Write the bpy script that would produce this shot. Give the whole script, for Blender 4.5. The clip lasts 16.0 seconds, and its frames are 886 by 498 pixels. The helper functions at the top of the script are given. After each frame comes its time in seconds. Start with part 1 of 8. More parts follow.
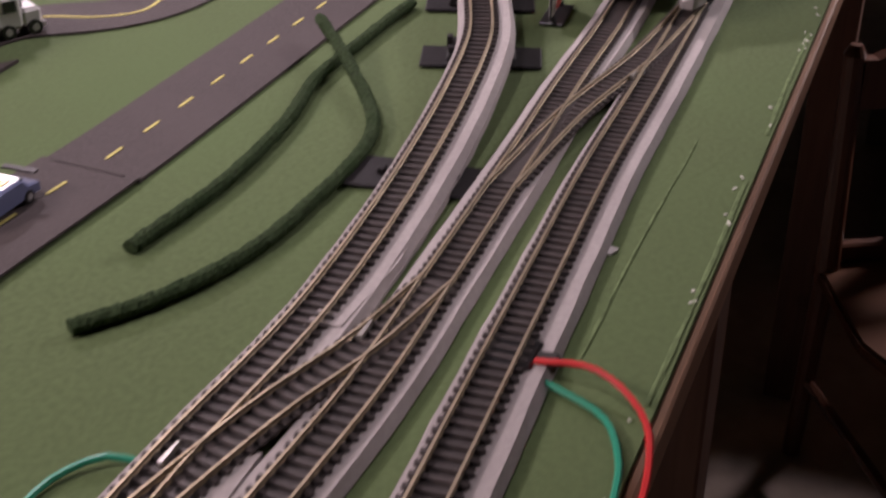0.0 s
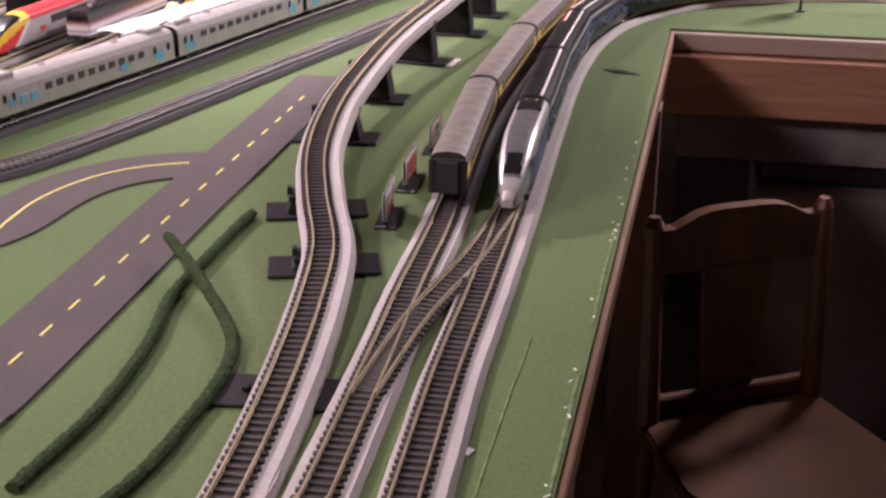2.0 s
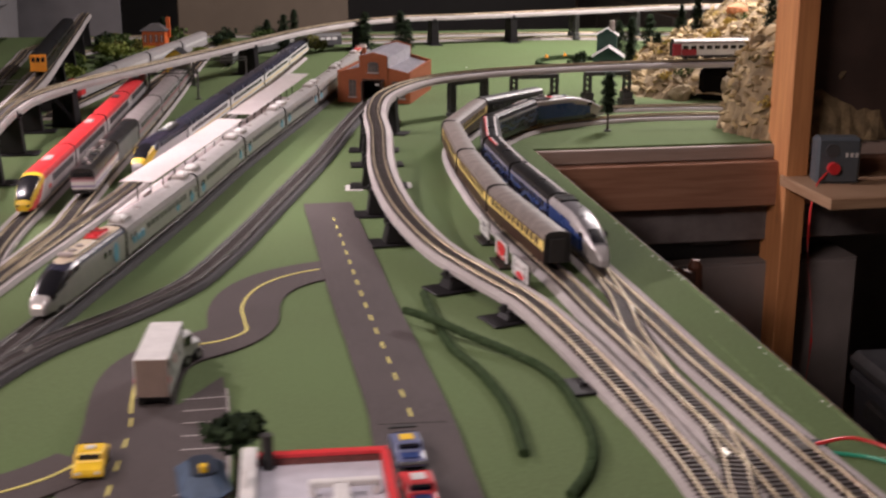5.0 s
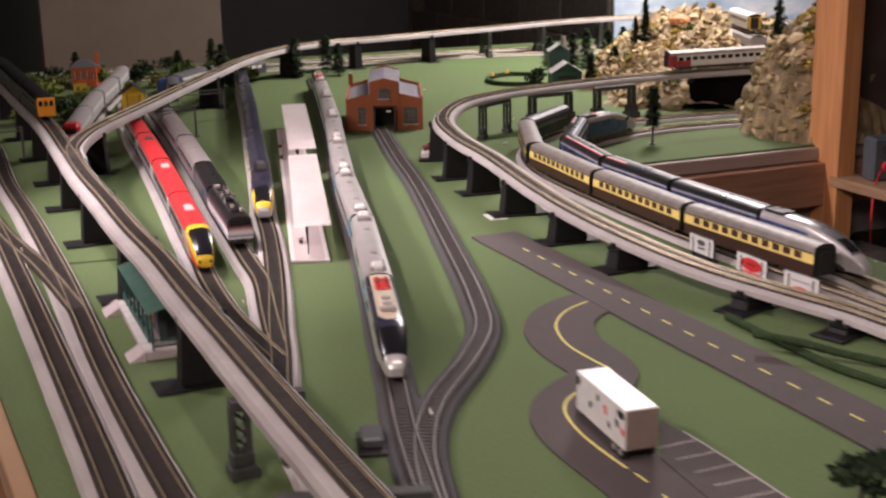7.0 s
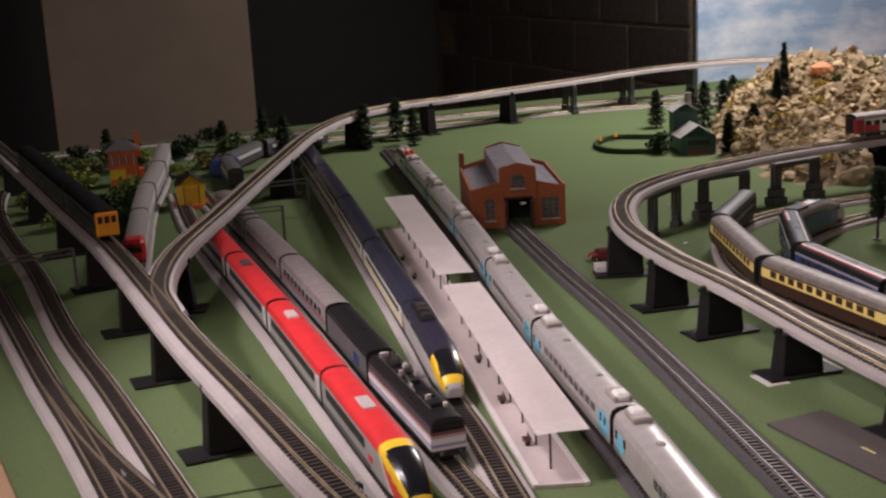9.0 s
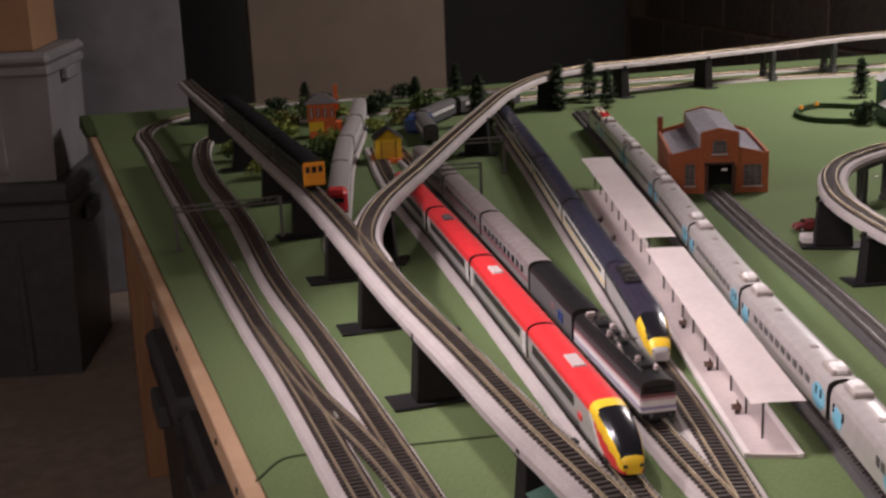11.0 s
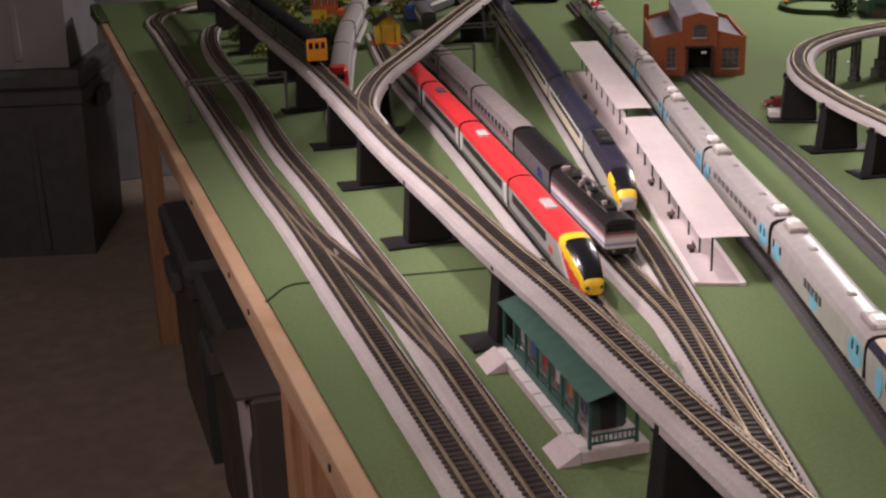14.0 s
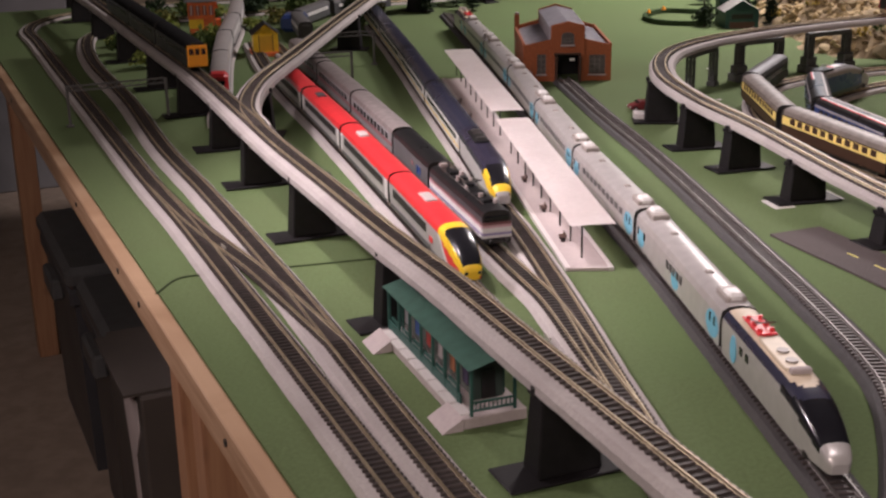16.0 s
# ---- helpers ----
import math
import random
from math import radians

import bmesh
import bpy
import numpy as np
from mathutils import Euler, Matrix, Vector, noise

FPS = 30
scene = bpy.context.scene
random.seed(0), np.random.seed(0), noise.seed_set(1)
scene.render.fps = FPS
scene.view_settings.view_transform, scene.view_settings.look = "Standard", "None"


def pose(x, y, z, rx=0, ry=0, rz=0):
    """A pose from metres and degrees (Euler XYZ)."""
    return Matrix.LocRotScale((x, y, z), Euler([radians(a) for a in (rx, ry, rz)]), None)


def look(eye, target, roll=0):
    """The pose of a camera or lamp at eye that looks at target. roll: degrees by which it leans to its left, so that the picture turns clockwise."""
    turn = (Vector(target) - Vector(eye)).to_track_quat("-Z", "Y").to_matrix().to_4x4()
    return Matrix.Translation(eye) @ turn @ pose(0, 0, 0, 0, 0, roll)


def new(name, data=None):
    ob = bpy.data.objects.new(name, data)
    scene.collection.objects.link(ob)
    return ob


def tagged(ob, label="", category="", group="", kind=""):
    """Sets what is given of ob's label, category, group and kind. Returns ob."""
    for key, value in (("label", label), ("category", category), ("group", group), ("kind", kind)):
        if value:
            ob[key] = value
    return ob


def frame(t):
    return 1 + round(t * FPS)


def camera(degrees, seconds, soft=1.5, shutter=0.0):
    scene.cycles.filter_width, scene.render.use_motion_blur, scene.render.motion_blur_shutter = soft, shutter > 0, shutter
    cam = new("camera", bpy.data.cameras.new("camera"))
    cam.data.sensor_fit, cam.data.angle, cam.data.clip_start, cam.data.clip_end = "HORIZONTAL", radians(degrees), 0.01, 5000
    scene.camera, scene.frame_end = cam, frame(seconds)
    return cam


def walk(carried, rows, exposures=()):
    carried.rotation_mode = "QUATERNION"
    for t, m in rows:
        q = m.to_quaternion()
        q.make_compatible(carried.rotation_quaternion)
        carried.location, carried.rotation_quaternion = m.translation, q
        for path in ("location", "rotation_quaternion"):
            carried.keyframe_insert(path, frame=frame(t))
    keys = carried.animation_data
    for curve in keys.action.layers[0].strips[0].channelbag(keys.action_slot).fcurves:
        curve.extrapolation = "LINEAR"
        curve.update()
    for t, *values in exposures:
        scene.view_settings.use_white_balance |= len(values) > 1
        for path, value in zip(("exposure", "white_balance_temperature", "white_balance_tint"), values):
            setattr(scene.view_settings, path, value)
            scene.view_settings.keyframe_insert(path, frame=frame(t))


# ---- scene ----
cam = camera(39.1, 16.0, soft=2.4, shutter=0.5)

PATH = [
    (0, (0.968, 1.165, 0.343), (-0.254, 2.403, -0.643), -0.1),
    (0.5, (0.964, 1.212, 0.35), (-0.289, 2.451, -0.595), -0.5),
    (1, (0.962, 1.197, 0.361), (-0.247, 2.505, -0.55), -0.6),
    (1.5, (0.963, 1.181, 0.38), (-0.186, 2.592, -0.45), 0.6),
    (2, (0.973, 1.116, 0.408), (-0.086, 2.626, -0.366), 0.2),
    (2.5, (1.028, 1.034, 0.422), (-0.015, 2.597, -0.263), 0.3),
    (3, (1.067, 0.937, 0.443), (-0.032, 2.481, -0.196), -0.1),
    (3.2, (1.053, 0.888, 0.449), (-0.002, 2.476, -0.154), -0.4),
    (5.5, (0.406, 0.434, 0.441), (0.012, 2.322, -0.089), 0.2),
    (6, (0.235, 0.356, 0.448), (-0.154, 2.254, -0.049), -1.6),
    (6.5, (0.076, 0.401, 0.439), (-0.083, 2.329, -0.068), -1.3),
    (7, (-0.064, 0.508, 0.45), (-0.1, 2.441, -0.062), -1.1),
    (7.5, (-0.192, 0.643, 0.466), (-0.168, 2.584, -0.017), -2.4),
    (8, (-0.266, 0.843, 0.488), (-0.289, 2.79, 0.031), -2.9),
    (8.5, (-0.325, 1.025, 0.478), (-0.354, 2.967, 0.002), -3.5),
    (9, (-0.371, 1.083, 0.484), (-0.374, 3.028, 0.017), -2.9),
    (9.5, (-0.393, 1.074, 0.493), (-0.45, 3.015, 0.013), -2.5),
    (10, (-0.41, 1.077, 0.49), (-0.538, 3.014, 0.011), -2.6),
    (10.2, (-0.416, 1.079, 0.49), (-0.578, 3.014, 0.012), -2.6),
    (12.5, (-0.411, 1.031, 0.454), (-0.765, 2.905, -0.148), -1.8),
    (13, (-0.393, 0.994, 0.45), (-0.72, 2.875, -0.145), -1.4),
    (13.5, (-0.376, 0.954, 0.442), (-0.699, 2.832, -0.167), -1.4),
    (14, (-0.379, 0.919, 0.462), (-0.657, 2.789, -0.19), -1.9),
    (14.5, (-0.398, 0.916, 0.454), (-0.68, 2.79, -0.184), -1.1),
    (15, (-0.395, 0.894, 0.456), (-0.59, 2.785, -0.165), -1.4),
    (15.5, (-0.394, 0.869, 0.44), (-0.486, 2.765, -0.191), -0.7),
    (16, (-0.38, 0.851, 0.456), (-0.461, 2.747, -0.176), -0.9),
]
walk(cam, [(t, look(eye, target, roll)) for t, eye, target, roll in PATH], exposures=[(0.0, -0.46, 6150, 21), (0.6, -0.25, 6150, 21), (1.5, -0.04, 6150, 21), (3.2, 0.04, 6150, 19), (5.5, -0.70, 6350, 12), (6.5, -0.69, 6350, 12), (7.5, -0.76, 6350, 12), (8.0, -0.92, 6350, 12), (9.0, -1.52, 6350, 12), (10.2, -1.45, 6350, 12), (12.5, -0.92, 6350, 12), (14.0, -1.01, 6350, 12), (16.0, -1.02, 6350, 12)])

# ---- light: dim basement, unseen lamps over the layout, added spots and fills ----
world = bpy.data.worlds.new("basement_dark")
scene.world = world
world.use_nodes = True
world.node_tree.nodes["Background"].inputs["Color"].default_value = (0.30, 0.24, 0.20, 1)
world.node_tree.nodes["Background"].inputs["Strength"].default_value = 0.11


def area_lamp(name, eye, target, power, size, size_y, colour):
    data = bpy.data.lights.new(name, "AREA")
    data.shape, data.size, data.size_y, data.energy, data.color = "RECTANGLE", size, size_y, power, colour
    ob = new(name, data)
    ob.matrix_world = look(eye, target)
    return ob


def spot_lamp(name, eye, target, power, degrees, blend, radius, colour):
    data = bpy.data.lights.new(name, "SPOT")
    data.energy, data.color, data.spot_size, data.spot_blend, data.shadow_soft_size = power, colour, radians(degrees), blend, radius
    ob = new(name, data)
    ob.matrix_world = look(eye, target)
    return ob


spot_lamp("clamp_lamp", (-1.78, 2.31, 1.27), (0.25, 2.36, 0), 285, 64, 1.0, 0.07, (1.0, 0.83, 0.83))
# Added spot without a seen source, brightens the yard and platform.
spot_lamp("yard_lamp", (-1.04, 2.25, 1.57), (-0.35, 2.40, 0), 255, 40, 1.0, 0.07, (1.0, 0.85, 0.83))
# Added spot without a seen source, lifts the front of the table.
spot_lamp("front_lamp", (0.15, 1.10, 1.60), (0.15, 1.50, 0), 71, 60, 1.0, 0.07, (1.0, 0.85, 0.83))
area_lamp("ceiling_lamp_back", (0.38, 3.98, 1.52), (0.38, 4.05, 0), 29, 0.30, 0.14, (1.0, 0.86, 0.84))
area_lamp("ceiling_lamp_mountain", (0.70, 4.50, 1.35), (0.60, 4.30, 0), 95, 0.40, 0.30, (1.0, 0.88, 0.83))
# Broad fills added for the room's general light; their sources are unseen.
area_lamp("room_lamp_left", (-2.3, 3.3, 1.70), (-2.1, 3.2, 0), 2.5, 1.2, 1.2, (1.0, 0.78, 0.68))
area_lamp("room_lamp_front", (-0.9, -0.5, 1.68), (-0.7, 0.3, 0), 120, 1.2, 0.6, (1.0, 0.80, 0.72))

# ---- materials ----
TAU = math.tau


def mat(name, colour, rough=0.6, metal=0.0, vary=0.12, scale=40.0, bump=0.0, bump_scale=300.0, second=None, second_scale=6.0, second_amount=0.3, coat=0.0, spec=0.5, ramp=(0.35, 0.65), per_object=0.0):
    """Paint, plastic, felt or foam: base colour with fine grain and broad stains, grain bump."""
    m = bpy.data.materials.new(name)
    m.use_nodes = True
    nt = m.node_tree
    n, l = nt.nodes, nt.links
    bsdf = n["Principled BSDF"]
    bsdf.inputs["Roughness"].default_value = rough
    bsdf.inputs["Metallic"].default_value = metal
    bsdf.inputs["Coat Weight"].default_value = coat
    bsdf.inputs["Specular IOR Level"].default_value = spec
    tc = n.new("ShaderNodeTexCoord")
    fine = n.new("ShaderNodeTexNoise")
    fine.inputs["Scale"].default_value = scale
    fine.inputs["Detail"].default_value = 6
    l.new(tc.outputs["Object"], fine.inputs["Vector"])
    broad = n.new("ShaderNodeTexNoise")
    broad.inputs["Scale"].default_value = second_scale
    broad.inputs["Detail"].default_value = 4
    l.new(tc.outputs["Object"], broad.inputs["Vector"])
    r = n.new("ShaderNodeValToRGB")
    r.color_ramp.elements[0].position, r.color_ramp.elements[1].position = ramp
    lo = [max(c * (1 - vary), 0) for c in colour[:3]]
    hi = [min(c * (1 + vary), 1) for c in colour[:3]]
    r.color_ramp.elements[0].color, r.color_ramp.elements[1].color = (*lo, 1), (*hi, 1)
    l.new(fine.outputs["Fac"], r.inputs["Fac"])
    mix = n.new("ShaderNodeMix")
    mix.data_type = "RGBA"
    sec = second or [c * 0.75 for c in colour[:3]]
    mix.inputs["B"].default_value = (*sec, 1)
    r2 = n.new("ShaderNodeMapRange")
    r2.inputs["From Min"].default_value, r2.inputs["From Max"].default_value = 0.42, 0.72
    r2.inputs["To Max"].default_value = second_amount
    l.new(broad.outputs["Fac"], r2.inputs["Value"])
    l.new(r2.outputs["Result"], mix.inputs["Factor"])
    l.new(r.outputs["Color"], mix.inputs["A"])
    out = mix.outputs["Result"]
    if per_object:
        info = n.new("ShaderNodeObjectInfo")
        hsv = n.new("ShaderNodeHueSaturation")
        mr = n.new("ShaderNodeMapRange")
        mr.inputs["To Min"].default_value, mr.inputs["To Max"].default_value = 1 - per_object, 1 + per_object
        l.new(info.outputs["Random"], mr.inputs["Value"])
        l.new(mr.outputs["Result"], hsv.inputs["Value"])
        l.new(out, hsv.inputs["Color"])
        out = hsv.outputs["Color"]
    l.new(out, bsdf.inputs["Base Color"])
    rr = n.new("ShaderNodeMapRange")
    rr.inputs["To Min"].default_value, rr.inputs["To Max"].default_value = max(rough - 0.08, 0.02), min(rough + 0.08, 1)
    l.new(broad.outputs["Fac"], rr.inputs["Value"])
    l.new(rr.outputs["Result"], bsdf.inputs["Roughness"])
    if bump:
        bn = n.new("ShaderNodeTexNoise")
        bn.inputs["Scale"].default_value = bump_scale
        bn.inputs["Detail"].default_value = 4
        l.new(tc.outputs["Object"], bn.inputs["Vector"])
        bu = n.new("ShaderNodeBump")
        bu.inputs["Strength"].default_value = bump
        bu.inputs["Distance"].default_value = 0.002
        l.new(bn.outputs["Fac"], bu.inputs["Height"])
        l.new(bu.outputs["Normal"], bsdf.inputs["Normal"])
    return m


def wood(name, colour, dark, scale=(1, 1, 18), rough=0.55, knots=0.35, tone=0.8):
    """Sawn pine: long grain and knots, along the object's own x by default."""
    m = bpy.data.materials.new(name)
    m.use_nodes = True
    nt = m.node_tree
    n, l = nt.nodes, nt.links
    bsdf = n["Principled BSDF"]
    bsdf.inputs["Roughness"].default_value = rough
    tc = n.new("ShaderNodeTexCoord")
    mp = n.new("ShaderNodeMapping")
    mp.inputs["Scale"].default_value = scale
    l.new(tc.outputs["Object"], mp.inputs["Vector"])
    no = n.new("ShaderNodeTexNoise")
    no.inputs["Scale"].default_value, no.inputs["Detail"].default_value, no.inputs["Distortion"].default_value = 6, 8, 0.8
    l.new(mp.outputs["Vector"], no.inputs["Vector"])
    r = n.new("ShaderNodeValToRGB")
    r.color_ramp.elements[0].position, r.color_ramp.elements[1].position = 0.3, 0.68
    r.color_ramp.elements[0].color, r.color_ramp.elements[1].color = (*dark, 1), (*colour, 1)
    l.new(no.outputs["Fac"], r.inputs["Fac"])
    vo = n.new("ShaderNodeTexVoronoi")
    vo.inputs["Scale"].default_value = 7
    l.new(tc.outputs["Object"], vo.inputs["Vector"])
    k = n.new("ShaderNodeMapRange")
    k.inputs["From Min"].default_value, k.inputs["From Max"].default_value = 0.04, 0.11
    k.inputs["To Min"].default_value, k.inputs["To Max"].default_value = knots, 0
    l.new(vo.outputs["Distance"], k.inputs["Value"])
    mix = n.new("ShaderNodeMix")
    mix.data_type = "RGBA"
    mix.inputs["B"].default_value = (*[c * 0.35 for c in dark], 1)
    l.new(k.outputs["Result"], mix.inputs["Factor"])
    l.new(r.outputs["Color"], mix.inputs["A"])
    l.new(mix.outputs["Result"], bsdf.inputs["Base Color"])
    bu = n.new("ShaderNodeBump")
    bu.inputs["Strength"].default_value, bu.inputs["Distance"].default_value = 0.25, 0.002
    l.new(no.outputs["Fac"], bu.inputs["Height"])
    l.new(bu.outputs["Normal"], bsdf.inputs["Normal"])
    return m


FELT = mat("green_felt", (0.106, 0.147, 0.065), rough=0.95, vary=0.10, scale=260, bump=0.5, bump_scale=900, second=(0.116, 0.176, 0.073), second_scale=3.5, second_amount=0.6, spec=0.15)
FOAM = mat("grey_foam", (0.41, 0.38, 0.37), rough=0.9, vary=0.07, scale=300, bump=0.4, bump_scale=700, second=(0.33, 0.30, 0.295), second_scale=11, second_amount=0.75, spec=0.2)
DARKBED = mat("dark_roadbed", (0.055, 0.052, 0.055), rough=0.8, vary=0.35, scale=900, bump=0.6, bump_scale=1400, second=(0.085, 0.08, 0.08), second_scale=14, second_amount=0.4)
SLEEPER = mat("sleeper_plastic", (0.042, 0.033, 0.031), rough=0.55, vary=0.25, scale=200, per_object=0.25)
RAIL_DULL = mat("dull_steel_rail", (0.27, 0.255, 0.245), rough=0.55, metal=1.0, vary=0.15, scale=60, second=(0.20, 0.185, 0.18), second_scale=12, second_amount=0.5)
RAIL = mat("nickel_rail", (0.46, 0.39, 0.28), rough=0.5, metal=0.9, vary=0.15, scale=60, second=(0.38, 0.30, 0.19), second_scale=12, second_amount=0.5)
PIER = mat("black_pier_plastic", (0.009, 0.008, 0.009), spec=0.25, rough=0.6, vary=0.2, scale=80, bump=0.15, bump_scale=500)
VIADUCT = mat("grey_viaduct_plastic", (0.040, 0.041, 0.041), rough=0.55, vary=0.2, scale=120, second=(0.065, 0.065, 0.062), second_scale=20, second_amount=0.5)
CARD = mat("white_card", (0.54, 0.515, 0.505), rough=0.7, vary=0.03, scale=150, second=(0.60, 0.56, 0.55), second_scale=15, second_amount=0.35)
PLATFORM = mat("platform_stone", (0.38, 0.33, 0.325), rough=0.75, vary=0.05, scale=200, second=(0.50, 0.43, 0.42), second_scale=14, second_amount=0.5)
ROAD = mat("road_foam", (0.068, 0.056, 0.055), rough=0.78, spec=0.25, vary=0.2, scale=520, bump=0.35, bump_scale=1100, second=(0.088, 0.073, 0.072), second_scale=7, second_amount=0.8)
YELLOW_LINE = mat("road_yellow", (0.62, 0.55, 0.16), rough=0.8, vary=0.12, scale=300)
PINE = wood("sawn_pine", (0.45, 0.30, 0.19), (0.29, 0.165, 0.09))
LEG_PINE = wood("table_leg_pine", (0.34, 0.185, 0.10), (0.24, 0.115, 0.06), scale=(14, 14, 1))
PINE_UP = wood("sawn_pine_upright", (0.66, 0.31, 0.125), (0.50, 0.21, 0.08), scale=(14, 14, 1))
PINE_DARK = wood("stained_beam", (0.38, 0.205, 0.130), (0.27, 0.13, 0.08))
PLY = wood("plywood_edge", (0.42, 0.34, 0.30), (0.34, 0.26, 0.22))
CHAIR_WOOD = wood("chair_oak", (0.12, 0.046, 0.024), (0.07, 0.026, 0.014), scale=(10, 10, 1), rough=0.35)
SEAT_WOOD = wood("chair_seat_oak", (0.105, 0.040, 0.016), (0.065, 0.024, 0.010), rough=0.62)
SEAT_WOOD.node_tree.nodes["Principled BSDF"].inputs["Specular IOR Level"].default_value = 0.12
CONCRETE = mat("concrete_floor", (0.30, 0.235, 0.19), rough=0.75, vary=0.12, scale=25, bump=0.2, bump_scale=120, second=(0.22, 0.17, 0.14), second_scale=2, second_amount=0.6)
# Near-black base: the room's lack of light is put into the wall colour.
WALL_UNLIT = mat("dark_wall", (0.010, 0.009, 0.0085), rough=0.6, vary=0.2, scale=12, second=(0.015, 0.013, 0.012), second_scale=3, second_amount=0.5)
CEILING = mat("ceiling_board", (0.16, 0.13, 0.11), rough=0.9, vary=0.1, scale=20)
BINMAT = mat("bin_plastic_charcoal", (0.062, 0.063, 0.066), rough=0.45, vary=0.15, scale=40)

GREEN_HEDGE = mat("hedge_flock", (0.042, 0.066, 0.030), rough=1.0, vary=0.4, scale=500, bump=1.0, bump_scale=900, second=(0.03, 0.055, 0.022), second_scale=40, second_amount=0.7, spec=0.1)


def paint(name, colour, rough=0.35, **kw):
    kw.setdefault("vary", 0.06)
    kw.setdefault("scale", 90)
    kw.setdefault("second_amount", 0.25)
    kw.setdefault("second_scale", 25)
    return mat(name, colour, rough=rough, **kw)


SILVER = paint("silver_paint", (0.42, 0.40, 0.40), 0.34, metal=0.25)
WHITE = paint("white_paint", (0.66, 0.65, 0.64), 0.4)
RED = paint("red_paint", (0.62, 0.030, 0.036), 0.4)
NAVY = paint("navy_paint", (0.030, 0.031, 0.052), 0.25)
BLUE = paint("tgv_blue", (0.030, 0.058, 0.19), 0.28)
CYAN = paint("cyan_vinyl", (0.15, 0.42, 0.56), 0.4)
YELLOW = paint("yellow_paint", (0.80, 0.52, 0.025), 0.4)
ORANGE = paint("orange_paint", (0.85, 0.33, 0.02), 0.45)
CREAM = paint("pullman_cream", (0.80, 0.62, 0.20), 0.45)
UMBER = paint("pullman_umber", (0.045, 0.020, 0.013), 0.45)
ROOF_GREY = paint("weathered_roof", (0.30, 0.27, 0.25), 0.5, vary=0.12)
GREY = paint("mid_grey_paint", (0.27, 0.26, 0.265), 0.45)
DARKGREY = paint("dark_grey_paint", (0.07, 0.07, 0.075), 0.4)
BLACK = paint("black_paint", (0.012, 0.012, 0.013), 0.3)
GLASS = mat("tinted_window", (0.010, 0.010, 0.013), rough=0.2, vary=0.1, scale=30)
UNDER = paint("underframe_black", (0.018, 0.016, 0.015), 0.6)
STEEL = mat("wheel_steel", (0.30, 0.29, 0.28), rough=0.35, metal=1.0)
DKGREEN = paint("dark_green_paint", (0.024, 0.080, 0.066), 0.5)
ROOF_GREEN = paint("shelter_roof_green", (0.085, 0.19, 0.15), 0.55, vary=0.1)
BRICK_RED = paint("shed_brick", (0.29, 0.078, 0.024), 0.7, vary=0.2, scale=300)
SLATE = paint("slate_roof", (0.40, 0.39, 0.43), 0.55, vary=0.15)

# ---- building helpers ----


def obj(name, bm, material, parent=None, label="", smooth=False):
    me = bpy.data.meshes.new(name)
    bm.to_mesh(me)
    bm.free()
    for mm in material if isinstance(material, (list, tuple)) else (material,):
        me.materials.append(mm)
    if smooth:
        for p in me.polygons:
            p.use_smooth = True
    ob = new(name, me)
    if parent is not None:
        ob.parent = parent
    if label:
        tagged(ob, label=label)
    return ob


def part(name, bm, material, parent, label="", smooth=False):
    return obj(name, bm, material, parent, label, smooth)


def again(ob, parent, m):
    """The same mesh once more as a part, at the pose m under its parent."""
    o = new(ob.name.split(".")[0], ob.data)
    o.parent = parent
    o.matrix_basis = m
    return o


def thing(name, m=None, label="", category="", group="", kind=""):
    e = new(name)
    e.empty_display_size = 0.02
    if m is not None:
        e.matrix_world = m
    return tagged(e, label, category, group, kind)


def box(bm, x0, x1, y0, y1, z0, z1, bevel=0.0, m=None):
    r = bmesh.ops.create_cube(bm, size=1)
    vs = r["verts"]
    for v in vs:
        v.co = Vector(((x0 + x1) / 2 + v.co.x * (x1 - x0), (y0 + y1) / 2 + v.co.y * (y1 - y0), (z0 + z1) / 2 + v.co.z * (z1 - z0)))
    if bevel:
        es = list({e for v in vs for e in v.link_edges})
        r = bmesh.ops.bevel(bm, geom=es, offset=bevel, segments=1, affect="EDGES", clamp_overlap=True)
        vs = list({v for f in r["faces"] for v in f.verts} | {v for v in vs if v.is_valid})
    if m is not None:
        bmesh.ops.transform(bm, matrix=m, verts=[v for v in vs if v.is_valid])
    return bm


def boxm(*a, **k):
    return box(bmesh.new(), *a, **k)


def cyl(bm, p0, p1, r0, r1=None, n=12):
    p0, p1 = Vector(p0), Vector(p1)
    d = p1 - p0
    m = Matrix.Translation((p0 + p1) / 2) @ d.to_track_quat("Z", "Y").to_matrix().to_4x4()
    bmesh.ops.create_cone(bm, cap_ends=True, segments=n, radius1=r0, radius2=r0 if r1 is None else r1, depth=d.length, matrix=m)
    return bm


def cylm(*a, **k):
    return cyl(bmesh.new(), *a, **k)


def prism(bm, poly, z0, z1, top_inset=0.0):
    """An upright prism over a plan polygon."""
    c = Vector((sum(p[0] for p in poly) / len(poly), sum(p[1] for p in poly) / len(poly)))
    lo = [bm.verts.new((p[0], p[1], z0)) for p in poly]
    hi = [bm.verts.new((*(c + (Vector(p) - c) * (1 - top_inset)), z1)) for p in poly]
    k = len(poly)
    bm.faces.new(hi)
    bm.faces.new(lo[::-1])
    for i in range(k):
        bm.faces.new((lo[i], lo[(i + 1) % k], hi[(i + 1) % k], hi[i]))
    bmesh.ops.recalc_face_normals(bm, faces=bm.faces)
    return bm


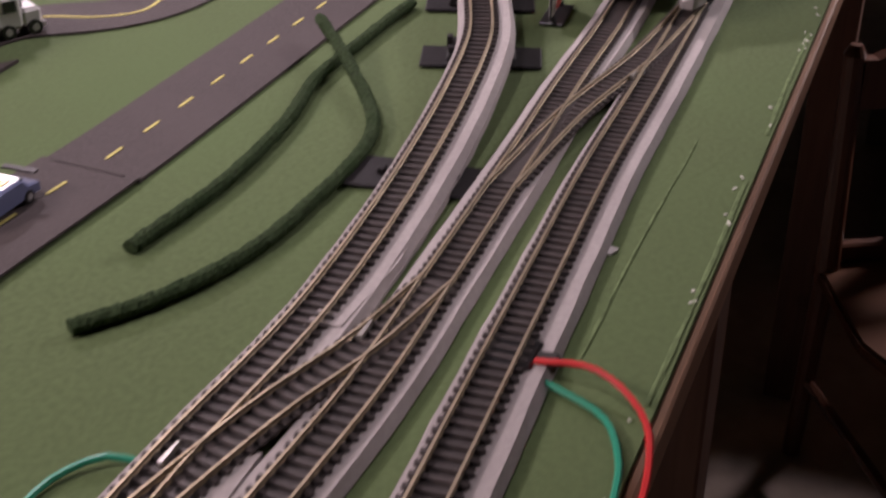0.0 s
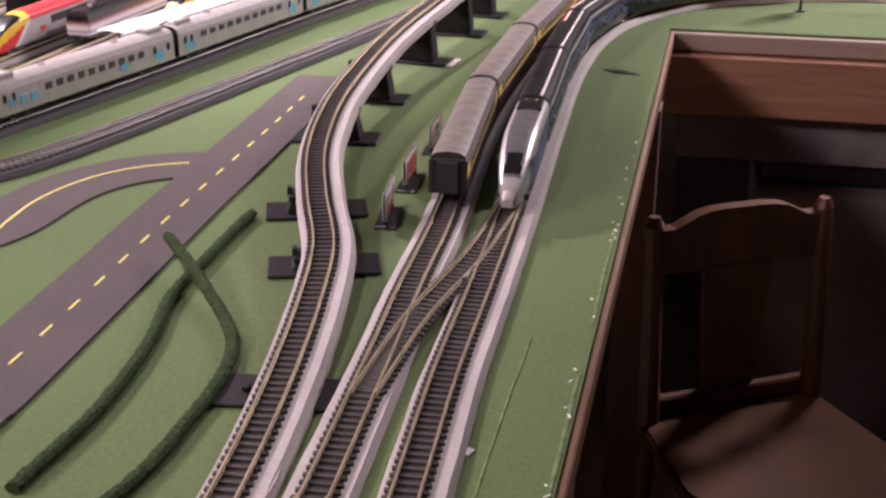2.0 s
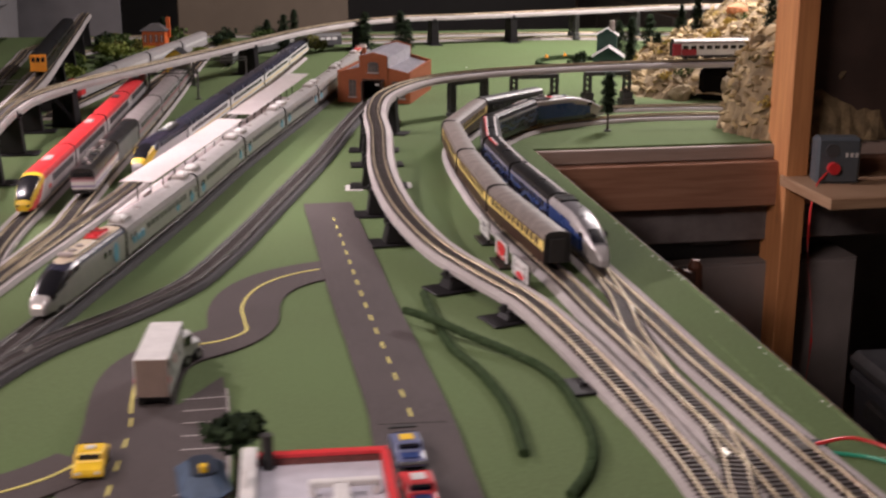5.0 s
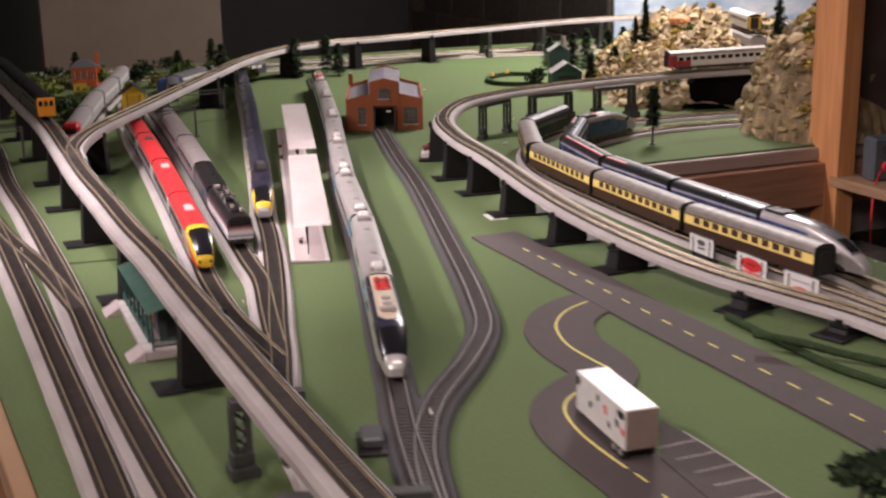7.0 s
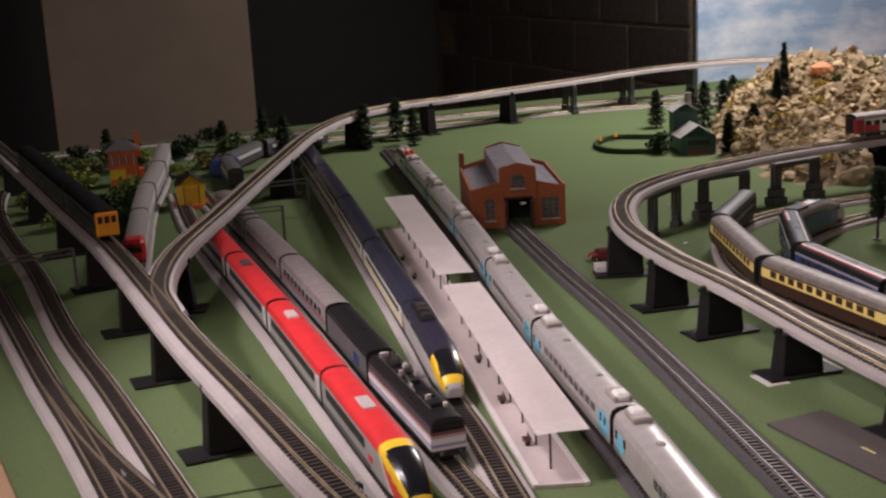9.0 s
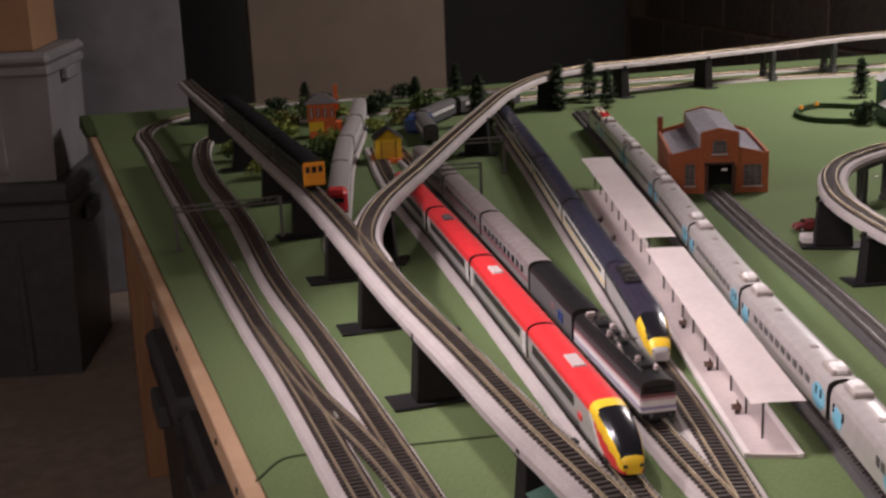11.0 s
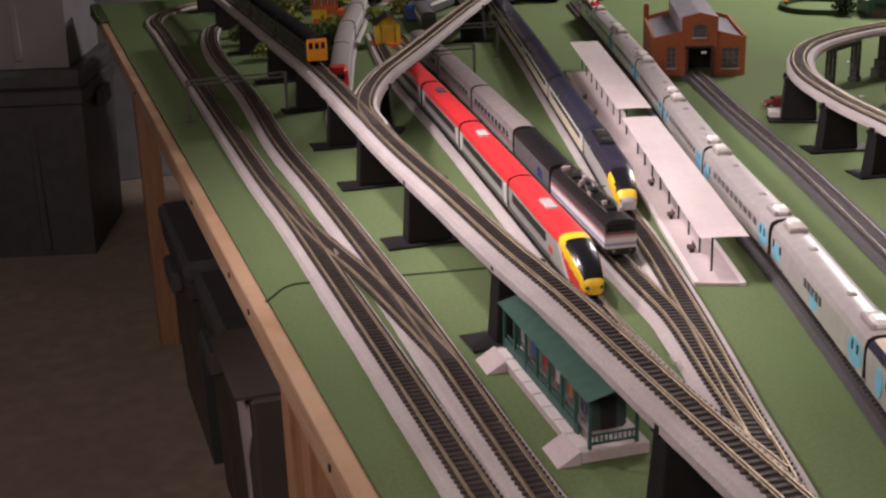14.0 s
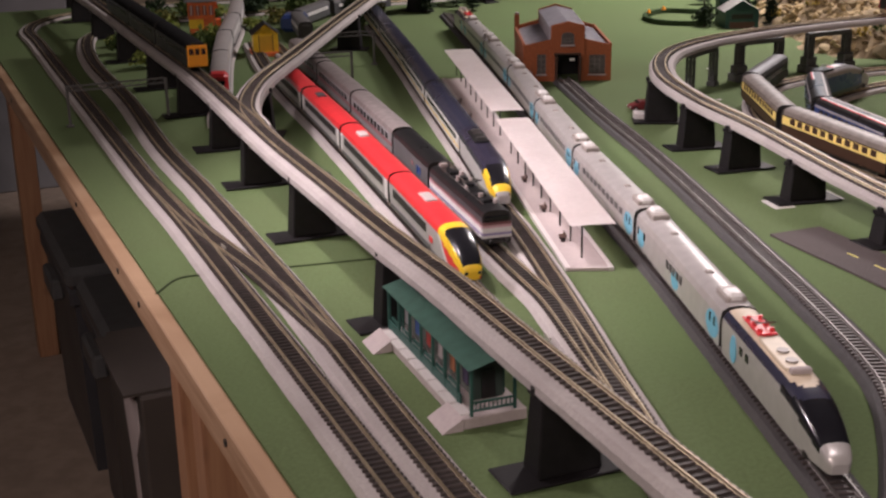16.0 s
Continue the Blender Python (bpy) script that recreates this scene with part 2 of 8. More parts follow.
class Way:
    """A smooth line through a few places, with heights, that can be asked by distance."""

    def __init__(self, pts, z=None, step=0.01):
        p = np.array([(*q[:2], q[2] if len(q) > 2 else (z or 0.0)) for q in pts], float)
        ext = np.vstack([2 * p[0] - p[1], p, 2 * p[-1] - p[-2]])
        out = []
        for i in range(1, len(ext) - 2):
            a, b, c, d = ext[i - 1 : i + 3]
            ta, tb, tc, td = 0, np.linalg.norm(b - a) ** 0.5, 0, 0
            tc = tb + np.linalg.norm(c - b) ** 0.5
            td = tc + np.linalg.norm(d - c) ** 0.5
            for t in np.linspace(tb, tc, 24, endpoint=False):
                a1 = (tb - t) / (tb - ta) * a + (t - ta) / (tb - ta) * b
                a2 = (tc - t) / (tc - tb) * b + (t - tb) / (tc - tb) * c
                a3 = (td - t) / (td - tc) * c + (t - tc) / (td - tc) * d
                b1 = (tc - t) / (tc - ta) * a1 + (t - ta) / (tc - ta) * a2
                b2 = (td - t) / (td - tb) * a2 + (t - tb) / (td - tb) * a3
                out.append((tc - t) / (tc - tb) * b1 + (t - tb) / (tc - tb) * b2)
        out.append(p[-1])
        self.p = np.array(out)
        self.s = np.r_[0, np.cumsum(np.linalg.norm(np.diff(self.p, axis=0), axis=1))]
        self.length = self.s[-1]

    def at(self, s):
        return np.array([np.interp(s, self.s, self.p[:, k]) for k in range(3)])

    def ahead(self, s):
        d = self.at(min(s + 0.01, self.length)) - self.at(max(s - 0.01, 0))
        return d / np.linalg.norm(d)

    def near(self, x, y):
        return float(self.s[np.argmin((self.p[:, 0] - x) ** 2 + (self.p[:, 1] - y) ** 2)])

    def frames(self, s0, s1, step):
        n = max(int(round((s1 - s0) / step)), 1)
        for s in np.linspace(s0, s1, n + 1):
            a = self.ahead(s)
            side = np.array([a[1], -a[0], 0])
            yield self.at(s), a, side / np.linalg.norm(side)


def sweep(bm, way, section, s0=0.0, s1=None, step=0.02, wobble=0.0, closed=True, mat_index=0):
    """Carry a cross-section (offset to the right, height) along a way."""
    s1 = way.length if s1 is None else s1
    rings = []
    rng = random.Random(int(way.length * 1000))
    for p, a, side in way.frames(s0, s1, step):
        w = [rng.uniform(-wobble, wobble) for _ in section]
        rings.append([bm.verts.new((p[0] + side[0] * (x + dx), p[1] + side[1] * (x + dx), p[2] + z)) for (x, z), dx in zip(section, w)])
    k = len(section)
    for r0, r1 in zip(rings, rings[1:]):
        for i in range(k if closed else k - 1):
            f = bm.faces.new((r0[i], r0[(i + 1) % k], r1[(i + 1) % k], r1[i]))
            f.material_index = mat_index
    if closed:
        bm.faces.new(rings[0][::-1])
        bm.faces.new(rings[-1])
    bmesh.ops.recalc_face_normals(bm, faces=bm.faces)
    return bm


def ways_pose(way, s):
    a = way.ahead(s)
    return Matrix.Translation(way.at(s)) @ Vector(a).to_track_quat("Y", "Z").to_matrix().to_4x4()

# ---- room ----
FLOOR_Z = -0.70


def slab(name, x0, x1, y0, y1, z0, z1, material, label, category, m=None, bevel=0.0):
    ob = obj(name, boxm(x0, x1, y0, y1, z0, z1, bevel=bevel), material)
    if m is not None:
        ob.matrix_world = m
    return tagged(ob, label, category, kind="structure")


slab("floor", -4.6, 4.0, -1.6, 9.8, FLOOR_Z - 0.1, FLOOR_Z, CONCRETE, "bare brown concrete basement floor", "floor")
slab("ceiling", -4.6, 4.0, -1.6, 9.8, 1.75, 1.85, CEILING, "dim unpainted basement ceiling board", "ceiling")
slab("wall_west", -4.6, -4.4, -1.6, 9.8, FLOOR_Z, 1.75, WALL_UNLIT, "basement side wall in near-black unlit colour", "wall")
slab("wall_east", 3.8, 4.0, -1.6, 9.8, FLOOR_Z, 1.75, WALL_UNLIT, "basement side wall in near-black unlit colour", "wall")
slab("wall_south", -4.4, 3.8, -1.6, -1.4, FLOOR_Z, 1.75, WALL_UNLIT, "basement end wall in near-black unlit colour", "wall")
AX = math.degrees(math.atan2(0.403, 0.915))  # the back of the table runs this way
BACK = pose(0.514, 5.313, 0, 0, 0, AX)
slab("wall_north", -5.2, 4.6, 2.35, 2.5, FLOOR_Z, 1.75, WALL_UNLIT, "basement back wall in near-black unlit colour", "wall", BACK)

PINE_EDGE = wood("worn_pine_edge", (0.30, 0.17, 0.10), (0.19, 0.10, 0.055))
# ---- layout table ----
LEFT_N, LEFT_F = (-0.158, 0.92), (-1.835, 4.285)
TABLE = [LEFT_N, (0.98, 0.92), (0.205, 2.79), (1.75, 3.47), (0.98, 5.52), (0.514, 5.313), LEFT_F]
bm = prism(bmesh.new(), TABLE, -0.022, 0.0)
table = tagged(obj("layout_table_top", bm, FELT), "green felt covered plywood layout table top", "table top", kind="structure")


STRIP_GREY = mat("dark_grey_board", (0.15, 0.135, 0.135), rough=0.7, vary=0.2, scale=30, second=(0.055, 0.05, 0.052), second_scale=5, second_amount=0.5)


def beam(name, a, b, z0, z1, thick, material, label, category, kind="", out=1):
    """A plank along the edge from a to b, standing outside of it."""
    a, b = Vector((*a, 0)), Vector((*b, 0))
    d = b - a
    m = Matrix.Translation(a) @ Matrix.Rotation(math.atan2(d.y, d.x), 4, "Z")
    y0, y1 = (0.0, thick) if out > 0 else (-thick, 0.0)
    ob = obj(name, boxm(0, d.length, y0, y1, z0, z1, bevel=0.0015), material)
    ob.matrix_world = m
    return tagged(ob, label, category, kind=kind)


beam("edge_board", LEFT_F, LEFT_N, -0.036, -0.002, 0.018, PINE, "sawn pine edge board along the layout table", "edge board", "structure", out=-1)
beam("edge_board", (0.205, 2.79), (0.98, 0.92), -0.026, -0.003, 0.006, PINE_EDGE, "sawn pine edge board along the layout table", "edge board", "structure", out=1)
beam("plywood_edge", (0.203, 2.79), (1.75, 3.47), -0.030, -0.004, 0.012, PLY, "grey plywood edge strip over a pine beam", "edge strip", "structure", out=-1)
beam("table_beam", (0.203, 2.79), (1.75, 3.47), -0.118, -0.032, 0.035, PINE_DARK, "reddish pine beam under the layout table", "beam", "structure", out=-1)
beam("lower_board", (0.215, 2.815), (1.75, 3.49), -0.195, -0.1185, 0.018, STRIP_GREY, "dark grey board fixed below the pine beam", "board", "structure", out=-1)

# ---- tracks ----
STRIP = mat("sleeper_gap_grey", (0.034, 0.029, 0.028), rough=0.85, vary=0.2, scale=300, bump=0.3)
GAUGE = 0.0165
BED_TOP, RAIL_TOP = 0.0065, 0.0115
SLEEPER_MESH = boxm(-0.0132, 0.0132, -0.0016, 0.0016, -0.001, 0.0018, bevel=0.0004)
SLEEPER_DATA = bpy.data.meshes.new("sleeper")
SLEEPER_MESH.to_mesh(SLEEPER_DATA)
SLEEPER_DATA.materials.append(SLEEPER)


def track(name, pts, label, z=0.0, bed=FOAM, s0=0.0, s1=None, pick=None, bed_l=0.0215, bed_r=0.0215, spacing=0.0078, deck=0.0, bed_on=True, group=""):
    """A line of model track: bed, two rails, sleepers. pick: the stretch whose sleepers are parts of their own."""
    way = Way(pts, z)
    s1 = way.length if s1 is None else s1
    t = thing(name, None, label, "model track", group)
    if bed_on:
        sec = [(-bed_l, 0.0003 - deck), (bed_r, 0.0003 - deck), (bed_r, 0.0015), (max(bed_r - 0.0035, 0.0155), BED_TOP), (-max(bed_l - 0.0035, 0.0155), BED_TOP), (-bed_l, 0.0015)]
        part("track_bed", sweep(bmesh.new(), way, sec, s0, s1, 0.02, wobble=0.0004), bed, t)
    web = [(-0.0118, BED_TOP - 0.001), (0.0118, BED_TOP - 0.001), (0.0118, BED_TOP + 0.0006), (-0.0118, BED_TOP + 0.0006)]
    part("ballast_strip", sweep(bmesh.new(), way, web, s0, s1, 0.02), STRIP if bed is FOAM else bed, t)
    for sgn in (-1, 1):
        c = sgn * GAUGE / 2
        sec = [(c - 0.0010, BED_TOP + 0.002), (c + 0.0010, BED_TOP + 0.002), (c + 0.0004, BED_TOP + 0.0028), (c + 0.0007, RAIL_TOP), (c - 0.0007, RAIL_TOP), (c - 0.0004, BED_TOP + 0.0028)]
        part("rail", sweep(bmesh.new(), way, sec, s0, s1, 0.02), RAIL_DULL if bed is DARKBED else RAIL, t)
    rest_v, rest_f = [], []
    base = [v.co.copy() for v in SLEEPER_DATA.vertices]
    polys = [list(p.vertices) for p in SLEEPER_DATA.polygons]
    n = int((s1 - s0) / spacing)
    for i in range(n):
        s = s0 + (i + 0.5) * spacing
        p = way.at(s)
        m = ways_pose(way, s) @ Matrix.Translation((0, 0, BED_TOP + 0.0006))
        if pick and pick[0] <= p[1] <= pick[1]:
            o = new("sleeper", SLEEPER_DATA)
            o.parent = t
            o.matrix_basis = m
        else:
            k = len(rest_v)
            rest_v += [tuple(m @ c) for c in base]
            rest_f += [[k + q for q in f] for f in polys]
    if rest_v:
        me = bpy.data.meshes.new("sleeper_strip")
        me.from_pydata(rest_v, [], rest_f)
        me.materials.append(SLEEPER)
        o = new("sleeper_strip", me)
        o.parent = t
        tagged(o, kind="stuff")
    return way


track("model_track", [(-0.25, 1.20), (-0.36, 1.45), (-0.470, 1.689), (-0.575, 1.915), (-0.663, 2.102), (-0.761, 2.309), (-0.845, 2.478), (-0.956, 2.710), (-1.09, 2.992), (-1.272, 3.374), (-1.445, 3.740), (-1.535, 3.93), (-1.556, 4.08), (-1.50, 4.26), (-1.33, 4.40), (-1.0, 4.52), (-0.642, 4.60), (-0.333, 4.73), (0.0, 4.86), (0.35, 4.94), (0.7, 4.95)],
    "table level main line track on grey foam with a long bend", bed_l=0.025, bed_r=0.0172, pick=(1.55, 2.6))
track("model_track", [(-0.19, 1.20), (-0.30, 1.42), (-0.428, 1.694), (-0.526, 1.920), (-0.584, 2.053), (-0.652, 2.203), (-0.764, 2.444), (-0.878, 2.680), (-1.034, 3.044), (-1.221, 3.443), (-1.31, 3.68), (-1.345, 3.83), (-1.325, 3.97), (-1.22, 4.09), (-1.0, 4.22), (-0.62, 4.42), (-0.333, 4.57), (0.0, 4.70), (0.35, 4.76), (0.7, 4.75)],
    "second table level main line track on grey foam", bed_l=0.025, bed_r=0.0172, pick=(1.55, 2.6))
track("track_crossover", [(-0.845, 2.478), (-0.74, 2.285), (-0.64, 2.125), (-0.526, 1.920)], "crossover points joining two main line tracks", z=0.0004, bed_on=False)
RAISED = track("raised_track", [(0.03, 0.93, 0.075), (-0.10, 1.20, 0.075), (-0.19, 1.39, 0.075), (-0.28, 1.585, 0.075), (-0.356, 1.751, 0.075), (-0.415, 1.883, 0.075), (-0.481, 2.018, 0.075), (-0.562, 2.196, 0.075), (-0.647, 2.380, 0.075), (-0.72, 2.55, 0.075), (-0.855, 2.863, 0.075), (-1.04, 3.25, 0.075), (-1.327, 3.848, 0.075), (-1.47, 4.14, 0.075), (-1.56, 4.33, 0.075)],
    "raised main line track on grey decking over black piers", bed_l=0.0255, bed_r=0.018, pick=(1.4, 2.6), deck=0.006)
BRANCH = track("raised_branch_track", [(-0.70, 2.505, 0.0753), (-0.738, 2.62, 0.0753), (-0.757, 2.80, 0.076), (-0.737, 3.12, 0.077), (-0.698, 3.65, 0.078), (-0.66, 4.0, 0.08), (-0.58, 4.26, 0.082), (-0.46, 4.40, 0.084), (-0.332, 4.48, 0.085), (0.0, 4.70, 0.09), (0.30, 4.90, 0.095), (0.55, 4.95, 0.10), (0.8, 4.85, 0.105), (0.95, 4.6, 0.11), (0.92, 4.3, 0.115)],
    "raised branch track curving along the back of the layout", deck=0.006)
INCLINE = track("incline_track", [(0.685, 1.19, 0.0), (0.60, 1.37, 0.0), (0.556, 1.481, 0.0), (0.518, 1.56, 0.002), (0.472, 1.646, 0.006), (0.42, 1.735, 0.012), (0.367, 1.814, 0.018), (0.299, 1.886, 0.023), (0.226, 1.971, 0.028), (0.154, 2.084, 0.036), (0.094, 2.208, 0.043), (0.046, 2.33, 0.051), (-0.02, 2.54, 0.062), (-0.075, 2.70, 0.068), (-0.105, 2.87, 0.074), (-0.075, 3.05, 0.078), (0.014, 3.18, 0.08), (0.159, 3.30, 0.081), (0.281, 3.376, 0.082), (0.467, 3.456, 0.084), (0.65, 3.51, 0.086), (0.9, 3.56, 0.088)],
    "single track climbing on a grey deck over rising piers", bed_l=0.018, bed_r=0.0255, pick=(1.35, 2.45), deck=0.005)
PULL = track("model_track", [(0.735, 1.19), (0.66, 1.36), (0.617, 1.470), (0.575, 1.559), (0.539, 1.634), (0.497, 1.721), (0.448, 1.820), (0.388, 1.949), (0.262, 2.20), (0.162, 2.443), (0.078, 2.69), (0.058, 2.83), (0.064, 2.95), (0.09, 3.06), (0.15, 3.16), (0.25, 3.235), (0.43, 3.318), (0.7, 3.40), (0.95, 3.45)],
    "table level track under a standing coach train", pick=(1.35, 2.1))
OUTER = track("model_track", [(0.81, 1.20), (0.70, 1.42), (0.643, 1.534), (0.603, 1.615), (0.551, 1.721), (0.493, 1.850), (0.412, 2.028), (0.31, 2.248), (0.208, 2.48), (0.148, 2.66), (0.133, 2.78), (0.145, 2.89), (0.195, 3.01), (0.29, 3.11), (0.40, 3.18), (0.6, 3.25), (0.9, 3.33)],
    "outer table level track beside the pine edge", bed_l=0.018, bed_r=0.026, pick=(1.35, 2.3))
track("track_crossover", [(0.412, 2.028), (0.455, 1.90), (0.485, 1.78), (0.525, 1.665)], "crossover points between outer and inner track", z=0.0004, bed_on=False)
track("track_crossover", [(0.575, 1.559), (0.592, 1.49), (0.60, 1.43), (0.625, 1.32)], "crossover points at the foot of the incline", z=0.0004, bed_on=False)
LEAD = track("yard_track", [(-0.04, 1.08), (-0.126, 1.28), (-0.20, 1.49), (-0.243, 1.63), (-0.262, 1.75), (-0.279, 1.85), (-0.299, 1.982), (-0.323, 2.126), (-0.352, 2.28), (-0.378, 2.40), (-0.408, 2.572), (-0.48, 2.95), (-0.565, 3.40), (-0.68, 3.97)],
    "yard lead track running under the raised line", pick=(1.6, 2.35))
YARD_MID = track("yard_track", [(-0.270, 1.79), (-0.295, 1.90), (-0.325, 2.035), (-0.352, 2.115), (-0.375, 2.184), (-0.448, 2.402), (-0.509, 2.595), (-0.60, 2.875), (-0.728, 3.255), (-0.85, 3.6), (-0.95, 3.9)],
    "middle yard track holding a loco hauled train", bed_l=0.023, bed_r=0.0172, z=0.0005)
YARD_LEFT = track("yard_track", [(-0.262, 1.74), (-0.335, 1.885), (-0.398, 2.052), (-0.416, 2.108), (-0.507, 2.382), (-0.539, 2.478), (-0.641, 2.778), (-0.765, 3.129), (-0.85, 3.4), (-0.93, 3.7)],
    "yard track holding a red roofed train", bed_l=0.025, bed_r=0.0172, z=0.0008)
ACELA_T = track("model_track", [(-0.03, 1.05), (-0.094, 1.40), (-0.120, 1.55), (-0.134, 1.66), (-0.16, 1.855), (-0.200, 2.144), (-0.25, 2.445), (-0.29, 2.73), (-0.339, 3.107), (-0.449, 3.83), (-0.50, 4.15)],
    "through track on moulded dark grey roadbed", bed=DARKBED)
track("model_track", [(-0.072, 1.30), (-0.094, 1.43), (-0.102, 1.514), (-0.095, 1.605), (-0.062, 1.728), (-0.045, 1.83), (-0.052, 1.946), (-0.088, 2.219), (-0.144, 2.61), (-0.195, 2.9), (-0.245, 3.22)],
    "siding on dark roadbed leading to the brick shed", bed=DARKBED, z=0.0006)
LOW = track("model_track", [(-0.828, 2.85), (-0.841, 2.9), (-0.90, 3.2), (-0.955, 3.5), (-1.01, 3.9), (-1.08, 4.3)], "siding beneath the raised line by the town", z=0.0002)

# ---- rolling stock ----
def shell(t, sections, classify, mats, smooth=True, dark=(1,)):
    """Loft through cross-sections; classify(y, x, z, nx) names the part that a patch belongs to."""
    bms = {}
    cache = {}
    for (y0, p0), (y1, p1) in zip(sections, sections[1:]):
        for j in range(len(p0) - 1):
            q = [(p0[j][0], y0, p0[j][1]), (p1[j][0], y1, p1[j][1]), (p1[j + 1][0], y1, p1[j + 1][1]), (p0[j + 1][0], y0, p0[j + 1][1])]
            c = [sum(v[k] for v in q) / 4 for k in range(3)]
            nm = classify(c[1], c[0], c[2])
            bm = bms.setdefault(nm, bmesh.new())
            vs = []
            for v in q:
                key = (nm, round(v[0], 6), round(v[1], 6), round(v[2], 6))
                if key not in cache:
                    cache[key] = bm.verts.new(v)
                vs.append(cache[key])
            vs = list(dict.fromkeys(vs))
            if len(vs) > 2:
                try:
                    bm.faces.new(vs)
                except ValueError:
                    pass
    for i in (0, 1):
        end = sections[-i]
        if i in dark:
            bm = bmesh.new()
            bm.faces.new([bm.verts.new((x, end[0], z)) for x, z in end[1]])
            part("end_wall", bm, UNDER, t)
            continue
        bm = bms[classify(end[0], 0, 0.03)]
        pts = [bm.verts.new((x, end[0], z)) for x, z in end[1]]
        bm.faces.new(pts)
    out = {}
    for nm, bm in bms.items():
        bmesh.ops.recalc_face_normals(bm, faces=bm.faces)
        out[nm] = part(nm, bm, mats[nm], t, smooth=smooth)
        m = out[nm].modifiers.new("edge", "EDGE_SPLIT")
        m.split_angle = radians(40)
    return out


def profile(w, zb, zs, zt, n=6, tuck=0.0):
    """Half-width w, skirt zb, eaves zs, roof top zt: from the left foot over the roof to the right foot."""
    left = [(-w + tuck, zb), (-w, zb + (zs - zb) * 0.30), (-w, zb + (zs - zb) * 0.52), (-w, zb + (zs - zb) * 0.78), (-w * 0.99, zs)]
    if n > 10:
        left = [(-w + tuck * (1 - u / 10) ** 2 if u < 10 else -w * 0.99, zb + (zs - zb) * u / 10) for u in range(11)]
    arc = []
    for i in range(1, n):
        a = math.pi * (1 - i / n)
        arc.append((w * 0.985 * math.copysign(abs(math.cos(a)) ** 0.8, math.cos(a)), zs + (zt - zs) * abs(math.sin(a)) ** 0.75))
    return left + arc + [(-x, z) for x, z in left[::-1]]


def squeeze(p, k, zb, top, drop=0.0):
    """A profile narrowed by k and with its roof pressed down to top."""
    zt = max(z for _, z in p)
    return [(x * k, zb + (z - zb) * (top - zb) / (zt - zb) + drop) for x, z in p]


def bogie_mesh():
    bm = bmesh.new()
    for x in (-0.0125, 0.0125):
        box(bm, x - 0.0012, x + 0.0012, -0.017, 0.017, 0.004, 0.0085, 0.0006)
        for y in (-0.0115, 0.0115):
            box(bm, x - 0.002, x + 0.002, y - 0.003, y + 0.003, 0.003, 0.009, 0.0006)
    box(bm, -0.012, 0.012, -0.004, 0.004, 0.006, 0.012, 0.0008)
    me = bpy.data.meshes.new("bogie")
    bm.to_mesh(me)
    bm.free()
    me.materials.append(UNDER)
    return me


def wheel_mesh():
    bm = bmesh.new()
    for s in (-1, 1):
        cyl(bm, (s * 0.0072, 0, 0.0055), (s * 0.0092, 0, 0.0055), 0.0056, n=14)
    cyl(bm, (-0.008, 0, 0.0055), (0.008, 0, 0.0055), 0.001, n=6)
    me = bpy.data.meshes.new("wheelset")
    bm.to_mesh(me)
    bm.free()
    me.materials.append(STEEL)
    return me


BOGIE, WHEELS = bogie_mesh(), wheel_mesh()


def running_gear(t, length, inset=0.045):
    for y in (-length / 2 + inset, length / 2 - inset):
        b = new("bogie", BOGIE)
        b.parent = t
        b.location = (0, y, 0)
        for dy in (-0.0115, 0.0115):
            w = new("wheelset", WHEELS)
            w.parent = b
            w.location = (0, dy, 0)


PANES = {}


def pane(w, h, material):
    key = (w, h, material.name)
    if key not in PANES:
        me = bpy.data.meshes.new("window")
        bm = boxm(-0.0005, 0.0005, -w / 2, w / 2, -h / 2, h / 2, bevel=0.0003)
        bm.to_mesh(me)
        bm.free()
        me.materials.append(material)
        PANES[key] = me
    return PANES[key]


def side_row(t, name, half, ys, z, w, h, material, sides=(-1, 1)):
    for s in sides:
        for y in ys:
            o = new(name, pane(w, h, material))
            o.parent = t
            o.location = (s * half, y, z)


def spread(y0, y1, n):
    return [y0 + (y1 - y0) * (i + 0.5) / n for i in range(n)]


def underframe(t, length, w=0.013):
    part("underframe", boxm(-w, w, -length * 0.22, length * 0.22, 0.004, 0.012, bevel=0.001), UNDER, t)


def put_on(t, way, s_mid, lift=RAIL_TOP, flip=False, half=0.1):
    """Stand a vehicle on the rails with its middle s_mid along the way, square to the chord under its bogies."""
    a, b = way.at(s_mid - half), way.at(s_mid + half)
    d = Vector(b - a) * (-1 if flip else 1)
    t.matrix_world = Matrix.Translation(Vector((a + b) / 2) + Vector((0, 0, lift))) @ d.to_track_quat("Y", "Z").to_matrix().to_4x4()


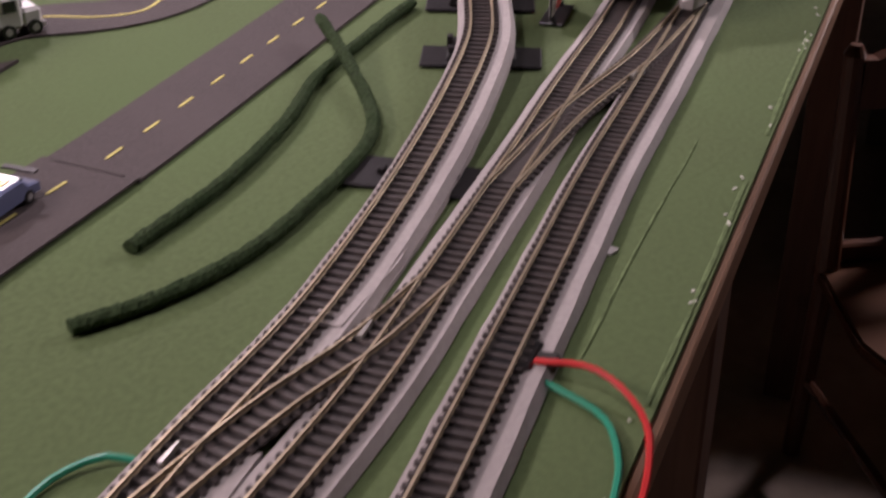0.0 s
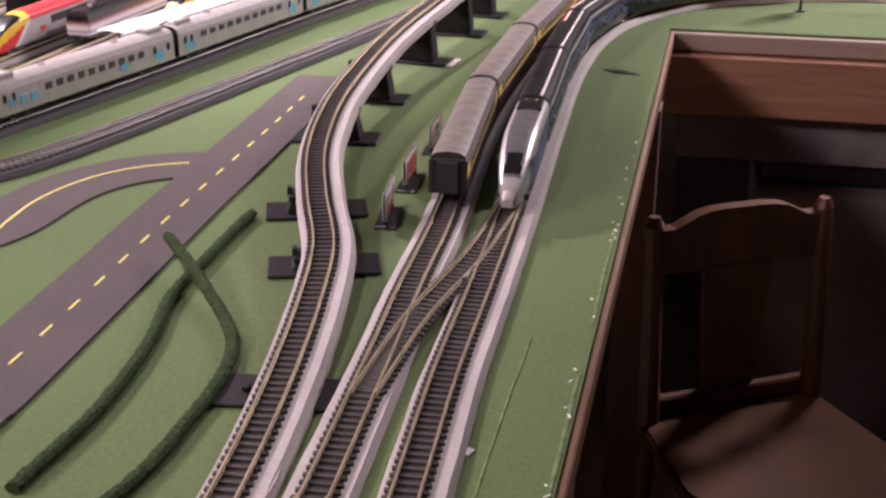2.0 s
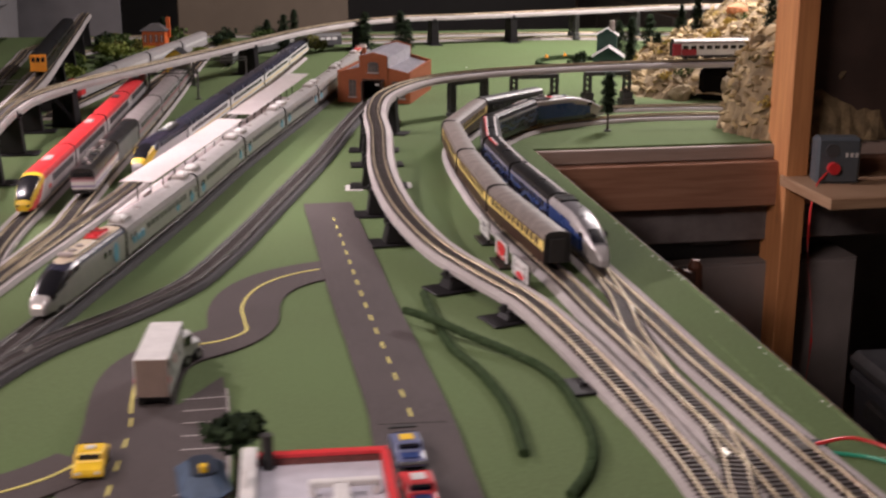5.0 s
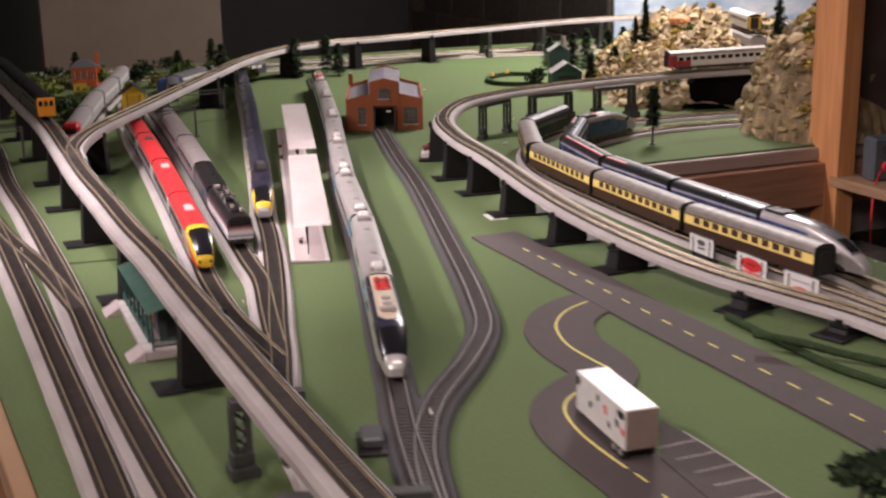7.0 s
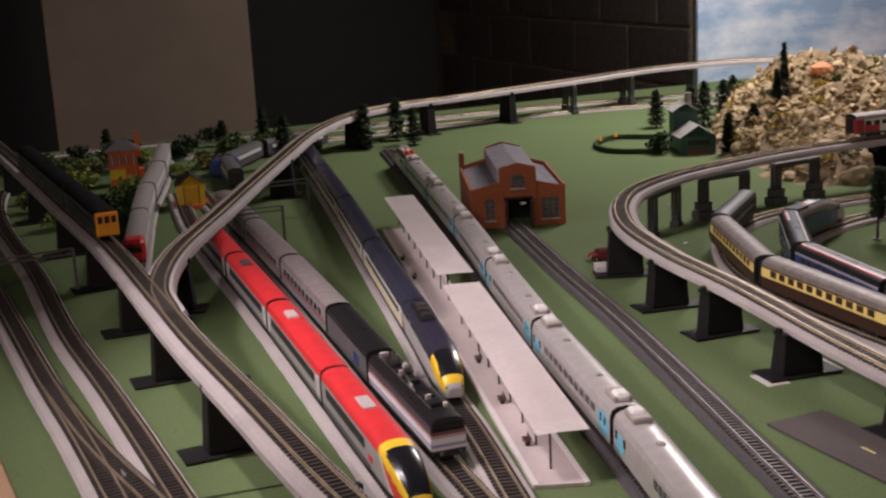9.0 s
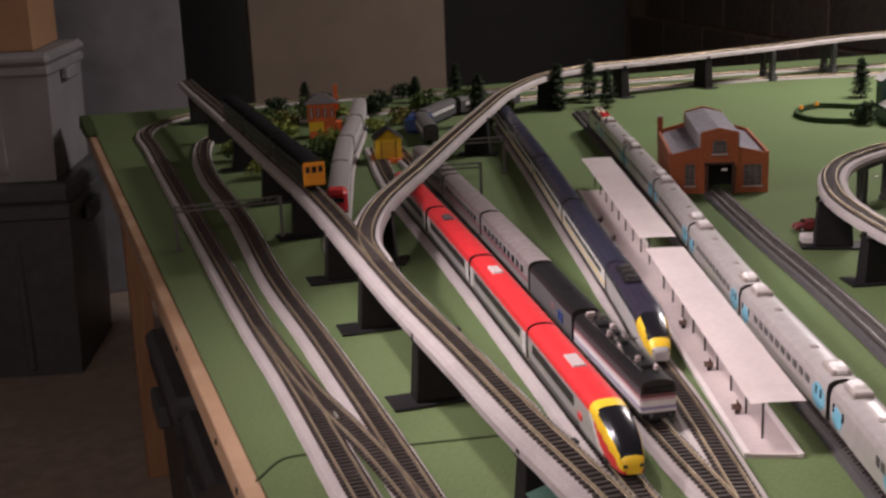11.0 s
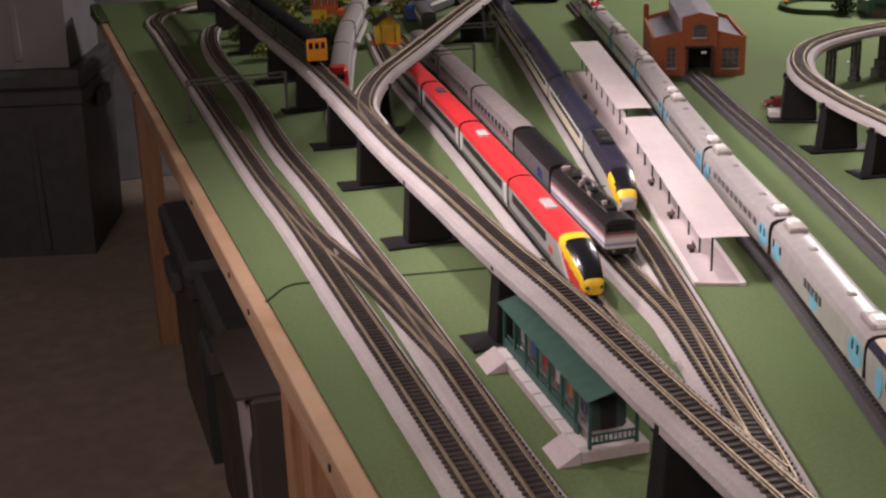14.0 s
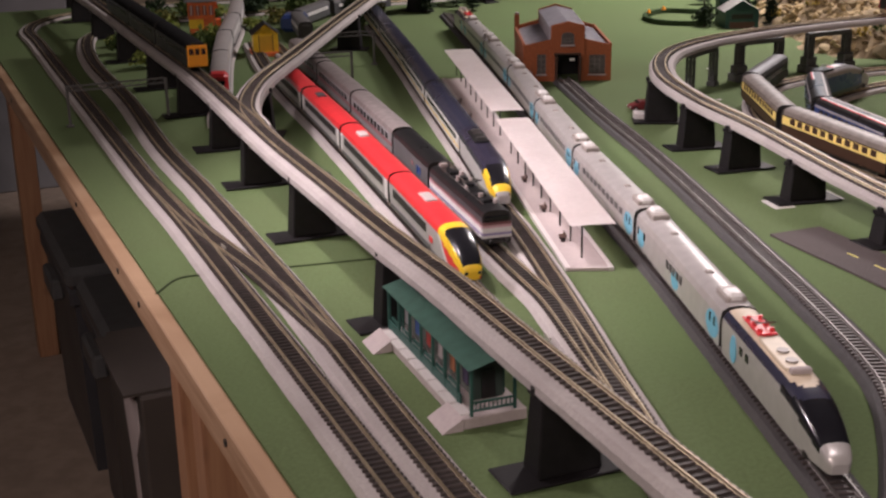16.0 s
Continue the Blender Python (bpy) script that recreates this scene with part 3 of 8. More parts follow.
def coach(name, label, length, body, roof, windows=None, w=0.0172, zb=0.009, zs=0.037, zt=0.046, group="", category="model coach", lower=None, stripe=None, ends=None, win_z=0.029, win_h=0.0085, win_n=10, win_w=0.013, pods=(), pod_mat=None, gangway=(-1, 1), doors=None):
    t = thing(name, None, label, category, group)
    h = length / 2 - 0.003
    p = profile(w, zb, zs, zt)
    z1, z2 = zb + (zs - zb) * 0.52, zb + (zs - zb) * 0.30

    def cl(y, x, z):
        if z > zs - 0.0005:
            return "roof"
        if lower and z < z1:
            return "lower_panel"
        return "body_side"

    shell(t, [(-h, p), (-h * 0.33, p), (h * 0.33, p), (h, p)], cl, {"roof": roof, "body_side": body, "lower_panel": lower or body}, dark=(0, 1))
    if windows:
        side_row(t, "window", w + 0.0001, spread(-h * 0.86, h * 0.86, win_n), win_z, win_w, win_h, windows)
    if stripe:
        z, hh, mm = stripe
        side_row(t, "stripe", w - 0.0001, [0], z, 2 * h * 0.995, hh, mm)
    if doors:
        side_row(t, "door", w, [-h * 0.94, h * 0.94], zb + 0.014, 0.009, 0.024, doors)
    for y, l, ww, hh in pods:
        part("roof_pod", boxm(-ww, ww, y - l / 2, y + l / 2, zt - 0.003, zt + hh, bevel=0.0015), pod_mat or roof, t)
    if gangway:
        for s in gangway:
            part("gangway", boxm(-0.010, 0.010, s * h - 0.001 if s > 0 else -h - 0.0035, h + 0.0035 if s > 0 else -h + 0.001, zb + 0.001, zs + 0.002, bevel=0.0008), UNDER, t)
    if ends:
        for s in (-1, 1):
            part("end_panel", boxm(-w * 0.9, w * 0.9, s * h - 0.0008, s * h + 0.0008, zb, zs + 0.004, bevel=0.0006), ends, t)
    underframe(t, length)
    running_gear(t, length)
    return t


def nose_car(name, label, length, nose, mats, cl, w=0.0172, zb=0.006, zs=0.035, zt=0.046, tip=0.016, kmin=0.45, power=1.7, group="", steps=28, flat_tip=0.3):
    """A streamlined driving car; its nose points to -y."""
    t = thing(name, None, label, "model train car", group)
    h = length / 2
    p = profile(w, zb, zs, zt, n=14, tuck=0.0015)
    sec = []
    for i in range(steps + 1):
        u = i / steps
        y = -h + nose * u**1.15
        k = kmin + (1 - kmin) * (1 - (1 - u) ** 2.2)
        top = tip + (zt - tip) * (1 - (1 - u) ** power)
        blunt = 0.72 + 0.28 * math.sqrt(max(0.0, 1 - max(0.0, 1 - u / 0.11) ** 2))
        sec.append((y, squeeze(p, k * blunt, zb, zb + (top - zb) * blunt)))
    body = [(-h + nose + (length - nose) * v, p) for v in (0.25, 0.5, 0.75, 1.0)]
    parts = shell(t, sec + body, lambda y, x, z: cl((y + h) / nose, x, z, y), mats)
    underframe(t, length)
    running_gear(t, length)
    return t, h


def disc(t, half, ys, z, w, h, sides=(-1, 1)):
    """Oval turquoise vinyl patches on the sides."""
    for s in sides:
        for y in ys:
            bm = cylm((s * (half - 0.0004), 0, 0), (s * (half + 0.0003), 0, 0), 1, n=18)
            for v in bm.verts:
                v.co.y, v.co.z = y + v.co.y * w, z + v.co.z * h
            part("swoosh", bm, CYAN, t)


# silver electric train with a turquoise wave, on the dark roadbed
SMOKE = paint("smoked_window", (0.055, 0.052, 0.055), 0.3)


def acela():
    g = "cars of the silver electric train"
    LIGHT = paint("light_silver_paint", (0.47, 0.45, 0.44), 0.32, metal=0.35, second=(0.38, 0.36, 0.35))
    mats = {"body_side": LIGHT, "roof": paint("roof_cream", (0.56, 0.47, 0.35), 0.5), "windscreen": GLASS, "nose_cone": LIGHT, "blue_band": NAVY, "roof_well": LIGHT}

    def cl(u, x, z, y):
        top = 0.047 - 0.030 * max(0.0, 1 - u) ** 1.75
        if 0.13 < u < 0.60 and z > 0.006 + (top - 0.006) * (0.60 + 0.18 * u):
            return "windscreen"
        if 0.42 < u < 0.95 and 0.029 + 0.006 * u < z < 0.040:
            return "windscreen"
        if u > 0.60 and z > 0.0448:
            return "roof"
        if u > 0.55 and z > 0.0372:
            return "blue_band"
        if u < 0.9:
            return "nose_cone"
        return "body_side"

    def power_car(front):
        t, h = nose_car("power_car", "silver streamlined power car with black windscreen and red pantograph", 0.225, 0.085, mats, cl, kmin=0.50, tip=0.017, power=1.75, zt=0.047, group=g)
        part("roof_deck", boxm(-0.0095, 0.0095, -0.02, 0.042, 0.0455, 0.0488, bevel=0.001), paint("roof_deck_cream", (0.60, 0.52, 0.40), 0.5), t, "cream roof deck panel")
        for y in (-0.008, 0.012):
            part("roof_fan", cylm((0, y, 0.048), (0, y, 0.0505), 0.005, n=14), ROOF_GREY, t)
        for y in (0.052, 0.066, 0.080):
            for x in (-0.0052, 0.0052):
                part("insulator", cylm((x, y, 0.048), (x, y, 0.0530), 0.0030, 0.0016, n=9), RED, t)
        part("pantograph_base", boxm(-0.0085, 0.0085, 0.046, 0.088, 0.0480, 0.0500, bevel=0.0008), RED, t, "dark red pantograph base frame")
        part("exhaust_box", boxm(-0.0085, 0.0085, -0.030, -0.024, 0.0470, 0.0520, bevel=0.001), PLATFORM, t)
        bm = bmesh.new()
        for s in (-1, 1):
            cyl(bm, (s * 0.006, 0.085, 0.05), (s * 0.004, 0.055, 0.056), 0.0006, n=6)
        cyl(bm, (-0.009, 0.055, 0.0563), (0.009, 0.055, 0.0563), 0.0007, n=6)
        part("pantograph", bm, STEEL, t, "folded grey pantograph")
        disc(t, 0.0173, [0.080], 0.023, 0.008, 0.0125)
        side_row(t, "side_window", 0.0174, [0.045, 0.06], 0.029, 0.007, 0.007, GLASS)
        part("gangway", boxm(-0.010, 0.010, h - 0.001, h + 0.004, 0.010, 0.038), UNDER, t)
        return t

    way, s = ACELA_T, ACELA_T.near(-0.134, 1.655)
    t = power_car(True)
    put_on(t, way, s + 0.1125, half=0.07)
    s += 0.229
    for i in range(6):
        c = coach("passenger_car", "silver fluted passenger car with grey roof pods and blue swoosh", 0.304, LIGHT, LIGHT, None, zs=0.036, zt=0.047, win_n=12, win_w=0.012, group=g, pods=[(-0.125, 0.030, 0.0095, 0.0050), (0.125, 0.030, 0.0095, 0.0050), (-0.06, 0.008, 0.004, 0.002), (0.06, 0.008, 0.004, 0.002)], pod_mat=ROOF_GREY)
        disc(c, 0.0173, [-0.128], 0.023, 0.018, 0.0125, (-1,))
        disc(c, 0.0173, [0.128], 0.021, 0.014, 0.0095, (-1,))
        if i == 0:
            side_row(c, "blue_panel", 0.0174, [-0.124, -0.108, -0.092], 0.022, 0.0105, 0.0095, CYAN, (1,))
        else:
            disc(c, 0.0173, [-0.124], 0.020, 0.010, 0.0075, (1,))
        disc(c, 0.0173, [0.120], 0.020, 0.009, 0.0075, (1,))
        if i == 0:
            side_row(c, "window", 0.0175, spread(-0.032, 0.028, 5), 0.0275, 0.0075, 0.0085, SMOKE, (-1,))
            disc(c, 0.01725, [-0.006], 0.0195, 0.013, 0.0085, (-1,))
            side_row(c, "window", 0.0175, spread(-0.078, 0.095, 10), 0.0275, 0.0100, 0.0080, SMOKE, (1,))
            disc(c, 0.01725, [0.055], 0.0205, 0.008, 0.0055, (1,))
        else:
            side_row(c, "window", 0.0175, spread(-0.105, 0.095, 10), 0.0285, 0.0120, 0.0075, SMOKE)
        side_row(c, "door_window", 0.0177, [-0.135, -0.122, 0.112, 0.138], 0.0275, 0.004, 0.0085, GLASS)
        for y in (-0.140, 0.140):
            part("roof_dome", boxm(-0.0080, 0.0080, y * 0.93 - 0.010, y * 0.93 + 0.010, 0.045, 0.0545, bevel=0.0032), WHITE, c)
        put_on(c, way, s + 0.152, half=0.1)
        s += 0.308
    t = power_car(False)
    put_on(t, way, s + 0.1125, flip=True, half=0.07)


acela()


def wave_band(t, half, length, seed):
    """Silver and pale blue ribbons swirling along both sides."""
    for k, mm in enumerate((NAVY, CYAN_PALE)):
        bm = bmesh.new()
        for s in (-1, 1):
            rows = []
            for i in range(25):
                y = -length / 2 + length * i / 24
                z = 0.0235 + 0.007 * math.sin(i * 0.55 + seed * 1.7 + k * 1.3)
                hh = 0.0022 + 0.0012 * math.sin(i * 0.9 + k)
                rows.append((bm.verts.new((s * (half + 0.0003 * (k + 1)), y, z - hh)), bm.verts.new((s * (half + 0.0003 * (k + 1)), y, z + hh))))
            for a, b in zip(rows, rows[1:]):
                bm.faces.new((a[0], b[0], b[1], a[1]))
        part("wave_band", bm, mm, t)


CYAN_PALE = paint("pale_blue_vinyl", (0.07, 0.10, 0.21), 0.35)


# double-deck blue and silver express on the outer track
def express():
    g = "cars of the blue and silver express"
    mats = {"body_side": BLUE, "roof": BLACK, "windscreen": GLASS, "nose_cone": SILVER, "silver_band": SILVER, "skirt": DARKGREY}

    def cl(u, x, z, y):
        if 0.20 < u < 0.46 and abs(x) < 0.0076 and z > 0.024:
            return "windscreen"
        if u < 0.12 or z < 0.012:
            return "skirt" if z < 0.012 and u > 0.3 else "nose_cone"
        if u > 0.17 and abs(x) < 0.0076 + 0.0036 * min(u, 1) and z > 0.020 + 0.022 * min(u, 1):
            return "roof_panel"
        if z > 0.0405 - 0.020 * max(0.0, 1 - u) or u < 0.42:
            return "silver_band"
        return "body_side"

    mats["roof_panel"] = paint("express_roof_grey", (0.105, 0.10, 0.108), 0.3)

    def power(tag):
        t, h = nose_car("power_car", "silver nosed blue power car with dark roof recess", 0.19, 0.11, mats, cl, zb=0.005, zs=0.040, zt=0.052, tip=0.015, kmin=0.36, power=1.7, group=g)
        part("roof_recess", boxm(-0.012, 0.012, 0.055, 0.092, 0.0485, 0.0535, bevel=0.001), BLACK, t)
        bm = bmesh.new()
        for sx in (-1, 1):
            cyl(bm, (sx * 0.006, 0.088, 0.053), (sx * 0.004, 0.062, 0.058), 0.0006, n=6)
        cyl(bm, (-0.008, 0.062, 0.0583), (0.008, 0.062, 0.0583), 0.0007, n=6)
        part("pantograph", bm, STEEL, t, "folded grey pantograph")
        side_row(t, "cab_window", 0.0166, [-0.045], 0.033, 0.012, 0.006, GLASS)
        return t

    way = OUTER
    s = way.near(0.43, 1.985)
    put_on(power("rear"), way, s + 0.095, half=0.06)
    s += 0.194
    for i in range(4):
        c = coach("double_deck_coach", "double deck coach, glossy black roof and blue sides", 0.211, BLUE, BLACK, UNDER, zb=0.005, zs=0.043, zt=0.053, lower=NAVY, win_z=0.034, win_h=0.006, win_n=11, win_w=0.011, stripe=(0.0405, 0.003, SILVER), group=g, ends=BLACK)
        wave_band(c, 0.0174, 0.2, i)
        side_row(c, "window", 0.0173, spread(-0.085, 0.085, 10), 0.017, 0.011, 0.006, UNDER)
        # Pale strip imitates the lamp's reflection along the glossy roof.
        part("roof_ridge", boxm(0.0060, 0.0092, -0.1, 0.1, 0.0505, 0.0528, bevel=0.0006), CARD, c)
        if i >= 1:
            y0 = -0.1 if i == 2 else 0.035
            part("roof_stripe", boxm(-0.0105, -0.0085, y0, 0.1, 0.0505, 0.0525, bevel=0.0003), RED, c)
            part("roof_stripe", boxm(-0.0084, -0.0062, y0, 0.1, 0.0513, 0.0532, bevel=0.0003), WHITE, c)
        put_on(c, way, s + 0.1055, half=0.075)
        s += 0.214
    t = power("lead")
    part("notice_panel", boxm(-0.008, 0.008, 0.005, 0.055, 0.0515, 0.0528, bevel=0.0003), WHITE, t, "white roof panel with red and blue marks")
    part("notice_mark", boxm(-0.006, 0.006, 0.042, 0.053, 0.0528, 0.0532), RED, t)
    part("notice_mark", boxm(-0.006, 0.006, 0.008, 0.014, 0.0528, 0.0532), BLUE, t)
    put_on(t, way, s + 0.095, flip=True, half=0.06)


express()


COACH_ROOF = paint("sooty_coach_roof", (0.17, 0.145, 0.13), 0.5, vary=0.2, second_scale=40, second_amount=0.5)


def pullman():
    g = "coaches of the brown and cream train"
    way, s = PULL, PULL.near(0.372, 1.972)
    for i in range(4):
        c = coach("pullman_coach", "brown and cream saloon coach with weathered grey roof", 0.263, CREAM, COACH_ROOF, UMBER, w=0.0175, zs=0.038, zt=0.049, lower=UMBER, win_n=11, win_w=0.0125, win_h=0.0085, win_z=0.0315, ends=BLACK, group=g)
        side_row(c, "fascia", 0.0174, [0], 0.0375, 0.255, 0.002, UMBER)
        put_on(c, way, s + 0.1315, half=0.085)
        s += 0.268
    c = coach("brake_coach", "plain black coach behind the cream coaches", 0.20, UNDER, DARKGREY, GLASS, zs=0.038, zt=0.049, group=g)
    put_on(c, way, s + 0.105, half=0.06)


pullman()


def pendolino():
    g = "cars of the red roofed tilting train"
    mats = {"body_side": SILVER, "roof": RED, "windscreen": GLASS, "yellow_nose": YELLOW, "red_flash": RED, "white_flash": WHITE, "skirt": DARKGREY, "black_mask": BLACK, "yellow_band": YELLOW}

    def cl(u, x, z, y):
        v0 = max(0.0, 1 - min(u, 1.0))
        half = 0.0172 * (1 - 0.4 * v0**2.2)
        top = 0.048 - 0.030 * v0**2.2
        v = (z - 0.006) / (top - 0.006)
        if 0.05 < u < 0.68 and v > 0.38 + 0.28 * u and abs(x) < half * (0.94 - 0.12 * u):
            return "windscreen"
        if v < 0.22 and u < 0.30:
            return "red_flash"
        if u < 0.06 or (u < 0.85 and v > 0.40 + 0.40 * u) or u < 0.08 + 0.1 * v:
            return "yellow_nose"
        if u > 0.84 and z > 0.0365:
            return "roof"
        if z < 0.0085:
            return "skirt"
        if u < 0.40 + 0.50 * v:
            return "red_flash"
        if u < 0.50 + 0.50 * v:
            return "white_flash"
        return "body_side"

    way, s = YARD_LEFT, YARD_LEFT.near(-0.402, 2.062)
    t, h = nose_car("driving_car", "red and yellow nosed driving car with black windscreen", 0.29, 0.085, mats, cl, zs=0.037, zt=0.048, tip=0.018, kmin=0.58, power=2.2, group=g, steps=46)
    for x in (-0.0070, 0.0070):
        part("headlight", boxm(x - 0.0020, x + 0.0020, -h - 0.0002, -h + 0.008, 0.0115, 0.0150, bevel=0.0006), BLACK, t)
    side_row(t, "red_mark", 0.0173, [-0.045], 0.021, 0.012, 0.006, RED)
    part("roof_box", boxm(-0.007, 0.007, 0.01, 0.045, 0.047, 0.0495, bevel=0.001), PLATFORM, t)
    side_row(t, "window_band", 0.0173, [0.05], 0.0285, 0.15, 0.0105, UNDER)
    side_row(t, "skirt", 0.0173, [0.05], 0.0105, 0.18, 0.005, DARKGREY)
    put_on(t, way, s + 0.145, half=0.09)
    s += 0.294
    for i in range(3):
        c = coach("tilting_coach", "silver coach with bright red roof and dark window band", 0.29, SILVER, RED, None, zs=0.037, zt=0.048, group=g, pods=[(0.07, 0.03, 0.007, 0.002)], pod_mat=DARKGREY if i == 1 else PLATFORM)
        side_row(c, "window_band", 0.0173, [0], 0.0285, 0.23, 0.0105, UNDER)
        side_row(c, "skirt", 0.0173, [0], 0.0105, 0.27, 0.005, DARKGREY)
        side_row(c, "door", 0.0173, [-0.132, 0.132], 0.024, 0.010, 0.024, WHITE)
        put_on(c, way, s + 0.145, half=0.09)
        s += 0.294


pendolino()


def loco_train():
    g = "vehicles of the loco hauled train"
    way, s = YARD_MID, YARD_MID.near(-0.376, 2.186)
    t = coach("electric_locomotive", "black electric locomotive with white, pink and blue bands", 0.22, DARKGREY, BLACK, None, zs=0.036, zt=0.044, group=g, category="model locomotive", gangway=())
    for z, mm in ((0.0285, paint("maroon_brown_band", (0.17, 0.07, 0.075))), (0.0255, paint("pink_band", (0.50, 0.31, 0.34))), (0.0225, WHITE), (0.0195, WHITE), (0.0165, paint("lilac_band", (0.27, 0.24, 0.40))), (0.0135, WHITE)):
        side_row(t, "band", 0.0173, [0], z, 0.214, 0.003, mm)
        part("end_band", boxm(-0.0168, 0.0168, -0.1085, -0.1068, z - 0.0015, z + 0.0015), mm, t)
    part("windscreen", boxm(-0.014, 0.014, -0.1085, -0.1065, 0.0315, 0.0375, bevel=0.0008), GLASS, t)
    part("buffer_beam", boxm(-0.016, 0.016, -0.112, -0.106, 0.006, 0.012, bevel=0.001), BLACK, t)
    for y in (0.075, 0.09):
        for x in (-0.006, 0.006):
            part("insulator", cylm((x, y, 0.043), (x, y, 0.0505), 0.0022, 0.0014, n=9), STEEL, t)
    for y in (-0.07, -0.045, 0.0, 0.03, 0.06):
        part("roof_gear", boxm(-0.007, 0.007, y - 0.007, y + 0.007, 0.043, 0.0475, bevel=0.0015), BLACK, t)
    bm = bmesh.new()
    for sx in (-1, 1):
        cyl(bm, (sx * 0.008, -0.03, 0.046), (sx * 0.006, 0.01, 0.052), 0.0007, n=6)
        cyl(bm, (sx * 0.006, 0.01, 0.052), (sx * 0.009, -0.02, 0.055), 0.0007, n=6)
    cyl(bm, (-0.011, -0.02, 0.055), (0.011, -0.02, 0.055), 0.0008, n=6)
    part("pantograph", bm, STEEL, t, "grey steel pantograph")
    for x, y, w, d, h in ((-0.004, 0.088, 0.010, 0.004, 0.0035), (0.005, 0.040, 0.005, 0.006, 0.004), (-0.006, 0.020, 0.004, 0.004, 0.0045), (0.008, 0.012, 0.003, 0.008, 0.003), (-0.003, -0.060, 0.006, 0.003, 0.004), (0.006, -0.085, 0.004, 0.005, 0.003), (-0.008, -0.020, 0.003, 0.006, 0.003)):
        part("roof_equipment", boxm(x - w / 2, x + w / 2, y - d / 2, y + d / 2, 0.0455, 0.0475 + h, bevel=0.0006), PLATFORM, t, "pale grey roof equipment")
    for x in (-0.010, 0.010):
        part("busbar", cylm((x, -0.09, 0.0470), (x, 0.09, 0.0470), 0.0007, n=6), STEEL, t)
    for sx in (-0.009, 0.009):
        part("buffer", cylm((sx, -0.118, 0.0095), (sx, -0.111, 0.0095), 0.0022, n=10), BLACK, t)
    put_on(t, way, s + 0.112, half=0.07)
    s += 0.226
    c = coach("parcels_van", "dark grey van with small blue and red panels", 0.20, paint("van_grey", (0.13, 0.125, 0.13)), BLACK, None, zs=0.037, zt=0.046, group=g)
    side_row(c, "panel", 0.0173, [-0.05], 0.023, 0.020, 0.012, BLUE, (-1,))
    side_row(c, "panel", 0.0173, [-0.015], 0.026, 0.010, 0.006, paint("dull_pink_panel", (0.30, 0.13, 0.14)), (-1,))
    put_on(c, way, s + 0.1, half=0.06)
    s += 0.204
    for i in range(3):
        c = coach("grey_coach", "grey coach with dull red lettering band", 0.29, GREY, paint("dusty_roof", (0.20, 0.175, 0.172), 0.5, vary=0.15), GLASS, zs=0.037, zt=0.047, group=g, stripe=(0.021, 0.005, paint("dull_red_band", (0.26, 0.10, 0.11))))
        put_on(c, way, s + 0.145, half=0.09)
        s += 0.294


loco_train()


def channel_express():
    g = "cars of the yellow nosed express"
    PALE_BODY = paint("express_pale_grey", (0.47, 0.455, 0.46), 0.35)
    mats = {"body_side": PALE_BODY, "roof": paint("express_navy", (0.030, 0.027, 0.046), 0.25), "windscreen": GLASS, "yellow_nose": YELLOW, "skirt": DARKGREY, "nose_cone": PALE_BODY}

    def cl(u, x, z, y):
        v = (z - 0.006) / (0.041 - 0.027 * max(0.0, 1 - u) ** 1.9)
        if 0.14 < u < 0.64 and abs(x) < 0.0122 and v > 0.58:
            return "windscreen"
        if u > 0.60 and v > 0.70 - 0.06 * min(u, 1):
            return "roof"
        if 0.03 < u < 0.80 and v > 0.30 + 0.62 * max(0.0, u - 0.22):
            return "yellow_nose"
        if u < 1.0:
            return "nose_cone" if z > 0.009 or u < 0.4 else "skirt"
        if z < 0.010:
            return "skirt"
        return "body_side"

    way, s = LEAD, LEAD.near(-0.366, 2.345)
    t, h = nose_car("power_car", "white and navy power car with yellow nose", 0.25, 0.085, mats, cl, zs=0.036, zt=0.047, tip=0.020, kmin=0.55, power=1.9, group=g, steps=44)
    for x in (-0.0068, 0.0068):
        part("headlight", boxm(x - 0.0026, x + 0.0026, -h + 0.0010, -h + 0.010, 0.0150, 0.0186, bevel=0.0006), BLACK, t)
    part("roof_recess", boxm(-0.010, 0.010, 0.03, 0.10, 0.046, 0.0495, bevel=0.001), BLACK, t)
    for y in (0.045, 0.07, 0.09):
        part("roof_gear", boxm(-0.006, 0.006, y - 0.005, y + 0.005, 0.049, 0.0525, bevel=0.001), STEEL, t)
    put_on(t, way, s + 0.125, half=0.08)
    s += 0.254
    for i in range(4):
        c = coach("express_coach", "white coach with navy roof and dark windows", 0.36, WHITE, NAVY, GLASS, zs=0.034, zt=0.047, group=g, win_n=14, win_w=0.016, win_h=0.007, win_z=0.026, stripe=(0.0155, 0.002, YELLOW))
        put_on(c, way, s + 0.18, half=0.1)
        s += 0.366


channel_express()


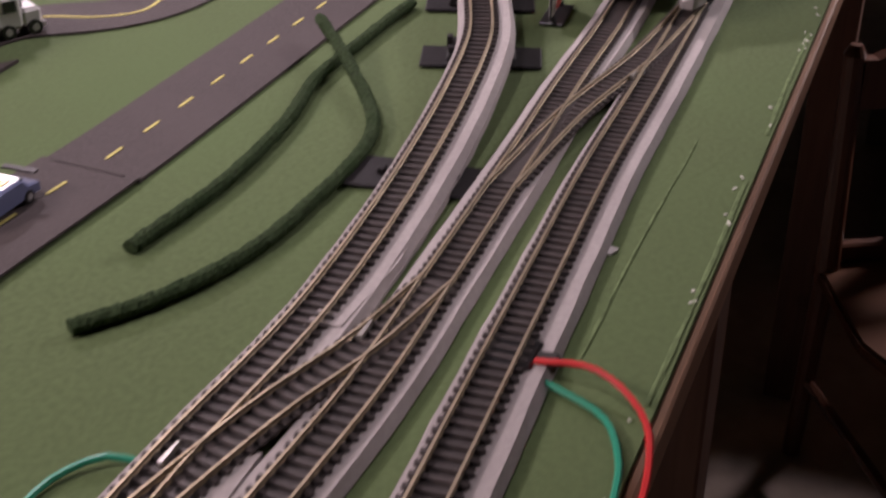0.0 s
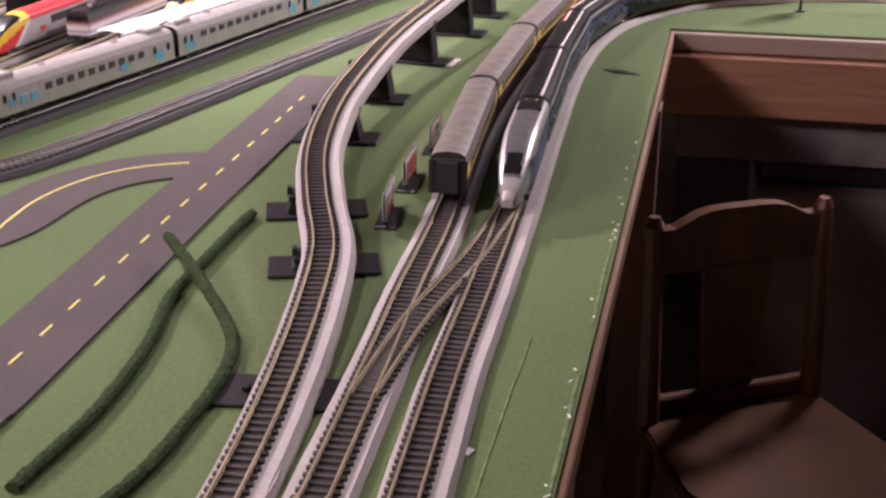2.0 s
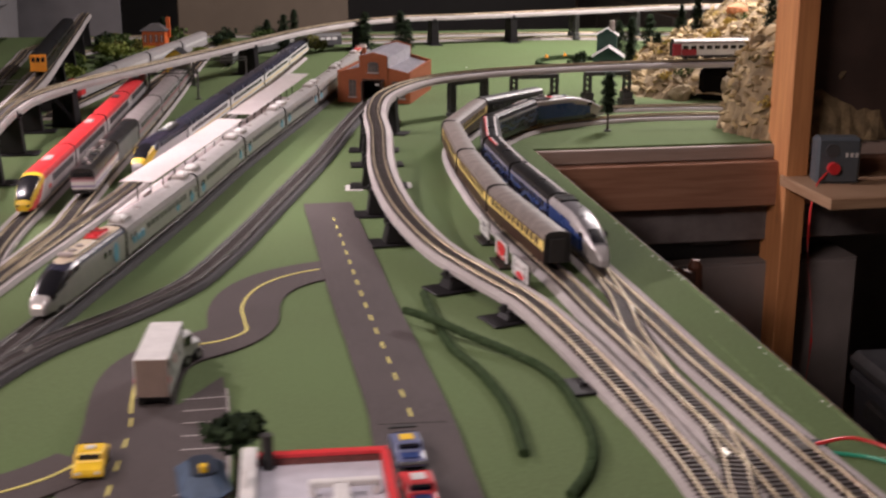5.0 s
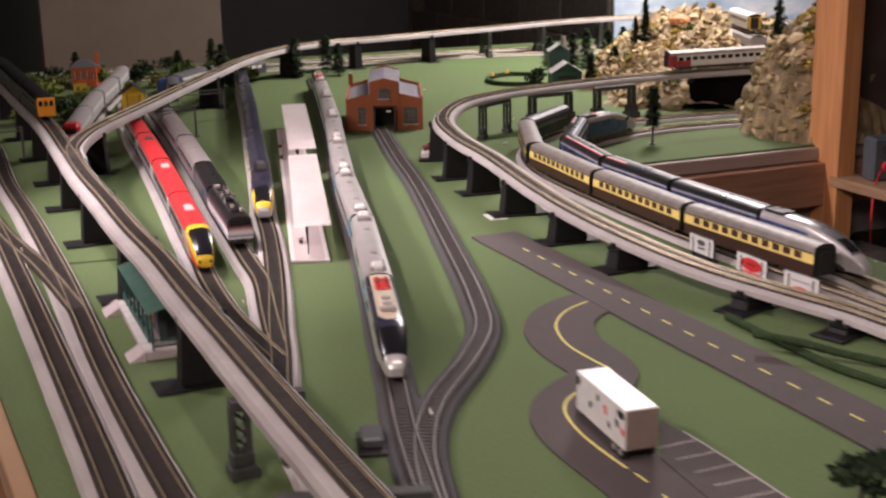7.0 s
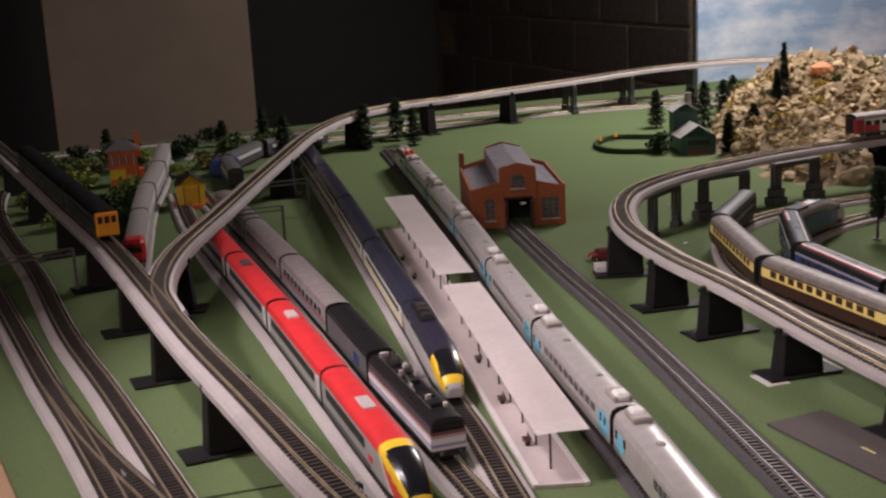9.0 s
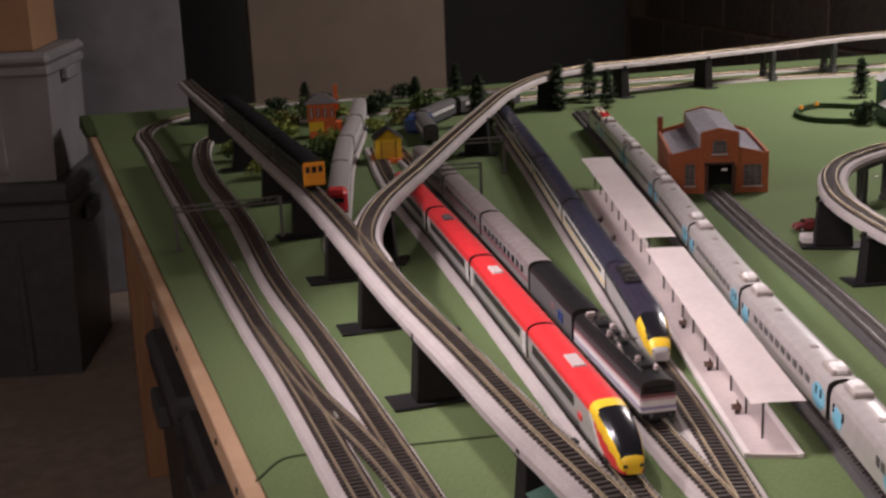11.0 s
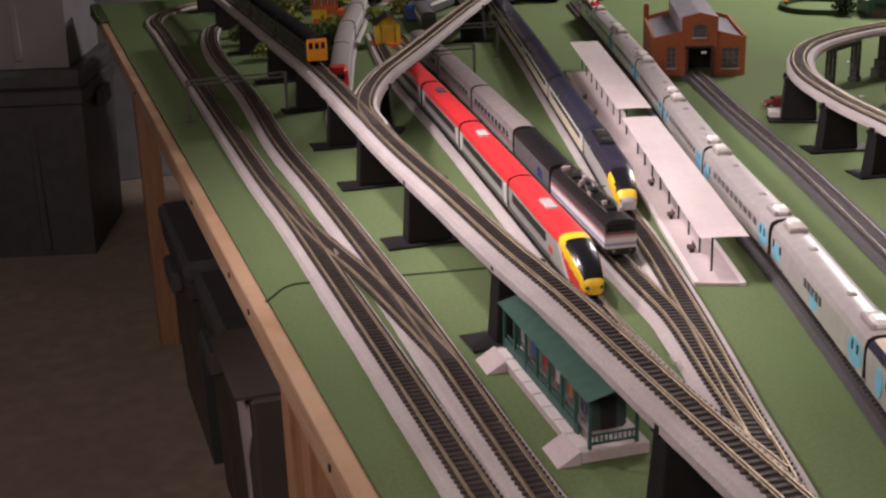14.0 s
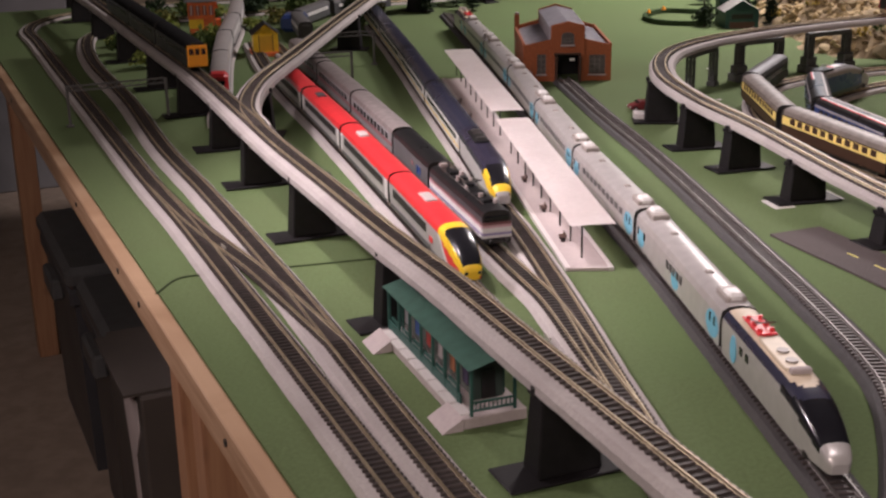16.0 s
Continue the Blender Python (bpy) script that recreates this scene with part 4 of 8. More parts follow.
def railcars():
    g = "cars of the orange ended railcar"
    way, s = RAISED, RAISED.near(-0.868, 2.895)
    for i in range(3):
        c = coach("railcar", "dark green railcar with an orange end", 0.27, paint("railcar_green", (0.014, 0.017, 0.016)), mat("railcar_roof", (0.009, 0.009, 0.010), rough=0.9, vary=0.2, scale=40, spec=0.1), GLASS, zs=0.038, zt=0.049, group=g, gangway=(-1, 1) if i else (1,))
        if i == 0:
            part("orange_end", boxm(-0.0168, 0.0168, -0.1345, -0.132, 0.008, 0.044, bevel=0.003), ORANGE, c)
            for x in (-0.010, 0.0, 0.010):
                part("front_window", boxm(x - 0.0035, x + 0.0035, -0.1352, -0.134, 0.028, 0.038, bevel=0.0008), GLASS, c)
        put_on(c, way, s + 0.135, half=0.085)
        s += 0.274
    g = "cars of the silver and red railcar"
    way, s = LOW, LOW.near(-0.841, 2.895) + 0.13
    for i in range(4):
        c = coach("silver_railcar", "light grey railcar with white window band", 0.27, paint("railcar_light_grey", (0.40, 0.385, 0.39)), SILVER, WHITE, zs=0.037, zt=0.047, group=g, win_n=14)
        if i == 0:
            part("red_end", boxm(-0.0176, 0.0176, -0.1400, -0.098, 0.008, 0.0475, bevel=0.006), RED, c, "bright red cab end")
            part("front_window", boxm(-0.012, 0.012, -0.1408, -0.139, 0.027, 0.036, bevel=0.0006), GLASS, c)
        put_on(c, way, s + 0.135, half=0.085)
        s += 0.274


railcars()

# ---- piers ----
def pier_pose(way, s):
    p, a = way.at(s), way.ahead(s)
    return Matrix.Translation((p[0], p[1], 0)) @ Matrix.Rotation(math.atan2(a[1], a[0]) - math.pi / 2, 4, "Z"), p[2]


def block_pier(way, s, group, card=False, deck=0.006, wide=0.10):
    m, z = pier_pose(way, s)
    h = z - deck
    t = thing("bridge_pier", m, "black plastic bridge pier on a wide flat base", "bridge pier", group)
    k = wide / 2
    part("base_plate", boxm(-k, k, -0.021, 0.021, 0.0010, 0.0035, bevel=0.001), PIER, t)
    if h > 0.012:
        bm = bmesh.new()
        box(bm, -0.027, 0.027, -0.013, 0.013, 0.0035, h - 0.004)
        for v in bm.verts:
            if v.co.z > h / 2:
                v.co.x *= 0.84
                v.co.y *= 0.84
        bmesh.ops.bevel(bm, geom=bm.edges[:], offset=0.0012, segments=1, affect="EDGES")
        part("column", bm, PIER, t)
        part("cap", boxm(-0.0245, 0.0245, -0.012, 0.012, h - 0.0045, h + 0.0004, bevel=0.0008), PIER, t)
    for x in (-0.0235, 0.0235):
        part("deck_clip", boxm(x - 0.0022, x + 0.0022, -0.004, 0.004, max(h - 0.003, 0.0035), h + 0.006, bevel=0.0006), PIER, t)
    if card:
        part("card_shim", boxm(k * 0.55, k + 0.007, -0.012, 0.027, 0.0001, 0.0009), CARD, t, "white card shim")
        part("card_shim", boxm(-k - 0.007, -k * 0.55, -0.027, 0.012, 0.0001, 0.0009), CARD, t, "white card shim")
    return t


for s in (RAISED.near(-0.10, 1.20), RAISED.near(-0.332, 1.69), RAISED.near(-0.475, 1.99), RAISED.near(-0.600, 2.27), RAISED.near(-0.70, 2.50), RAISED.near(-0.79, 2.71), RAISED.near(-0.90, 2.95), RAISED.near(-1.02, 3.2), RAISED.near(-1.16, 3.5), RAISED.near(-1.32, 3.83), RAISED.near(-1.46, 4.12)):
    block_pier(RAISED, s, "piers under the raised line", wide=0.105)
for x, y in ((-0.755, 2.80), (-0.70, 3.62), (-0.585, 4.25), (-0.40, 4.44), (-0.17, 4.585)):
    block_pier(BRANCH, BRANCH.near(x, y), "piers under the branch line", wide=0.085)
for i, (x, y) in enumerate(((0.472, 1.646), (0.35, 1.815), (0.262, 1.905), (0.14, 2.088), (0.075, 2.235), (0.02, 2.42), (-0.03, 2.575), (-0.075, 2.70), (-0.104, 2.875))):
    block_pier(INCLINE, INCLINE.near(x, y), "piers under the incline", card=i in (5,), deck=0.005, wide=0.092)


def lattice_leg(bm, x, y, h, w=0.0065):
    for dx in (-w, w):
        for dy in (-0.004, 0.004):
            box(bm, x + dx - 0.0019, x + dx + 0.0019, y + dy - 0.0019, y + dy + 0.0019, 0.012, h)
    n = max(int(h / 0.014), 2)
    for i in range(n):
        z0, z1 = 0.014 + (h - 0.016) * i / n, 0.014 + (h - 0.016) * (i + 1) / n
        for dy in (-0.004, 0.004):
            cyl(bm, (x - w, y + dy, z0), (x + w, y + dy, z1), 0.0008, n=4)
            cyl(bm, (x + w, y + dy, z0), (x - w, y + dy, z1), 0.0008, n=4)
    return bm


def lattice_bent(m, h, group, half=0.032, foot=1.0):
    t = thing("lattice_bent", m, "grey lattice bridge support with two legs and plinths", "bridge support", group)
    for x in (-half, half):
        part("lattice_leg", lattice_leg(bmesh.new(), x, 0, h - 0.008), VIADUCT, t)
        bm = bmesh.new()
        box(bm, x - 0.012 * foot, x + 0.012 * foot, -0.011 * foot, 0.011 * foot, 0.0003, 0.012 * foot, 0.0015)
        box(bm, x - 0.0095 * foot, x + 0.0095 * foot, -0.0085 * foot, 0.0085 * foot, 0.012 * foot, 0.024 * foot, 0.0015)
        part("plinth", bm, VIADUCT, t)
    part("cross_beam", boxm(-half - 0.008, half + 0.008, -0.006, 0.006, h - 0.009, h, bevel=0.0008), VIADUCT, t)
    return t


for x, y, a, foot in ((0.003, 3.143, 55, 0.8), (0.128, 3.250, 28, 1.3), (0.279, 3.336, 28, 1.3)):
    z = INCLINE.at(INCLINE.near(x, y))[2]
    lattice_bent(pose(x, y, 0, 0, 0, a), z - 0.0045, "lattice supports of the viaduct", 0.047, foot)
for x, y in ((0.013, 4.71), (0.21, 4.84), (0.42, 4.93)):
    m, z = pier_pose(BRANCH, BRANCH.near(x, y))
    lattice_bent(m, z - 0.0055, "lattice supports of the branch line", 0.018)
m, z = pier_pose(RAISED, RAISED.near(-0.145, 1.295))
lattice_bent(pose(-0.143, 1.295, 0, 0, 0, 6), z - 0.0055, "lattice supports of the raised line", 0.046)
m, z = pier_pose(RAISED, RAISED.near(-0.235, 1.475))
lattice_bent(m, z - 0.0055, "lattice supports of the raised line", 0.024)


# ---- roads ----
def ribbon(name, way, half, label, material=ROAD, z0=0.0003, z1=0.0028, s0=0.0, s1=None, wob=0.0015):
    rng = random.Random(len(way.p))
    edges = []
    for sgn in (-1, 1):
        e = [Vector((p[0], p[1])) + sgn * (half + rng.uniform(-wob, wob)) * Vector(side[:2]) for p, a, side in way.frames(s0, s1 or way.length, 0.012)]
        for _ in range(14):
            e = [e[0]] + [(a + b * 2 + c) / 4 for a, b, c in zip(e, e[1:], e[2:])] + [e[-1]]
        edges.append(e)
    bm = bmesh.new()
    lo = [[bm.verts.new((*p, z0)) for p in e] for e in edges]
    hi = [[bm.verts.new((*p, z1)) for p in e] for e in edges]
    for i in range(len(lo[0]) - 1):
        for q in ((hi[0][i], hi[0][i + 1], hi[1][i + 1], hi[1][i]), (lo[1][i], lo[1][i + 1], lo[0][i + 1], lo[0][i]), (lo[0][i], lo[0][i + 1], hi[0][i + 1], hi[0][i]), (lo[1][i + 1], lo[1][i], hi[1][i], hi[1][i + 1])):
            bm.faces.new(q)
    for i in (0, -1):
        bm.faces.new((lo[0][i], hi[0][i], hi[1][i], lo[1][i]))
    bmesh.ops.recalc_face_normals(bm, faces=bm.faces)
    return obj(name, bm, material)


def dashes(parent, way, s0, s1, pitch, length, z=0.0029, width=0.0011, name="lane_dash"):
    s = s0
    first = None
    while s + length < s1:
        if first is None:
            first = part(name, boxm(-width, width, -length / 2, length / 2, 0, 0.0005), YELLOW_LINE, parent)
            first.matrix_basis = ways_pose(way, s + length / 2) @ Matrix.Translation((0, 0, z))
        else:
            again(first, parent, ways_pose(way, s + length / 2) @ Matrix.Translation((0, 0, z)))
        s += pitch


FAR_ROAD = Way([(-0.022, 2.279), (0.075, 2.06), (0.175, 1.83), (0.25, 1.665), (0.320, 1.509)])
NEAR_ROAD = Way([(0.318, 1.511), (0.345, 1.44), (0.385, 1.343), (0.435, 1.22), (0.49, 1.09)])
t = tagged(ribbon("road", FAR_ROAD, 0.0365, ""), "grey printed foam road with dashed yellow line", "model road", kind="structure")
dashes(t, FAR_ROAD, FAR_ROAD.near(0.294, 1.573) - 15 * 0.0445 - 0.009, FAR_ROAD.length, 0.0445, 0.018)
t = tagged(ribbon("road", NEAR_ROAD, 0.0375, "", z0=0.0024, z1=0.0042), "grey printed foam road piece overlapping the next", "model road", kind="structure")
dashes(t, NEAR_ROAD, 0.024, NEAR_ROAD.length, 0.0455, 0.018, z=0.0043)

CURVY = Way([(0.105, 1.955), (0.082, 1.942), (0.050, 1.900), (0.037, 1.850), (0.045, 1.786), (0.068, 1.735), (0.083, 1.703), (0.070, 1.670), (0.038, 1.640), (0.027, 1.605), (0.034, 1.556), (0.060, 1.490), (0.081, 1.447), (0.127, 1.318), (0.20, 1.12)])
t = tagged(ribbon("winding_road", CURVY, 0.040, "", z0=0.0003, z1=0.0022), "winding grey foam road with solid yellow line", "model road", kind="structure")
CUT = CURVY.near(0.068, 1.472)
sec = [(-0.0014, 0.0023), (0.0014, 0.0023), (0.0014, 0.0028), (-0.0014, 0.0028)]
part("yellow_line", sweep(bmesh.new(), CURVY, sec, CURVY.near(0.082, 1.942), CUT, 0.01), YELLOW_LINE, t)
dashes(t, CURVY, CUT + 0.012, CURVY.length, 0.044, 0.018, z=0.0023)
SPUR = Way([(0.078, 1.372), (0.066, 1.335), (0.040, 1.300), (0.004, 1.270), (-0.04, 1.245)])
t = tagged(ribbon("road_spur", SPUR, 0.030, "", z0=0.0003, z1=0.0034), "short curved foam road with solid yellow line", "model road", kind="structure")
part("yellow_line", sweep(bmesh.new(), SPUR, [(-0.0014, 0.0035), (0.0014, 0.0035), (0.0014, 0.0040), (-0.0014, 0.0040)], 0, None, 0.01), YELLOW_LINE, t)
bm = prism(bmesh.new(), [(0.112, 1.575), (0.140, 1.520), (0.178, 1.437), (0.216, 1.345), (0.26, 1.23), (0.20, 1.21), (0.150, 1.34), (0.100, 1.49)], 0.0003, 0.0030)
lot = tagged(obj("parking_lot", bm, ROAD), "grey foam parking strip with pale bay lines", "parking strip", kind="structure")
LOT = Way([(0.128, 1.546), (0.142, 1.517), (0.177, 1.437), (0.215, 1.345), (0.255, 1.235)])
PALE = mat("pale_road_line", (0.36, 0.33, 0.32), rough=0.8, vary=0.15, scale=400)
part("edge_line", sweep(bmesh.new(), LOT, [(-0.001, 0.0031), (0.001, 0.0031), (0.001, 0.0036), (-0.001, 0.0036)], 0, None, 0.01), PALE, lot)
first = None
for s in np.arange(0.02, LOT.length - 0.01, 0.028):
    m = ways_pose(LOT, s) @ Matrix.Translation((-0.0, 0, 0.0031))
    if first is None:
        first = part("bay_line", boxm(0.0015, 0.040, -0.0008, 0.0008, 0, 0.0004), PALE, lot)
        first.matrix_basis = m
    else:
        again(first, lot, m)


# ---- hedges of green flocked wire ----
def hedge(pts, label):
    way = Way(pts)
    bm = bmesh.new()
    rng = random.Random(7)
    rings = []
    for p, a, side in way.frames(0, way.length, 0.0022):
        ring = []
        for i in range(9):
            an = TAU * i / 9
            r = 0.0047 * (1 + rng.uniform(-0.13, 0.17))
            ring.append(bm.verts.new((p[0] + side[0] * r * math.cos(an), p[1] + side[1] * r * math.cos(an), p[2] + 0.0046 + r * 0.92 * math.sin(an))))
        rings.append(ring)
    for r0, r1 in zip(rings, rings[1:]):
        for i in range(9):
            bm.faces.new((r0[i], r0[(i + 1) % 9], r1[(i + 1) % 9], r1[i]))
    bm.faces.new(rings[0][::-1])
    bm.faces.new(rings[-1])
    bmesh.ops.recalc_face_normals(bm, faces=bm.faces)
    return tagged(obj("flock_hedge", bm, GREEN_HEDGE), label, "hedge strip", "hedge strips by the road")


hedge([(0.234, 1.872), (0.252, 1.826), (0.273, 1.779), (0.306, 1.705), (0.350, 1.642), (0.394, 1.558), (0.424, 1.470)], "dark green flocked hedge strip lying on the felt")
hedge([(0.240, 1.766, 0.014), (0.280, 1.746, 0.012), (0.318, 1.728, 0.006), (0.392, 1.682, 0), (0.423, 1.643, 0), (0.451, 1.582, 0), (0.474, 1.516, 0), (0.480, 1.455, 0), (0.472, 1.404, 0)], "dark green flocked hedge strip bent over its neighbour")


# ---- billboards ----
def billboard(a, b, label, marks):
    a, b = Vector((*a, 0)), Vector((*b, 0))
    d = b - a
    t = thing("billboard", Matrix.Translation((a + b) / 2) @ Matrix.Rotation(math.atan2(d.y, d.x), 4, "Z"), label, "billboard", "billboards by the track")
    k = d.length / 2
    part("foot", boxm(-k * 0.9, k * 0.9, -0.010, 0.010, 0.0003, 0.003, bevel=0.0008), BLACK, t)
    for x in (-k * 0.7, k * 0.7):
        part("post", boxm(x - 0.0014, x + 0.0014, -0.0016, 0.0016, 0.003, 0.030), BLACK, t)
    part("backing", boxm(-k - 0.001, k + 0.001, -0.0008, 0.0008, 0.008, 0.0335, bevel=0.0003), BLACK, t)
    for sgn in (-1, 1):
        part("poster", boxm(-k, k, 0.001 * sgn - 0.0004, 0.001 * sgn + 0.0004, 0.009, 0.0325), WHITE, t, "white printed poster")
        for shape, x, z, w, h, mm in marks:
            if shape == "oval":
                bm = cylm((0, sgn * 0.0013, 0), (0, sgn * 0.0018, 0), 1.0, n=20)
                for v in bm.verts:
                    v.co.x, v.co.z = x + v.co.x * w, z + v.co.z * h
                part("logo_shape", bm, mm, t)
            else:
                part("print_bar", boxm(x - w, x + w, min(sgn * 0.0013, sgn * 0.0018), max(sgn * 0.0013, sgn * 0.0018), z - h, z + h), mm, t)
    return t


billboard((0.322, 1.965), (0.350, 1.915), "white billboard with a small red oval", [("oval", 0.0, 0.0135, 0.014, 0.004, RED), ("bar", 0.0, 0.024, 0.015, 0.0012, PLATFORM)])
billboard((0.284, 2.052), (0.309, 1.999), "white billboard with a large red oval", [("oval", 0.0, 0.0215, 0.020, 0.0085, RED), ("bar", 0.0, 0.0215, 0.014, 0.0016, WHITE), ("bar", 0.0, 0.011, 0.018, 0.0012, RED)])
billboard((0.242, 2.153), (0.264, 2.104), "white billboard with a dark emblem", [("oval", 0.0, 0.024, 0.009, 0.004, DARKGREY), ("bar", 0.0, 0.0165, 0.008, 0.0014, DARKGREY)])

# ---- station platform with two canopies ----
plat = tagged(obj("station_platform", prism(bmesh.new(), [(-0.299, 2.140), (-0.251, 2.142), (-0.428, 3.262), (-0.478, 3.255)], 0.0003, 0.0036), PLATFORM), "long pale pinkish card station platform", "platform")
part("platform_edge", sweep(bmesh.new(), Way([(-0.3005, 2.140), (-0.39, 2.70), (-0.4795, 3.255)]), [(-0.001, 0.0003), (0.0045, 0.0003), (0.0045, 0.0045), (-0.001, 0.0045)], 0, None, 0.05), CARD, plat)
part("platform_edge", sweep(bmesh.new(), Way([(-0.2495, 2.142), (-0.34, 2.70), (-0.4265, 3.262)]), [(-0.0045, 0.0003), (0.001, 0.0003), (0.001, 0.0045), (-0.0045, 0.0045)], 0, None, 0.05), CARD, plat)


CARD_PINK = mat("pinkish_card", (0.80, 0.74, 0.73), rough=0.7, vary=0.04, scale=150, second=(0.68, 0.60, 0.585), second_scale=12, second_amount=0.6)


def canopy(nl, nr, fl, fr, label):
    t = thing("platform_canopy", None, label, "platform canopy", "platform canopies")
    nl, nr, fl, fr = (Vector(v) for v in (nl, nr, fl, fr))
    bm = bmesh.new()
    rows = []
    for u in (0.0, 0.5, 1.0):
        a, b = nl.lerp(fl, u), nr.lerp(fr, u)
        rows.append([bm.verts.new((*a.lerp(b, k), z)) for k, z in ((0, 0.0484), (0.42, 0.0492), (1, 0.0489))])
    for p, q in zip(rows, rows[1:]):
        for k in (0, 1):
            bm.faces.new((p[k], p[k + 1], q[k + 1], q[k]))
    bmesh.ops.solidify(bm, geom=bm.faces[:], thickness=0.0016)
    bmesh.ops.recalc_face_normals(bm, faces=bm.faces)
    part("roof_sheet", bm, CARD_PINK, t)
    first = None
    for i in range(9):
        u = (i + 0.4) / 9
        a, b = nl.lerp(fl, u), nr.lerp(fr, u)
        p = a.lerp(b, 0.36)
        m = Matrix.Translation((p.x, p.y, 0.0036))
        if first is None:
            first = part("canopy_post", cylm((0, 0, 0), (0, 0, 0.0450), 0.0011, n=8), BLACK, t)
            first.matrix_basis = m
            cross = part("bracket", boxm(-0.009, 0.009, -0.0008, 0.0008, 0.0424, 0.0446), BLACK, t)
            cross.matrix_basis = m
        else:
            again(first, t, m)
            again(cross, t, m)
    return t


canopy((-0.296, 2.150), (-0.246, 2.158), (-0.377, 2.690), (-0.327, 2.697), "long pale canopy roof on thin black posts")
canopy((-0.383, 2.745), (-0.333, 2.750), (-0.477, 3.322), (-0.424, 3.332), "second pale canopy roof on thin black posts")
for x, y in ((-0.300, 2.24), (-0.318, 2.36), (-0.338, 2.50), (-0.42, 2.90), (-0.44, 3.02)):
    t = thing("platform_bench", pose(x, y, 0.0037, 0, 0, 9), "tiny brown bench on the platform", "bench", "benches on the platform")
    part("seat", boxm(-0.003, 0.003, -0.008, 0.008, 0.004, 0.0052), UMBER, t)
    part("backrest", boxm(0.0028, 0.0036, -0.008, 0.008, 0.0052, 0.0095), UMBER, t)
    for y2 in (-0.006, 0.006):
        part("leg", boxm(-0.0025, 0.0025, y2 - 0.0005, y2 + 0.0005, 0, 0.004), BLACK, t)


# ---- brick engine shed ----
def shed():
    t = thing("engine_shed", pose(-0.238, 3.241, 0, 0, 0, 3), "orange brick engine shed with slate roofs and clerestory", "engine shed")
    W, D, c, e, r = 0.0845, 0.243, 0.032, 0.069, 0.081
    # local: front along x at y = 0, building runs to +y
    def wall(name, x0, x1, y0, y1, z0, z1):
        return part(name, boxm(x0, x1, y0, y1, z0, z1), BRICK_RED, t)

    def bay_front(x0, x1, z0, z1, holes, y=0.0, zl=None):
        """Front wall of a bay with a sloping head and one opening through it."""
        (a, b, s, h) = holes
        bm = bmesh.new()
        box(bm, x0, a, y, y + 0.004, 0, min(z0, z1))
        box(bm, b, x1, y, y + 0.004, 0, min(z0, z1))
        if s > 0:
            box(bm, a, b, y, y + 0.004, 0, s)
        box(bm, a, b, y, y + 0.004, h, min(z0, z1))
        if abs(z0 - z1) > 1e-4:
            lo, hi = min(z0, z1), max(z0, z1)
            xa, xb = (x0, x1) if z0 > z1 else (x1, x0)
            vs = [bm.verts.new((q, yy, zz)) for yy in (y, y + 0.004) for q, zz in ((xa, lo), (xb, lo), (xa, hi))]
            bm.faces.new(vs[:3])
            bm.faces.new(vs[3:][::-1])
            for i in range(3):
                bm.faces.new((vs[i], vs[(i + 1) % 3], vs[3 + (i + 1) % 3], vs[3 + i]))
            bmesh.ops.recalc_face_normals(bm, faces=bm.faces)
        return bm

    part("front_wall", bay_front(-W, -c, e, r, (-0.058, -0.041, 0.014, 0.052)), BRICK_RED, t)
    part("front_wall", bay_front(c, W, r, e, (0.042, 0.073, 0.013, 0.050)), BRICK_RED, t)
    bm = bay_front(-c, c, 0.107, 0.107, (-0.024, 0.024, 0.0, 0.053), y=-0.003)
    vs = [bm.verts.new((x, yy, z)) for yy in (-0.003, 0.001) for x, z in ((-c, 0.107), (c, 0.107), (0, 0.1150))]
    bm.faces.new(vs[:3]); bm.faces.new(vs[3:][::-1])
    for i in range(3):
        bm.faces.new((vs[i], vs[(i + 1) % 3], vs[3 + (i + 1) % 3], vs[3 + i]))
    bmesh.ops.recalc_face_normals(bm, faces=bm.faces)
    part("front_gable", bm, BRICK_RED, t)
    bm = prism(bmesh.new(), [(-W, 0), (W, 0), (W, e + 0.003), (c + 0.003, r + 0.004), (c + 0.003, 0.1065), (0, 0.1165), (-c - 0.003, 0.1065), (-c - 0.003, r + 0.004), (-W, e + 0.003)], -D, -D + 0.004)
    bm.transform(Matrix.Rotation(radians(90), 4, "X"))
    part("back_wall", bm, BRICK_RED, t)
    for x in (-W, W - 0.004):
        part("side_wall", boxm(x, x + 0.004, 0.004, D - 0.004, 0, e + 0.003), BRICK_RED, t)
    for sx in (-1, 1):
        bm = bmesh.new()
        v = [bm.verts.new(p) for p in ((sx * (W - 0.004), 0.004, e - 0.003), (sx * c, 0.004, r - 0.003), (sx * c, D - 0.004, r - 0.003), (sx * (W - 0.004), D - 0.004, e - 0.003))]
        bm.faces.new(v)
        bmesh.ops.solidify(bm, geom=bm.faces[:], thickness=0.003)
        part("side_roof", bm, SLATE, t)
        part("clerestory_wall", boxm(sx * c - 0.002, sx * c + 0.002, 0.001, D - 0.004, r - 0.006, 0.1045), SLATE, t)
        bm = bmesh.new()
        v = [bm.verts.new(p) for p in ((sx * (c + 0.003), 0.001, 0.1045), (0, 0.001, 0.1130), (0, D - 0.003, 0.1130), (sx * (c + 0.003), D - 0.003, 0.1045))]
        bm.faces.new(v)
        bmesh.ops.solidify(bm, geom=bm.faces[:], thickness=0.0025)
        part("main_roof", bm, SLATE, t)
        part("verge", boxm(sx * W - 0.002 if sx > 0 else -W - 0.0008, W + 0.0008 if sx > 0 else -W + 0.002, 0.001, D, e - 0.001, e + 0.0024), BRICK_RED, t)
